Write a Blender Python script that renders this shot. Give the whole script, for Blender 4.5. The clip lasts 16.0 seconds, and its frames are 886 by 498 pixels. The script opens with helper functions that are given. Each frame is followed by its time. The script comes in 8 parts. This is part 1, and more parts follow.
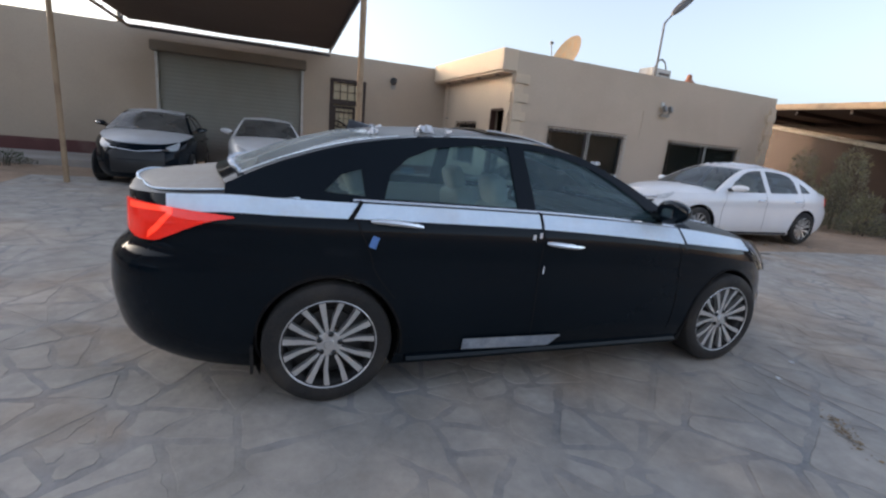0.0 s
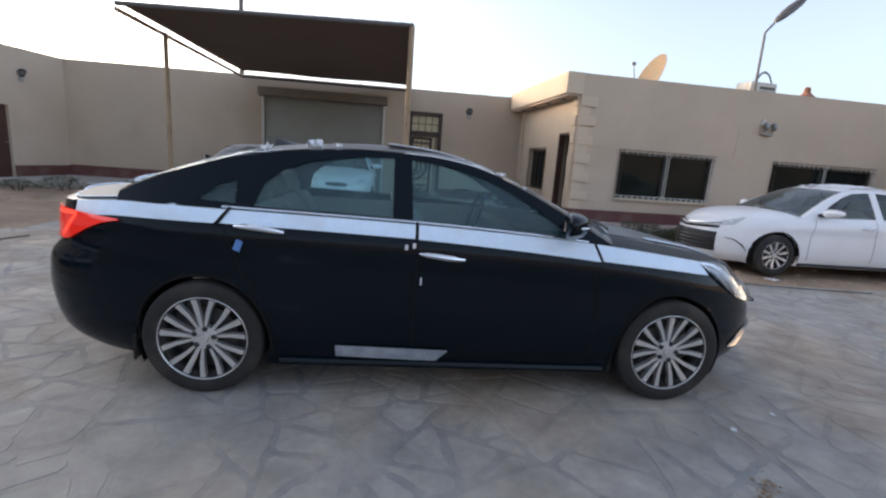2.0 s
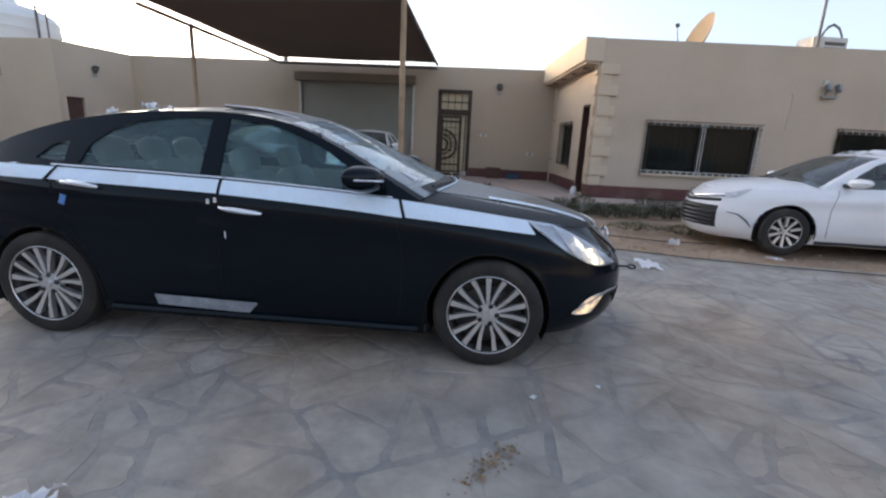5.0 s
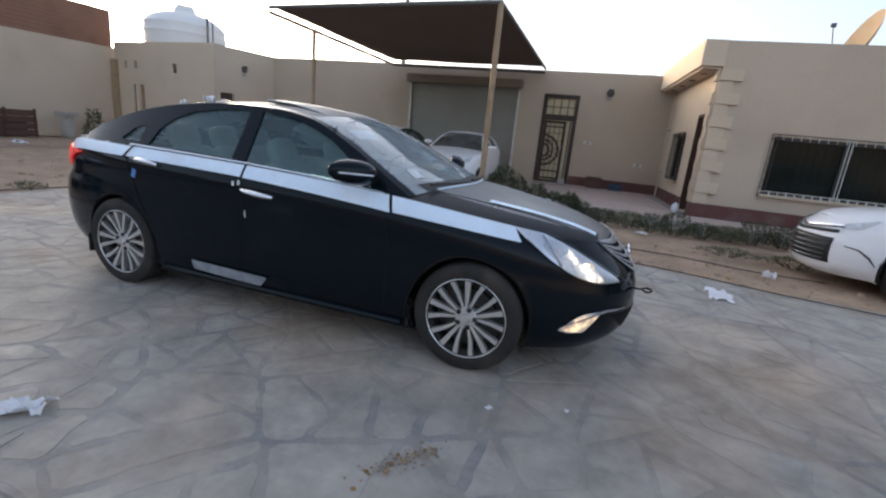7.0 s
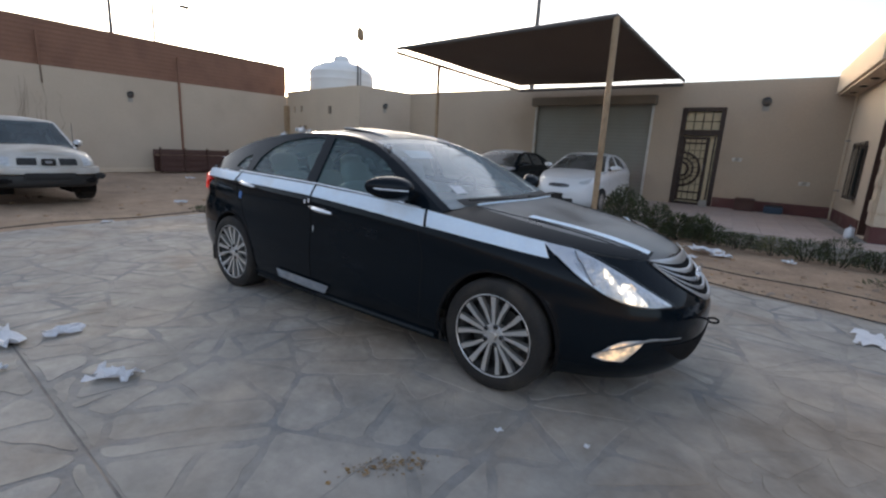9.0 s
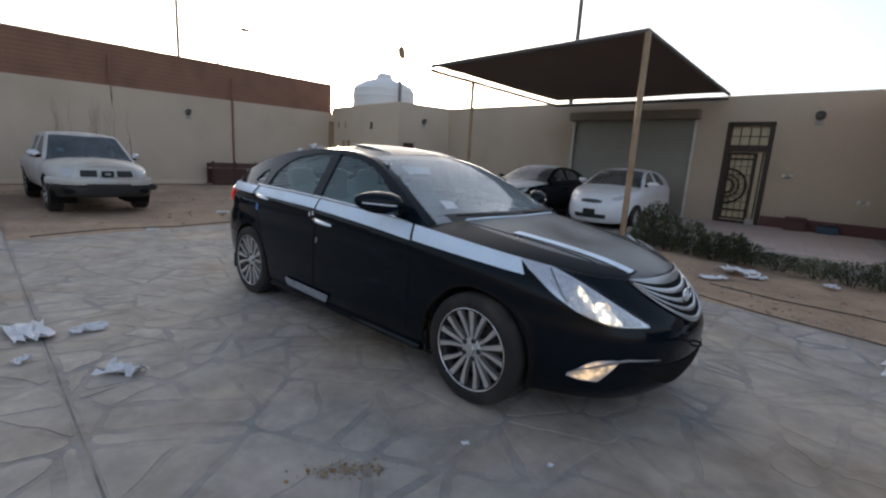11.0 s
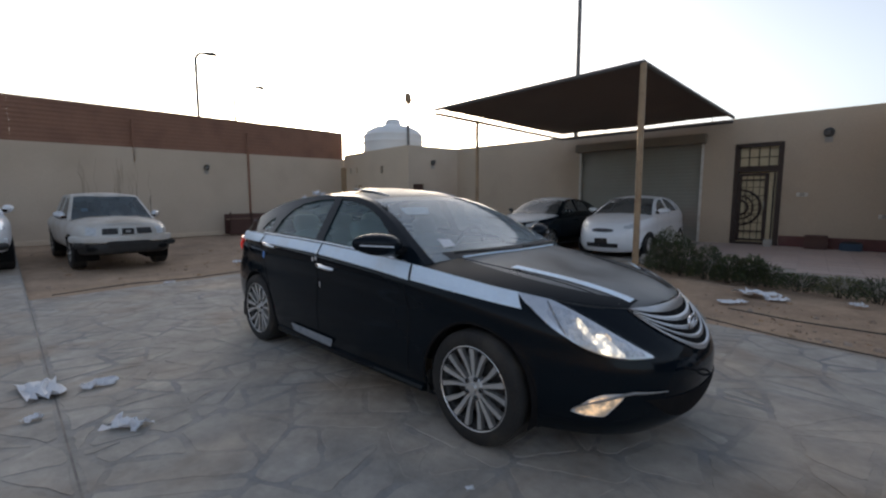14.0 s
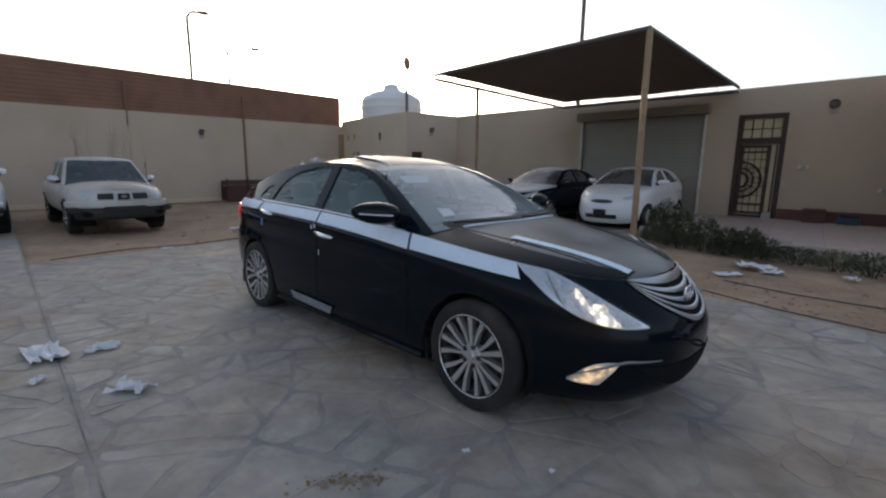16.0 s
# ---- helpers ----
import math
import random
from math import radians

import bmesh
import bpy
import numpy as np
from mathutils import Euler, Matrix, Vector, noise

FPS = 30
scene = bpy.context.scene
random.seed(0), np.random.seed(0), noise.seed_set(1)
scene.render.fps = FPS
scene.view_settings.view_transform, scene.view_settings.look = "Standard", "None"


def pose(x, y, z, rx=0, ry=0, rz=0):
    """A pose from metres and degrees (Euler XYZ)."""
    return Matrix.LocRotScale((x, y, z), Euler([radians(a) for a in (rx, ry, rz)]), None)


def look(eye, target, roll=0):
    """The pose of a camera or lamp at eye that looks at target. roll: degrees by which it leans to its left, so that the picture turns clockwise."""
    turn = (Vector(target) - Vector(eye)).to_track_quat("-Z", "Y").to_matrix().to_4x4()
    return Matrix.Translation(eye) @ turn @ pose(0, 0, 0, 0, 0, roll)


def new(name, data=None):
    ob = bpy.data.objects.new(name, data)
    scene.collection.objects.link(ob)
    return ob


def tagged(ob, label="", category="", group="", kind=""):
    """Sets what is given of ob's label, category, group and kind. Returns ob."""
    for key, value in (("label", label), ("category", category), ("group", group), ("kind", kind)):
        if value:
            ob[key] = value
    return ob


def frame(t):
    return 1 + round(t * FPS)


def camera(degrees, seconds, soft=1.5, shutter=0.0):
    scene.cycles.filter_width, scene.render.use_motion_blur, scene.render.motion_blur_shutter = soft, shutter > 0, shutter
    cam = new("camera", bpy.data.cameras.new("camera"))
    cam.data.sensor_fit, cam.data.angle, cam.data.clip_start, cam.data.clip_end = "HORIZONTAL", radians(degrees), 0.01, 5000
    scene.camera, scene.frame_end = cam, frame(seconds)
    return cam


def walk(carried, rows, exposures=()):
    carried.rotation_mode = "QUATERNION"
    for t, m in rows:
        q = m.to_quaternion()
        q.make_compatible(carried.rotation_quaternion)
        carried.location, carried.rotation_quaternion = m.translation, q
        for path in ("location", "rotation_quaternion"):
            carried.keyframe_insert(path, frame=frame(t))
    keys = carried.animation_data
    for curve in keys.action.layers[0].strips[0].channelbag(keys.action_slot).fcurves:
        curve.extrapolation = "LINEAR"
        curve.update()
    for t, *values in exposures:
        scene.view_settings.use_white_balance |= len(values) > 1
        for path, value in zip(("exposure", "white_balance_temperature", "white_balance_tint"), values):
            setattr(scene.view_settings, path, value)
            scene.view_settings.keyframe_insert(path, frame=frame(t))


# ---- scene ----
cam = camera(88.8, 16.0, soft=2.3)
PATH = [
    (0, (-1.920, -2.931, 1.420), (-1.074, -1.181, 0.949), 5.45),
    (0.5, (-1.594, -3.084, 1.428), (-0.884, -1.261, 1.011), 5.62),
    (1, (-1.243, -3.205, 1.434), (-0.662, -1.326, 1.070), 5.80),
    (1.5, (-0.924, -3.280, 1.423), (-0.438, -1.369, 1.088), 5.22),
    (2, (-0.640, -3.366, 1.417), (-0.261, -1.440, 1.034), 4.17),
    (2.5, (-0.376, -3.424, 1.399), (-0.077, -1.489, 0.995), 3.95),
    (3, (-0.130, -3.485, 1.382), (0.111, -1.538, 0.994), 4.95),
    (3.5, (0.130, -3.542, 1.373), (0.341, -1.594, 0.973), 5.47),
    (4, (0.431, -3.552, 1.351), (0.614, -1.607, 0.920), 4.97),
    (4.2, (0.555, -3.558, 1.328), (0.717, -1.613, 0.892), 4.48),
    (6.3, (1.485, -3.501, 1.374), (1.255, -1.586, 0.848), 3.98),
    (6.5, (1.564, -3.527, 1.368), (1.280, -1.618, 0.842), 4.74),
    (7, (1.708, -3.476, 1.374), (1.274, -1.587, 0.884), 5.63),
    (7.5, (1.822, -3.428, 1.350), (1.231, -1.568, 0.914), 6.57),
    (8, (1.964, -3.370, 1.343), (1.208, -1.567, 0.921), 5.94),
    (8.5, (2.194, -3.296, 1.351), (1.269, -1.574, 0.928), 3.64),
    (9, (2.310, -3.250, 1.359), (1.301, -1.576, 0.932), 3.16),
    (9.5, (2.402, -3.191, 1.360), (1.370, -1.532, 0.933), 3.54),
    (10, (2.427, -3.053, 1.356), (1.328, -1.428, 0.964), 3.87),
    (10.2, (2.476, -3.105, 1.363), (1.340, -1.508, 0.966), 4.39),
    (12.3, (2.810, -3.082, 1.411), (1.603, -1.529, 1.048), 2.75),
    (12.5, (2.829, -3.074, 1.402), (1.626, -1.506, 1.092), 3.98),
    (13, (2.796, -3.007, 1.388), (1.593, -1.430, 1.135), 4.40),
    (13.5, (2.761, -3.012, 1.390), (1.515, -1.460, 1.193), 1.11),
    (14, (2.748, -3.031, 1.401), (1.493, -1.488, 1.185), 0.02),
    (14.5, (2.735, -3.047, 1.398), (1.502, -1.508, 1.067), 0.35),
    (15, (2.736, -3.064, 1.406), (1.515, -1.523, 1.040), 0.55),
    (15.5, (2.727, -3.038, 1.399), (1.501, -1.499, 1.043), 0.68),
    (16, (2.738, -3.037, 1.403), (1.504, -1.502, 1.052), 0.73),
]
walk(cam, [(t, look(eye, target, roll)) for t, eye, target, roll in PATH], exposures=[(0.0, 1.14, 6580, 14), (2.0, 1.25, 6580, 14), (7.0, 1.23, 6660, 13), (9.0, 1.01, 6700, 12), (12.5, 0.62, 6720, 12), (14.8, 0.48, 6720, 12), (16.0, 0.55, 6720, 12)])

# ---- world, sun, exposure ----
SUN_AZ, SUN_EL = 141.0, 6.4
world = bpy.data.worlds.new("world")
scene.world = world
world.use_nodes = True
wn = world.node_tree.nodes
wl = world.node_tree.links
sky = wn.new("ShaderNodeTexSky")
sky.sky_type = "NISHITA"
sky.sun_disc = False
sky.sun_elevation = radians(SUN_EL)
sky.sun_rotation = radians(90.0 - SUN_AZ)
sky.dust_density = 3.4
sky.air_density = 0.8
sky.ozone_density = 2.0
wn["Background"].inputs["Strength"].default_value = 0.30
haze = wn.new("ShaderNodeHueSaturation")
haze.inputs["Saturation"].default_value = 0.62
wl.new(sky.outputs["Color"], haze.inputs["Color"])
wl.new(haze.outputs["Color"], wn["Background"].inputs["Color"])

sun = new("sun", bpy.data.lights.new("sun", "SUN"))
sun.data.energy = 0.7
sun.data.angle = radians(0.6)
sun.data.color = (1.0, 0.68, 0.42)
sd = Vector((math.cos(radians(SUN_AZ)) * math.cos(radians(SUN_EL)), math.sin(radians(SUN_AZ)) * math.cos(radians(SUN_EL)), math.sin(radians(SUN_EL))))
sun.matrix_world = look(sd * 60, (0, 0, 0))


# ---- materials ----
def material(name, c1, c2=None, rough=0.6, metal=0.0, scale=6.0, fine=60.0, bump=0.0, bump_scale=None, coat=0.0, vary=0.0,
             dust=None, dust_amount=0.0, stain=None, stain_scale=1.2, stain_amount=0.0, emit=None, emit_strength=0.0, spec=0.5, dirt_all=0.0, wear=None, wear_scale=2.0, wear_amount=0.0, cover=None, cover_scale=2.0, cover_amount=0.0, mottle=0.0):
    """A procedural surface: two colours mixed by coarse and fine noise, stains, dust on what faces up, and relief."""
    m = bpy.data.materials.new(name)
    m.use_nodes = True
    nt = m.node_tree
    n, l = nt.nodes, nt.links
    p = n["Principled BSDF"]
    p.inputs["Roughness"].default_value = rough
    p.inputs["Metallic"].default_value = metal
    p.inputs["Coat Weight"].default_value = coat
    p.inputs["Coat Roughness"].default_value = 0.12
    p.inputs["Specular IOR Level"].default_value = spec
    tc = n.new("ShaderNodeTexCoord")

    def noise_node(sc, detail=4.0):
        t = n.new("ShaderNodeTexNoise")
        t.inputs["Scale"].default_value = sc
        t.inputs["Detail"].default_value = detail
        l.new(tc.outputs["Object"], t.inputs["Vector"])
        return t

    def mix(a, b, fac):
        x = n.new("ShaderNodeMix")
        x.data_type = "RGBA"
        for v, i in ((a, 6), (b, 7)):
            if isinstance(v, tuple):
                x.inputs[i].default_value = (*v, 1)
            else:
                l.new(v, x.inputs[i])
        if isinstance(fac, float):
            x.inputs[0].default_value = fac
        else:
            l.new(fac, x.inputs[0])
        return x.outputs[2]

    def ramp(src, lo, hi, top=1.0):
        r = n.new("ShaderNodeMapRange")
        r.inputs["From Min"].default_value, r.inputs["From Max"].default_value = lo, hi
        r.inputs["To Max"].default_value = top
        l.new(src, r.inputs["Value"])
        return r.outputs[0]

    c2 = c2 or tuple(v * 0.85 for v in c1)
    coarse, small = noise_node(scale), noise_node(fine, 3.0)
    add = n.new("ShaderNodeMath")
    add.operation = "MULTIPLY_ADD"
    l.new(small.outputs[0], add.inputs[0])
    add.inputs[1].default_value = 0.5
    half = n.new("ShaderNodeMath")
    half.operation = "MULTIPLY"
    l.new(coarse.outputs[0], half.inputs[0])
    half.inputs[1].default_value = 0.5
    l.new(half.outputs[0], add.inputs[2])
    col = mix(c1, c2, ramp(add.outputs[0], 0.36, 0.64))
    if vary:
        oi = n.new("ShaderNodeObjectInfo")
        geo = n.new("ShaderNodeNewGeometry")
        sm = n.new("ShaderNodeMath")
        sm.operation = "ADD"
        l.new(oi.outputs["Random"], sm.inputs[0])
        l.new(geo.outputs["Random Per Island"], sm.inputs[1])
        fr = n.new("ShaderNodeMath")
        fr.operation = "FRACT"
        l.new(sm.outputs[0], fr.inputs[0])
        hsv = n.new("ShaderNodeHueSaturation")
        l.new(col, hsv.inputs["Color"])
        l.new(ramp(fr.outputs[0], 0.0, 1.0), hsv.inputs["Value"])
        hsv.inputs["Value"].default_value = 1.0
        rr = n.new("ShaderNodeMapRange")
        rr.inputs["To Min"].default_value, rr.inputs["To Max"].default_value = 1.0 - vary, 1.0 + vary
        l.new(fr.outputs[0], rr.inputs["Value"])
        l.new(rr.outputs[0], hsv.inputs["Value"])
        rs = n.new("ShaderNodeMath")
        rs.operation = "PINGPONG"
        rs.inputs[1].default_value = 0.13
        l.new(fr.outputs[0], rs.inputs[0])
        rq = n.new("ShaderNodeMapRange")
        rq.inputs["From Max"].default_value = 0.13
        rq.inputs["To Min"].default_value, rq.inputs["To Max"].default_value = 1.0 - 1.6 * vary, 1.0 + 1.6 * vary
        l.new(rs.outputs[0], rq.inputs["Value"])
        l.new(rq.outputs[0], hsv.inputs["Saturation"])
        col = hsv.outputs["Color"]
    if cover:
        cv = noise_node(cover_scale, 8.0)
        cv.inputs["Roughness"].default_value = 0.62
        cv.inputs["Distortion"].default_value = 0.5
        col = mix(col, cover, ramp(cv.outputs[0], 0.37, 0.58, cover_amount))
    if stain:
        st = noise_node(stain_scale, 6.0)
        col = mix(col, stain, ramp(st.outputs[0], 0.5, 0.68, stain_amount))
    if wear:
        wr = noise_node(wear_scale, 7.0)
        wr.inputs["Distortion"].default_value = 0.8
        col = mix(col, wear, ramp(wr.outputs[0], 0.53, 0.68, wear_amount))
    if mottle:
        mo = noise_node(3.1, 9.0)
        mo.inputs["Roughness"].default_value = 0.66
        hv = n.new("ShaderNodeHueSaturation")
        mr = n.new("ShaderNodeMapRange")
        mr.inputs["From Min"].default_value, mr.inputs["From Max"].default_value = 0.32, 0.68
        mr.inputs["To Min"].default_value, mr.inputs["To Max"].default_value = 1.0 - mottle, 1.0 + mottle
        l.new(mo.outputs[0], mr.inputs["Value"])
        l.new(mr.outputs[0], hv.inputs["Value"])
        l.new(col, hv.inputs["Color"])
        col = hv.outputs["Color"]
    if dust:
        geo2 = n.new("ShaderNodeNewGeometry")
        sep = n.new("ShaderNodeSeparateXYZ")
        l.new(geo2.outputs["Normal"], sep.inputs[0])
        up = ramp(sep.outputs[2], 0.55, 0.97, dust_amount)
        dn = noise_node(3.0, 5.0)
        mul = n.new("ShaderNodeMath")
        mul.operation = "MULTIPLY"
        l.new(up, mul.inputs[0])
        l.new(ramp(dn.outputs[0], 0.2, 0.7), mul.inputs[1])
        ad = n.new("ShaderNodeMath")
        ad.operation = "ADD"
        ad.use_clamp = True
        l.new(mul.outputs[0], ad.inputs[0])
        l.new(ramp(noise_node(1.7, 6.0).outputs[0], 0.42, 0.75, dirt_all), ad.inputs[1])
        col = mix(col, dust, ad.outputs[0])
        rmix = n.new("ShaderNodeMapRange")
        rmix.inputs["To Min"].default_value, rmix.inputs["To Max"].default_value = rough, 0.6
        l.new(ad.outputs[0], rmix.inputs["Value"])
        l.new(rmix.outputs[0], p.inputs["Roughness"])
        cm = n.new("ShaderNodeMapRange")
        cm.inputs["To Min"].default_value, cm.inputs["To Max"].default_value = coat, 0.0
        l.new(ad.outputs[0], cm.inputs["Value"])
        l.new(cm.outputs[0], p.inputs["Coat Weight"])
    l.new(col, p.inputs["Base Color"])
    if bump:
        b = n.new("ShaderNodeBump")
        b.inputs["Strength"].default_value = bump
        b.inputs["Distance"].default_value = 0.02
        bn = noise_node(bump_scale or fine, 8.0)
        l.new(bn.outputs[0], b.inputs["Height"])
        l.new(b.outputs[0], p.inputs["Normal"])
    if emit:
        p.inputs["Emission Color"].default_value = (*emit, 1)
        p.inputs["Emission Strength"].default_value = emit_strength
    return m


def glass(name, tint, rough=0.02, film=0.0, film_colour=(0.5, 0.5, 0.48), ior=1.5):
    """Thin pane: see-through with a tint, a gloss by Fresnel, and a diffuse film for dust and painted-in sky sheen."""
    m = bpy.data.materials.new(name)
    m.use_nodes = True
    n, l = m.node_tree.nodes, m.node_tree.links
    n.remove(n["Principled BSDF"])
    tr, gl, fr, mx = n.new("ShaderNodeBsdfTransparent"), n.new("ShaderNodeBsdfGlossy"), n.new("ShaderNodeFresnel"), n.new("ShaderNodeMixShader")
    tr.inputs[0].default_value = (*tint, 1)
    gl.inputs["Roughness"].default_value = rough
    fr.inputs["IOR"].default_value = ior
    l.new(fr.outputs[0], mx.inputs[0])
    l.new(tr.outputs[0], mx.inputs[1])
    l.new(gl.outputs[0], mx.inputs[2])
    out = mx.outputs[0]
    if film:
        df, m2 = n.new("ShaderNodeBsdfDiffuse"), n.new("ShaderNodeMixShader")
        df.inputs[0].default_value = (*film_colour, 1)
        tx, tc, mr = n.new("ShaderNodeTexNoise"), n.new("ShaderNodeTexCoord"), n.new("ShaderNodeMapRange")
        tx.inputs["Scale"].default_value = 2.2
        tx.inputs["Detail"].default_value = 2.0
        l.new(tc.outputs["Object"], tx.inputs["Vector"])
        mr.inputs["From Min"].default_value, mr.inputs["From Max"].default_value = 0.3, 0.7
        mr.inputs["To Min"].default_value, mr.inputs["To Max"].default_value = film * 0.75, film * 1.25
        l.new(tx.outputs[0], mr.inputs["Value"])
        l.new(mr.outputs[0], m2.inputs[0])
        l.new(out, m2.inputs[1])
        l.new(df.outputs[0], m2.inputs[2])
        out = m2.outputs[0]
    l.new(out, n["Material Output"].inputs["Surface"])
    return m


def facet(name, colour, glow, strength):
    """A faceted lamp reflector that throws back the light of its bulb unevenly."""
    m = material(name, colour, None, 0.2, metal=0.5)
    n, l = m.node_tree.nodes, m.node_tree.links
    p = n["Principled BSDF"]
    tc, v, r = n.new("ShaderNodeTexCoord"), n.new("ShaderNodeTexNoise"), n.new("ShaderNodeMapRange")
    v.inputs["Scale"].default_value = 26.0
    v.inputs["Detail"].default_value = 3.0
    l.new(tc.outputs["Object"], v.inputs["Vector"])
    r.inputs["From Min"].default_value, r.inputs["From Max"].default_value = 0.42, 0.66
    r.inputs["To Min"].default_value, r.inputs["To Max"].default_value = strength * 0.12, strength
    l.new(v.outputs[0], r.inputs["Value"])
    p.inputs["Emission Color"].default_value = (*glow, 1)
    l.new(r.outputs[0], p.inputs["Emission Strength"])
    return m


DUST = (0.30, 0.25, 0.19)
M = {}
M["black_paint"] = material("black_paint", (0.0014, 0.0021, 0.0031), (0.0020, 0.0028, 0.0040), 0.2, coat=0.06, dust=(0.225, 0.228, 0.226), dust_amount=0.9, dirt_all=0.0, scale=2, spec=0.4)
M["roof_dusty"] = material("roof_dusty", (0.012, 0.013, 0.014), (0.02, 0.021, 0.022), 0.45, coat=0.08, dust=(0.225, 0.235, 0.235), dust_amount=0.85, scale=2, spec=0.4)
M["black_clean"] = material("black_clean", (0.0034, 0.0068, 0.0105), (0.0044, 0.0084, 0.0128), 0.09, coat=0.0, scale=2, spec=0.16)
# body black again, darker and duller, to keep sky sheen off the wing
M["wing_dulled"] = material("wing_dulled", (0.003, 0.005, 0.008), (0.004, 0.007, 0.010), 0.35, scale=2, spec=0.08)
M["white_paint"] = material("white_paint", (0.80, 0.81, 0.83), (0.75, 0.76, 0.78), 0.3, coat=0.5, dust=DUST, dust_amount=0.25, dirt_all=0.06, scale=2)
M["cream_paint"] = material("cream_paint", (0.60, 0.59, 0.57), (0.48, 0.47, 0.44), 0.35, coat=0.4, dust=DUST, dust_amount=0.7, dirt_all=0.55, scale=2)
M["silver_dusty"] = material("silver_dusty", (0.52, 0.55, 0.58), (0.44, 0.46, 0.49), 0.45, coat=0.3, dust=DUST, dust_amount=0.2, scale=3)
M["black_plastic"] = material("black_plastic", (0.012, 0.012, 0.013), (0.02, 0.02, 0.02), 0.55, dust=DUST, dust_amount=0.3)
M["gloss_black"] = material("gloss_black", (0.005, 0.005, 0.006), (0.007, 0.007, 0.008), 0.12, coat=0.8)
M["rubber"] = material("rubber", (0.011, 0.011, 0.0115), (0.024, 0.022, 0.020), 0.8, bump=0.2, fine=90, stain=(0.085, 0.07, 0.055), stain_amount=0.32, stain_scale=5)
M["alloy"] = material("alloy", (0.72, 0.72, 0.71), (0.62, 0.62, 0.61), 0.34, metal=0.75, dust=DUST, dust_amount=0.2, dirt_all=0.15)
M["alloy_dark"] = material("alloy_dark", (0.05, 0.05, 0.052), (0.08, 0.078, 0.075), 0.5, metal=0.6)
M["chrome"] = material("chrome", (0.75, 0.75, 0.76), (0.68, 0.68, 0.69), 0.12, metal=1.0)
M["chrome_dull"] = material("chrome_dull", (0.54, 0.56, 0.59), (0.46, 0.48, 0.51), 0.30, metal=0.8, scale=5)
M["steel"] = material("steel", (0.33, 0.32, 0.31), (0.24, 0.23, 0.22), 0.45, metal=0.8)
M["film_white"] = material("film_white", (0.72, 0.85, 0.97), (0.66, 0.79, 0.92), 0.32, bump=0.2, bump_scale=25, scale=9, fine=45, stain=(0.58, 0.58, 0.58), stain_amount=0.3, stain_scale=5)
M["sunroof_glass"] = material("sunroof_glass", (0.02, 0.02, 0.022), (0.03, 0.03, 0.03), 0.35, dust=(0.20, 0.20, 0.195), dust_amount=0.8, scale=3, spec=0.4, coat=0.3)
M["film_grey"] = material("film_grey", (0.34, 0.38, 0.43), (0.22, 0.25, 0.29), 0.25, bump=0.5, bump_scale=30, scale=14, coat=0.3)
M["film_paper"] = material("film_paper", (0.72, 0.73, 0.75), (0.62, 0.63, 0.66), 0.6, bump=0.4, bump_scale=25)
M["seat_cream"] = material("seat_cream", (0.37, 0.37, 0.34), (0.31, 0.31, 0.28), 0.6, bump=0.1, bump_scale=40)
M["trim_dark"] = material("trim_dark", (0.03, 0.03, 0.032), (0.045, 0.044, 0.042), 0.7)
M["headliner"] = material("headliner", (0.50, 0.50, 0.48), (0.45, 0.45, 0.43), 0.9)
M["liner"] = material("liner", (0.010, 0.010, 0.011), (0.016, 0.015, 0.015), 0.9, spec=0.1)
M["trim_beige"] = material("trim_beige", (0.56, 0.53, 0.47), (0.50, 0.47, 0.41), 0.7)
M["tail_red"] = material("tail_red", (0.62, 0.018, 0.012), (0.52, 0.014, 0.008), 0.12, coat=0.5, emit=(1.0, 0.03, 0.015), emit_strength=0.16)
M["tail_bright"] = material("tail_bright", (0.8, 0.05, 0.03), (0.7, 0.04, 0.02), 0.15, coat=0.7, emit=(1.0, 0.06, 0.025), emit_strength=0.5)
M["lamp_shell"] = material("lamp_shell", (0.93, 0.95, 0.98), (0.78, 0.82, 0.88), 0.16, metal=0.5, coat=1.0, scale=10, fine=40)
M["lamp_clear"] = material("lamp_clear", (0.60, 0.63, 0.66), (0.36, 0.38, 0.40), 0.35, metal=0.1, coat=0.1, scale=14, fine=40)
M["lamp_mirror"] = facet("lamp_mirror", (0.80, 0.80, 0.82), (1.0, 0.86, 0.62), 1.35)
M["lamp_facet"] = material("lamp_facet", (0.93, 0.94, 0.97), (0.62, 0.66, 0.72), 0.24, metal=0.55, coat=0.4, scale=14, fine=70, bump=0.9, bump_scale=34)
M["fog_lit"] = facet("fog_lit", (0.85, 0.78, 0.66), (1.0, 0.66, 0.36), 0.6)
M["blue_tape"] = material("blue_tape", (0.13, 0.28, 0.62), (0.10, 0.22, 0.5), 0.5)
# teal film lifts the side panes in place of reflected sky
M["glass_car"] = glass("glass_car", (0.66, 0.89, 0.93), film=0.12, film_colour=(0.24, 0.46, 0.52), ior=1.5)
M["glass_plain"] = glass("glass_plain", (0.44, 0.54, 0.57), film=0.07, film_colour=(0.40, 0.46, 0.5), ior=1.5)
# pale film is part dust, part sky reflection put into the colour
M["glass_screen"] = glass("glass_screen", (0.84, 0.93, 0.94), rough=0.05, film=0.24, film_colour=(0.66, 0.76, 0.80), ior=2.5)
M["glass_dark"] = glass("glass_dark", (0.25, 0.28, 0.28), film=0.22, film_colour=(0.42, 0.41, 0.39), ior=1.5)
M["glass_teal"] = glass("glass_teal", (0.16, 0.24, 0.28), film=0.2, film_colour=(0.27, 0.33, 0.36), ior=1.5)
M["glass_clear"] = glass("glass_clear", (0.86, 0.88, 0.90), ior=1.5)
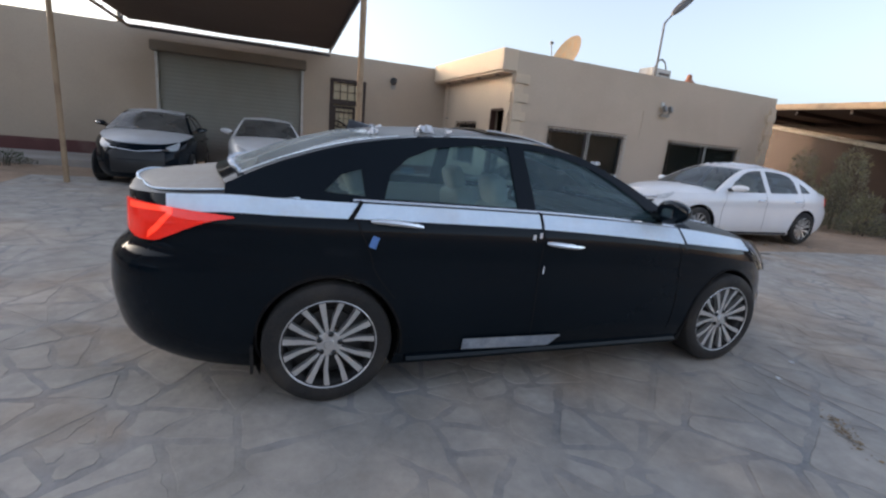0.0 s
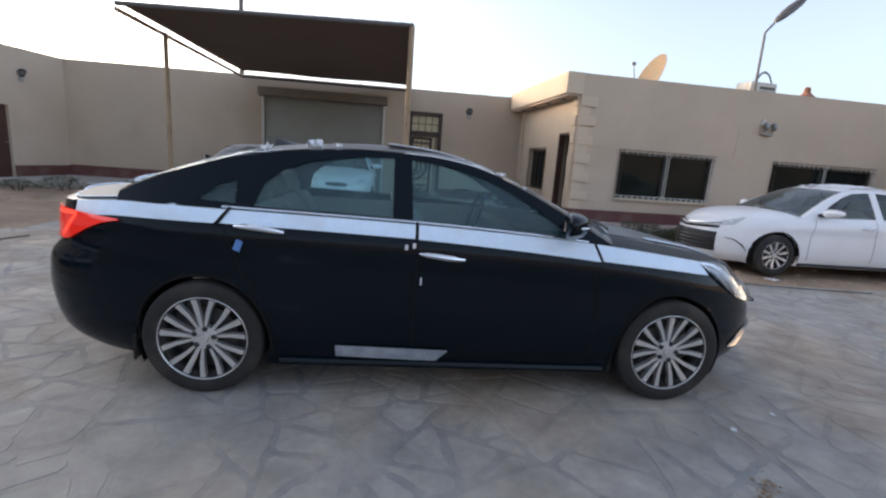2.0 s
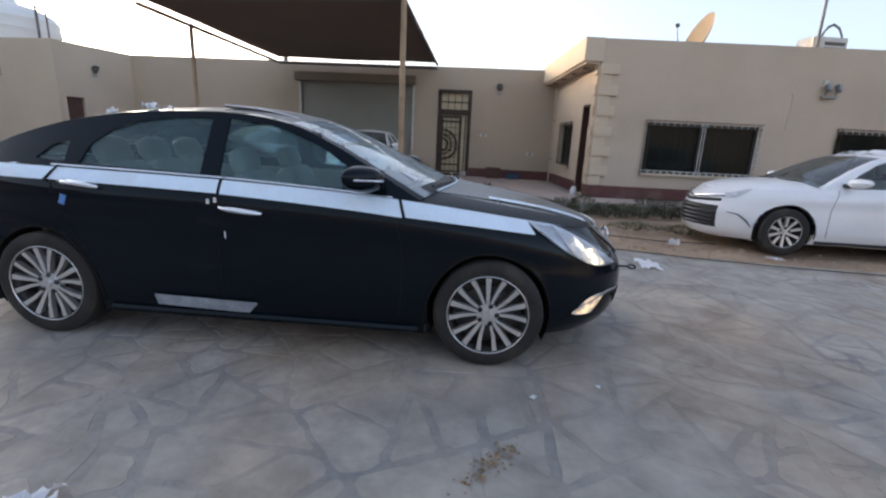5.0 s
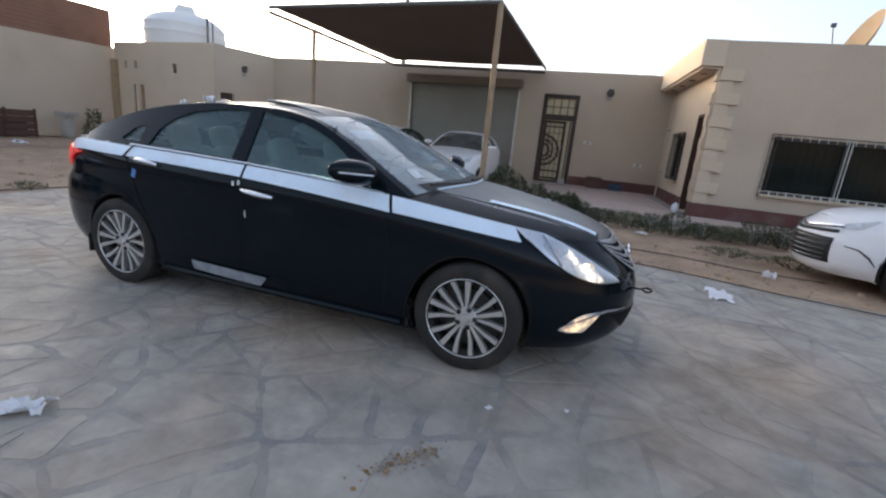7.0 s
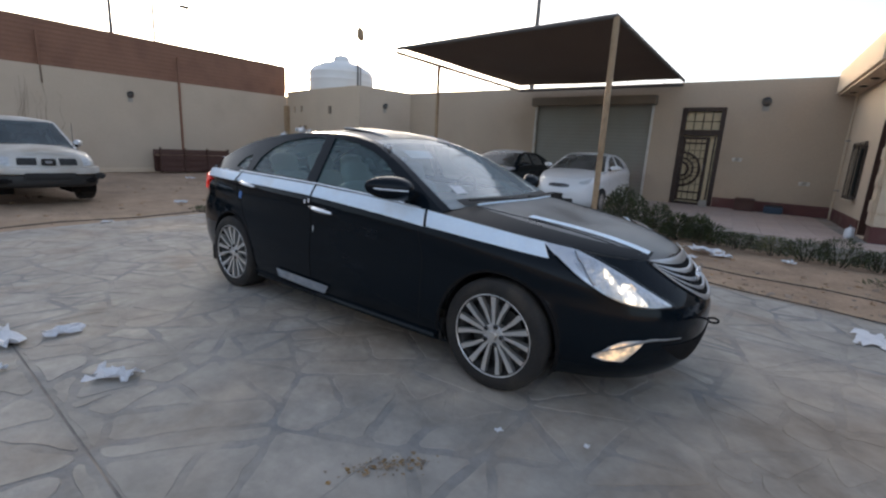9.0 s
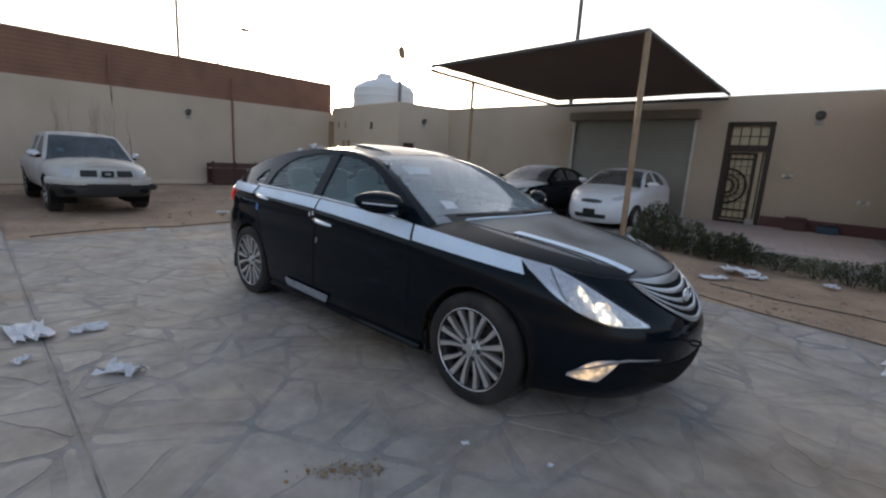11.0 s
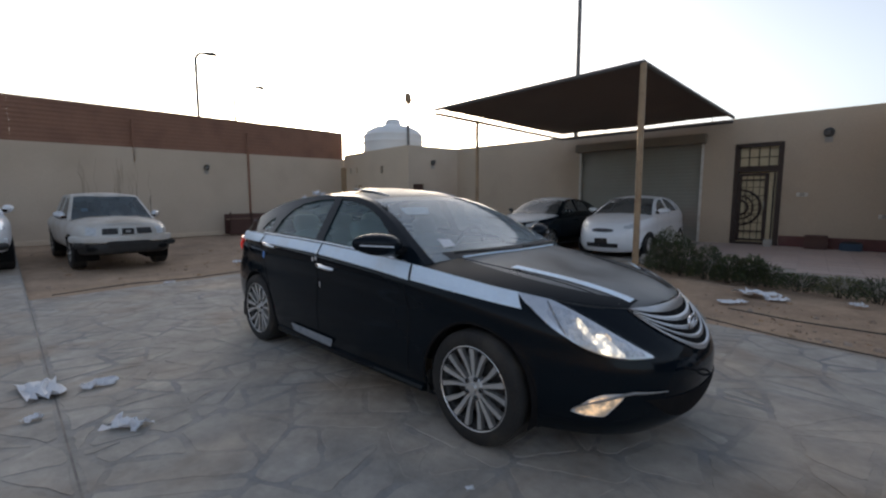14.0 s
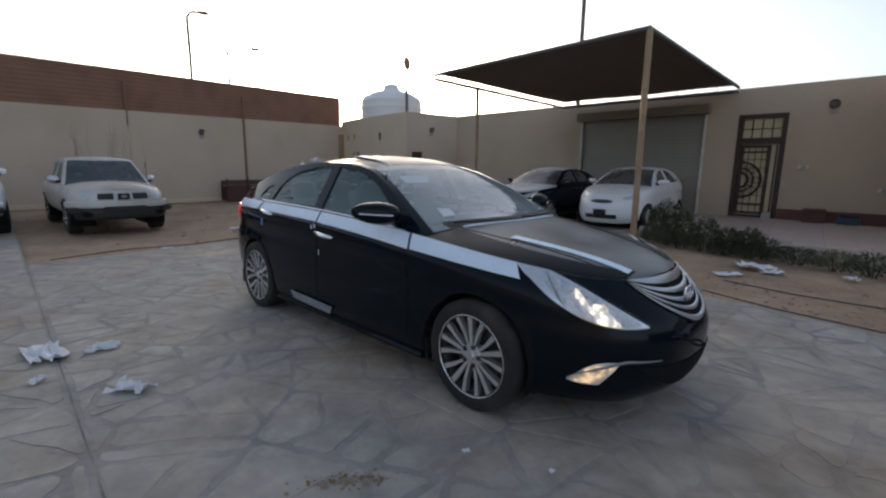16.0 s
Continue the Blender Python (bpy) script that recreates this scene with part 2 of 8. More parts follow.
M["glass_house"] = glass("glass_house", (0.12, 0.14, 0.12), film=0.10, film_colour=(0.13, 0.16, 0.14), ior=1.26)

M["plaster"] = material("plaster", (0.555, 0.445, 0.345), (0.505, 0.405, 0.31), 0.9, bump=0.25, bump_scale=60, scale=0.7, fine=30, stain=(0.36, 0.28, 0.21), stain_amount=0.35, stain_scale=0.45)
# plaster toned darker for canopy shade, and a little browner
M["plaster_shaded"] = material("plaster_shaded", (0.485, 0.385, 0.29), (0.435, 0.345, 0.26), 0.9, bump=0.25, bump_scale=60, scale=0.7, fine=30, stain=(0.33, 0.25, 0.18), stain_amount=0.4, stain_scale=0.45)
M["plaster_light"] = material("plaster_light", (0.62, 0.50, 0.37), (0.56, 0.45, 0.335), 0.9, bump=0.25, bump_scale=60, scale=1.2, fine=30)
M["maroon"] = material("maroon", (0.13, 0.045, 0.04), (0.10, 0.035, 0.032), 0.7, bump=0.1, scale=3, stain=(0.22, 0.17, 0.13), stain_amount=0.35, stain_scale=2)
COVER = dict(cover=(0.312, 0.290, 0.258), cover_scale=1.9, cover_amount=0.95, mottle=0.24)
M["stone"] = material("stone", (0.385, 0.355, 0.315), (0.275, 0.256, 0.230), 0.68, spec=0.5, bump=0.55, bump_scale=9, scale=2.6, fine=15, vary=0.09, stain=(0.45, 0.355, 0.265), stain_amount=0.7, stain_scale=0.5, wear=(0.245, 0.18, 0.125), wear_scale=0.9, wear_amount=0.62, **COVER)
M["mortar"] = material("mortar", (0.235, 0.236, 0.234), (0.185, 0.187, 0.187), 0.7, spec=0.45, bump=0.5, bump_scale=18, scale=3, fine=30, stain=(0.42, 0.335, 0.25), stain_amount=0.7, stain_scale=0.5, wear=(0.235, 0.175, 0.125), wear_scale=0.9, wear_amount=0.62, **COVER)
M["joint"] = material("joint", (0.15, 0.14, 0.13), (0.24, 0.22, 0.2), 0.9, scale=6, stain=(0.33, 0.28, 0.23), stain_amount=0.9, stain_scale=1.5)
M["sand"] = material("sand", (0.42, 0.295, 0.20), (0.29, 0.20, 0.135), 0.95, bump=0.9, bump_scale=16, scale=1.1, fine=22, stain=(0.22, 0.155, 0.11), stain_amount=0.7, stain_scale=0.7, mottle=0.16)
M["clod"] = material("clod", (0.40, 0.29, 0.205), (0.30, 0.215, 0.15), 0.95, bump=0.4, scale=8, vary=0.2)
M["platform"] = material("platform", (0.47, 0.37, 0.325), (0.41, 0.32, 0.28), 0.6, bump=0.08, scale=1.5, fine=25, vary=0.06, stain=(0.30, 0.22, 0.18), stain_amount=0.4, stain_scale=0.9)
M["concrete"] = material("concrete", (0.40, 0.37, 0.33), (0.34, 0.31, 0.28), 0.9, bump=0.3, scale=2, fine=40, stain=(0.25, 0.22, 0.18), stain_amount=0.5)
# cover box and shutter colours lowered to carry the canopy's shade
M["cover_box"] = material("cover_box", (0.22, 0.175, 0.13), (0.18, 0.145, 0.11), 0.6, scale=2, stain=(0.22, 0.16, 0.11), stain_amount=0.5)
M["shutter"] = material("shutter", (0.27, 0.26, 0.225), (0.235, 0.225, 0.195), 0.55, metal=0.2, scale=1.5, stain=(0.24, 0.21, 0.18), stain_amount=0.35)
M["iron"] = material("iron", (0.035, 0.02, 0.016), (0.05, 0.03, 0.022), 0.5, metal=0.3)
M["door_pane"] = material("door_pane", (0.58, 0.47, 0.30), (0.50, 0.40, 0.25), 0.35, scale=8)
M["wood_dark"] = material("wood_dark", (0.055, 0.025, 0.018), (0.08, 0.035, 0.025), 0.6, scale=5)
M["fabric"] = material("fabric", (0.15, 0.105, 0.08), (0.125, 0.085, 0.065), 0.95, bump=0.2, bump_scale=120, scale=1.2, stain=(0.15, 0.105, 0.08), stain_amount=0.4)
M["pole"] = material("pole", (0.36, 0.25, 0.15), (0.30, 0.20, 0.12), 0.6, stain=(0.20, 0.12, 0.07), stain_amount=0.6, stain_scale=4)
M["pole_grey"] = material("pole_grey", (0.16, 0.15, 0.145), (0.12, 0.115, 0.11), 0.5, metal=0.4)
M["fence"] = material("fence", (0.245, 0.115, 0.07), (0.205, 0.095, 0.057), 0.65, scale=0.8, fine=15, stain=(0.16, 0.07, 0.045), stain_amount=0.5)
M["white_metal"] = material("white_metal", (0.62, 0.60, 0.56), (0.52, 0.50, 0.46), 0.6, stain=(0.35, 0.28, 0.2), stain_amount=0.5, stain_scale=5)
M["tank_white"] = material("tank_white", (0.80, 0.79, 0.77), (0.74, 0.73, 0.71), 0.5, scale=2)
M["dish"] = material("dish", (0.24, 0.19, 0.125), (0.20, 0.145, 0.085), 0.75, metal=0.0, stain=(0.30, 0.16, 0.07), stain_amount=0.7, stain_scale=3)
M["terracotta"] = material("terracotta", (0.32, 0.14, 0.085), (0.26, 0.11, 0.065), 0.8)
M["leaf"] = material("leaf", (0.058, 0.074, 0.030), (0.028, 0.040, 0.017), 0.7, vary=0.35, scale=3, stain=(0.16, 0.13, 0.08), stain_amount=0.5, stain_scale=4)
M["leaf_dry"] = material("leaf_dry", (0.155, 0.15, 0.085), (0.095, 0.10, 0.055), 0.8, vary=0.3, scale=3)
M["leaf_pale"] = material("leaf_pale", (0.21, 0.20, 0.13), (0.125, 0.125, 0.075), 0.8, vary=0.3, scale=3)
M["stem"] = material("stem", (0.06, 0.05, 0.032), (0.045, 0.036, 0.024), 0.8)
M["vine"] = material("vine", (0.27, 0.205, 0.15), (0.20, 0.15, 0.11), 0.85)
M["hose"] = material("hose", (0.03, 0.025, 0.022), (0.05, 0.04, 0.032), 0.6)
M["red_card"] = material("red_card", (0.095, 0.045, 0.034), (0.075, 0.034, 0.027), 0.7)
M["blue_plastic"] = material("blue_plastic", (0.02, 0.05, 0.09), None, 0.5)
M["rust"] = material("rust", (0.30, 0.22, 0.14), (0.20, 0.14, 0.09), 0.9, vary=0.3)


# ---- building helpers ----
def shade(me, angle=35.0):
    me.shade_smooth()
    me.set_sharp_from_angle(angle=radians(angle))


def mesh_object(name, verts, faces, mat, smooth=None):
    me = bpy.data.meshes.new(name)
    me.from_pydata([tuple(v) for v in verts], [], faces)
    me.validate()
    me.update()
    if mat:
        me.materials.append(mat)
    if smooth:
        shade(me, smooth)
    return new(name, me)


def part(name, bm, mat, parent, label="", m=None, smooth=35.0):
    """Links a bmesh as one mesh object under a thing or a part."""
    me = bpy.data.meshes.new(name)
    bm.normal_update()
    bm.to_mesh(me)
    bm.free()
    me.materials.append(mat)
    if smooth:
        shade(me, smooth)
    ob = new(name, me)
    ob.parent = parent
    if m is not None:
        ob.matrix_basis = m
    if label:
        ob["label"] = label
    return ob


def share(name, me, parent, m):
    ob = new(name, me)
    ob.parent = parent
    ob.matrix_basis = m
    return ob


def thing(name, m, label, category, group="", kind=""):
    ob = new(name)
    ob.empty_display_size = 0.2
    ob.matrix_basis = m
    return tagged(ob, label, category, group, kind)


def box(bm, cx, cy, cz, sx, sy, sz, bevel=0.0, rot=None, seg=2):
    """A box with worn edges, added to bm; sizes are full lengths."""
    r = bmesh.ops.create_cube(bm, size=1.0)
    vs = r["verts"]
    mat = Matrix.Translation((cx, cy, cz)) @ (rot.to_4x4() if rot else Matrix()) @ Matrix.Diagonal((sx, sy, sz, 1))
    bmesh.ops.transform(bm, matrix=mat, verts=vs)
    if bevel:
        es = list({e for v in vs for e in v.link_edges})
        bmesh.ops.bevel(bm, geom=es, offset=bevel, segments=seg, affect="EDGES", clamp_overlap=True)
    return bm


def bx(*a, **k):
    return box(bmesh.new(), *a, **k)


def tube(bm, pts, r, n=10, cap=True, closed=False):
    """A round bar along pts; r is one radius or one for each point."""
    pts = [Vector(p) for p in pts]
    k = len(pts)
    rr = r if isinstance(r, (list, tuple)) else [r] * k
    rings = []
    ref = None
    for i, p in enumerate(pts):
        a = pts[(i - 1) % k] if (i or closed) else p
        b = pts[(i + 1) % k] if (i < k - 1 or closed) else p
        d = (b - a).normalized()
        if ref is None:
            ref = Vector((0, 0, 1)) if abs(d.z) < 0.9 else Vector((1, 0, 0))
        u = d.cross(ref).normalized()
        w = u.cross(d).normalized()
        ref = w
        rings.append([bm.verts.new(p + rr[i] * (math.cos(q) * u + math.sin(q) * w)) for q in [2 * math.pi * j / n for j in range(n)]])
    for i in range(k if closed else k - 1):
        a, b = rings[i], rings[(i + 1) % k]
        for j in range(n):
            bm.faces.new((a[j], a[(j + 1) % n], b[(j + 1) % n], b[j]))
    if cap and not closed:
        bm.faces.new(rings[0][::-1])
        bm.faces.new(rings[-1])
    bmesh.ops.recalc_face_normals(bm, faces=bm.faces[:])
    return bm


def tb(*a, **k):
    return tube(bmesh.new(), *a, **k)


def lathe(bm, prof, n=32, axis="y", closed=False):
    """Turns a profile of (radius, along) round an axis."""
    rings = []
    for r, h in prof:
        ring = []
        for j in range(n):
            q = 2 * math.pi * j / n
            c, s = r * math.cos(q), r * math.sin(q)
            ring.append(bm.verts.new((c, h, s) if axis == "y" else (c, s, h)))
        rings.append(ring)
    k = len(rings)
    for i in range(k if closed else k - 1):
        a, b = rings[i], rings[(i + 1) % k]
        for j in range(n):
            bm.faces.new((a[j], a[(j + 1) % n], b[(j + 1) % n], b[j]))
    if not closed:
        for ring in (rings[0], rings[-1]):
            if (ring[0].co - ring[n // 2].co).length > 1e-4:
                bm.faces.new(ring)
    bmesh.ops.remove_doubles(bm, verts=bm.verts[:], dist=1e-5)
    bmesh.ops.recalc_face_normals(bm, faces=bm.faces[:])
    return bm


def lt(*a, **k):
    return lathe(bmesh.new(), *a, **k)


def prism(bm, poly, z0, z1):
    """A slab with the outline poly (x, y) from z0 to z1."""
    a = [bm.verts.new((x, y, z0)) for x, y in poly]
    b = [bm.verts.new((x, y, z1)) for x, y in poly]
    k = len(poly)
    bm.faces.new(a[::-1])
    bm.faces.new(b)
    for i in range(k):
        bm.faces.new((a[i], a[(i + 1) % k], b[(i + 1) % k], b[i]))
    bmesh.ops.recalc_face_normals(bm, faces=bm.faces[:])
    return bm


def curve(pts):
    """A smooth curve z(x) through pts, without overshoot."""
    xs = np.array([p[0] for p in pts], float)
    zs = np.array([p[1] for p in pts], float)
    d = np.diff(zs) / np.diff(xs)
    s = np.zeros(len(xs))
    s[0], s[-1] = d[0], d[-1]
    for i in range(1, len(xs) - 1):
        if d[i - 1] * d[i] > 0:
            w1, w2 = 2 * (xs[i + 1] - xs[i]) + xs[i] - xs[i - 1], xs[i + 1] - xs[i] + 2 * (xs[i] - xs[i - 1])
            s[i] = (w1 + w2) / (w1 / d[i - 1] + w2 / d[i])

    def f(x):
        x = min(max(x, xs[0]), xs[-1])
        i = min(max(int(np.searchsorted(xs, x)) - 1, 0), len(xs) - 2)
        h = xs[i + 1] - xs[i]
        t = (x - xs[i]) / h
        return float((2 * t**3 - 3 * t**2 + 1) * zs[i] + (t**3 - 2 * t**2 + t) * h * s[i] + (3 * t**2 - 2 * t**3) * zs[i + 1] + (t**3 - t**2) * h * s[i + 1])

    return f


# ---- cars ----
class Shell:
    """The outer skin of a car below its windows: u runs round one side from nose to tail, f from sill to belt."""

    def __init__(self, s):
        self.s = s
        self.front, self.rear, self.sideprof = curve(s["front"]), curve(s["rear"]), curve(s["side"])
        self.zt, self.zb = curve(s["belt"]), curve(s["sill"])
        self.x0, self.w = s.get("x0", -0.05), s["w"]
        a, b = self.front(0.5) - self.x0, self.x0 - self.rear(0.5)
        q = np.linspace(0, math.pi / 2, 1500)
        nf, nr = s.get("nf", 3.6), s.get("nr", 4.8)
        tx = np.concatenate([np.cos(q) ** (2 / nf), -np.cos(q[::-1])[1:] ** (2 / nr)])
        ty = np.concatenate([np.sin(q) ** (2 / nf), np.sin(q[::-1])[1:] ** (2 / nr)])
        if "x1" in s:
            # sides run straight as far as x1, then round off to the nose
            x1, xf = s["x1"], self.front(0.5)
            fx, fy = x1 + (xf - x1) * np.cos(q) ** (2 / nf), np.sin(q) ** (2 / nf)
            flat = np.linspace(x1, self.x0, 300)[1:]
            fx, fy = np.concatenate([fx, flat]), np.concatenate([fy, np.ones(299)])
            fx = (fx - self.x0) / a
            fy = fy * (1 - 0.025 * fx ** 2)
            tx = np.concatenate([fx, -np.cos(q[::-1])[1:] ** (2 / nr)])
            ty = np.concatenate([fy, np.sin(q[::-1])[1:] ** (2 / nr)])
        self.half = int(np.argmax(tx <= 0))
        px, py = np.where(tx > 0, tx * a, tx * b), ty * self.w
        arc = np.concatenate([[0], np.cumsum(np.hypot(np.diff(px), np.diff(py)))])
        self.us = arc / arc[-1]
        self.tx, self.ty = tx, ty
        self.long = arc[-1]

    def point(self, u, f, side=1, off=0.0):
        if off:
            e = 0.002
            a, b = self.point(max(u - e, 0), f), self.point(min(u + e, 1), f)
            c, d = self.point(u, max(f - 0.01, 0)), self.point(u, min(f + 0.01, 1))
            n = (b - a).cross(d - c)
            if n.length < 1e-9:
                n = Vector((1, 0, 0))
            n.normalize()
            p = self.point(u, f)
            if n.y > 0 and p.y < -0.05:
                n = -n
            if abs(p.y) <= 0.05 and n.x * (1 if u < 0.5 else -1) < 0:
                n = -n
            p = p + n * off
            return Vector((p.x, p.y * side, p.z))
        tx, ty = float(np.interp(u, self.us, self.tx)), float(np.interp(u, self.us, self.ty))
        x = self.x0 + (tx * (self.front(f) - self.x0) if tx > 0 else tx * (self.x0 - self.rear(f)))
        y = -ty * (self.w + self.sideprof(f))
        zb, zt = self.zb(x), self.zt(x)
        return Vector((x, y * side, zb + (zt - zb) * f))

    def u_x(self, x, f=0.6):
        t = (x - self.x0) / (self.front(f) - self.x0) if x > self.x0 else (x - self.x0) / (self.x0 - self.rear(f))
        return float(np.interp(-t, -self.tx, self.us))

    def u_y(self, y, f=0.6, rear=False):
        t = abs(y) / (self.w + self.sideprof(f))
        half = self.half
        if rear:
            return float(np.interp(-t, -self.ty[half:], self.us[half:]))
        return float(np.interp(t, self.ty[: half + 1], self.us[: half + 1]))

    def f_z(self, x, z):
        zb, zt = self.zb(x), self.zt(x)
        return min(max((z - zb) / (zt - zb), 0.0), 1.0)

    def half_width(self, x, f=1.0):
        return -self.point(self.u_x(x, f), f).y

    def patch(self, u0, u1, top, bot, off=0.004, nu=16, nv=4, side=1, thick=0.0):
        """A sheet lying on the skin between two heights, z at fractions along it."""
        bm = bmesh.new()
        ft, fb = curve(top), curve(bot)
        g = []
        for i in range(nu + 1):
            k = i / nu
            u = u0 + (u1 - u0) * k
            x = self.point(u, 0.6).x
            row = []
            for j in range(nv + 1):
                z = fb(k) + (ft(k) - fb(k)) * j / nv
                row.append(bm.verts.new(self.point(u, self.f_z(x, z), side, off)))
            g.append(row)
        for i in range(nu):
            for j in range(nv):
                bm.faces.new((g[i][j], g[i + 1][j], g[i + 1][j + 1], g[i][j + 1]))
        bmesh.ops.remove_doubles(bm, verts=bm.verts[:], dist=1e-5)
        bmesh.ops.recalc_face_normals(bm, faces=bm.faces[:])
        # the sheet faces away from the car's middle
        tot = sum(((f.calc_center_median() - Vector((self.x0, 0, 0.5))).dot(f.normal) for f in bm.faces), 0.0)
        if tot < 0:
            bmesh.ops.reverse_faces(bm, faces=bm.faces[:])
        if thick:
            r = bmesh.ops.extrude_face_region(bm, geom=bm.faces[:])
            vs = [v for v in r["geom"] if isinstance(v, bmesh.types.BMVert)]
            bm.normal_update()
            for v in vs:
                v.co += v.normal * thick
            bmesh.ops.recalc_face_normals(bm, faces=bm.faces[:])
        return bm


def fill_outline(loops, ymap, back=0.0):
    """Fills an outline with holes, given in (x, z), and bends it to y = ymap(x, z); holes get a reveal of depth back."""
    bm = bmesh.new()
    rings = []
    for lp in loops:
        vs = [bm.verts.new((x, 0, z)) for x, z in lp]
        for i in range(len(vs)):
            bm.edges.new((vs[i], vs[(i + 1) % len(vs)]))
        rings.append(vs)
    bmesh.ops.triangle_fill(bm, use_beauty=True, use_dissolve=False, edges=bm.edges[:])
    for v in bm.verts:
        v.co.y = ymap(v.co.x, v.co.z)
    if back:
        for vs in rings[1:]:
            inner = [bm.verts.new(v.co + Vector((0, back if v.co.y < 0 else -back, 0))) for v in vs]
            for i in range(len(vs)):
                k = (i + 1) % len(vs)
                bm.faces.new((vs[i], vs[k], inner[k], inner[i]))
    bmesh.ops.recalc_face_normals(bm, faces=bm.faces[:])
    return bm


def dense(poly, step=0.06):
    """The same outline with points at least every step."""
    out = []
    for i, (x, z) in enumerate(poly):
        a, b = poly[(i + 1) % len(poly)]
        k = max(1, int(math.hypot(a - x, b - z) / step))
        out += [(x + (a - x) * j / k, z + (b - z) * j / k) for j in range(k)]
    return out


def wheel_meshes(R, rim, width, spokes, kind):
    """Meshes of a wheel with its axle along y and its outer face at y = 0 towards -y."""
    tyre = lt([(rim - 0.012, -0.004), (rim + 0.01, -0.012), (rim + 0.03, -0.016), (R - 0.03, -0.014), (R - 0.008, 0.0), (R, 0.02), (R, width * 0.3), (R - 0.004, width * 0.5),
               (R, width * 0.7), (R, width - 0.02), (R - 0.02, width), (rim + 0.01, width), (rim - 0.012, width - 0.01)], 48, closed=True)
    alloy = bmesh.new()
    lathe(alloy, [(rim + 0.001, -0.009), (rim - 0.002, -0.011), (rim - 0.006, -0.006), (rim - 0.007, 0.012), (rim - 0.003, 0.02), (rim + 0.001, 0.0)], 48, closed=True)
    spoke_bm = []
    for k in range(3 if kind == "fan" else 1):
        alloy_s = bmesh.new()
        a = 2 * math.pi * (k + 0.5) / spokes
        g = k % 3
        # spokes bundle three by three towards the hub
        a_in = a
        if kind == "fan":
            a_in = 2 * math.pi * ((k // 3) * 3 + 1.5) / spokes + (g - 1) * 2 * math.pi / spokes * 0.72
        wi, wo = (0.014, 0.030) if kind == "fan" else (0.026, 0.040)
        if kind == "fan" and g == 1:
            wi, wo = 0.018, 0.034
        pts = []
        for r, aa, wd, yy in ((0.052, a_in, wi, 0.012), ((rim + 0.06) * 0.5, (a + a_in) / 2, (wi + wo) / 2, 0.004), (rim - 0.010, a, wo, -0.004)):
            c, s = math.cos(aa), math.sin(aa)
            for sg in (-1, 1):
                pts.append((r * c - sg * wd / 2 * s, yy, r * s + sg * wd / 2 * c))
        top = [alloy_s.verts.new(p) for p in pts]
        low = [alloy_s.verts.new((p[0] * 0.995, p[1] + 0.035, p[2] * 0.995)) for p in pts]
        for i in (0, 2):
            alloy_s.faces.new((top[i], top[i + 1], top[i + 3], top[i + 2]))
            alloy_s.faces.new((top[i], top[i + 2], low[i + 2], low[i]))
            alloy_s.faces.new((top[i + 1], low[i + 1], low[i + 3], top[i + 3]))
            alloy_s.faces.new((low[i], low[i + 2], low[i + 3], low[i + 1]))
        spoke_bm.append(alloy_s)
    lathe(alloy, [(0.0, 0.006), (0.062, 0.008), (0.068, 0.016), (0.068, 0.06), (0.0, 0.06)], 24)
    bmesh.ops.recalc_face_normals(alloy, faces=alloy.faces[:])
    disc = lt([(0.03, 0.075), (rim * 0.68, 0.075), (rim * 0.68, 0.095), (0.03, 0.095)], 32, closed=True)
    lathe(disc, [(rim - 0.009, 0.012), (rim - 0.020, 0.03), (rim - 0.028, 0.10), (rim - 0.02, width), (rim - 0.012, width), (rim - 0.004, 0.02)], 48, closed=True)
    lathe(disc, [(0.02, 0.11), (rim - 0.03, 0.115), (rim - 0.03, 0.13), (0.02, 0.13)], 32, closed=True)
    cap = lt([(0.0, -0.006), (0.024, -0.005), (0.030, 0.004), (0.030, 0.02)], 20)
    nut = lt([(0.0, -0.002), (0.011, -0.002), (0.016, 0.003), (0.016, 0.03)], 8)
    out = {}
    bmesh.ops.recalc_face_normals(nut, faces=nut.faces[:])
    for nm, bm, mt in (("tyre", tyre, "rubber"), ("alloy", alloy, "alloy"), ("disc", disc, "alloy_dark"), ("cap", cap, "alloy"), ("nut", nut, "gloss_black")):
        me = bpy.data.meshes.new(nm)
        bm.to_mesh(me)
        bm.free()
        me.materials.append(M[mt])
        shade(me, 35)
        out[nm] = me
    out["spokes"] = []
    for bm in spoke_bm:
        bmesh.ops.recalc_face_normals(bm, faces=bm.faces[:])
        me = bpy.data.meshes.new("spoke")
        bm.to_mesh(me)
        bm.free()
        me.materials.append(M["alloy"])
        out["spokes"].append(me)
    return out


def pillow(bm, cx, cy, cz, sx, sy, sz, rot=None, power=0.45):
    """A soft upholstered block: a rounded box of full lengths sx, sy, sz."""
    r = bmesh.ops.create_uvsphere(bm, u_segments=18, v_segments=12, radius=1.0)
    for v in r["verts"]:
        p = Vector([math.copysign(abs(c) ** power, c) for c in v.co])
        p = Vector((p.x * sx / 2, p.y * sy / 2, p.z * sz / 2))
        v.co = (rot @ p if rot else p) + Vector((cx, cy, cz))
    return bm


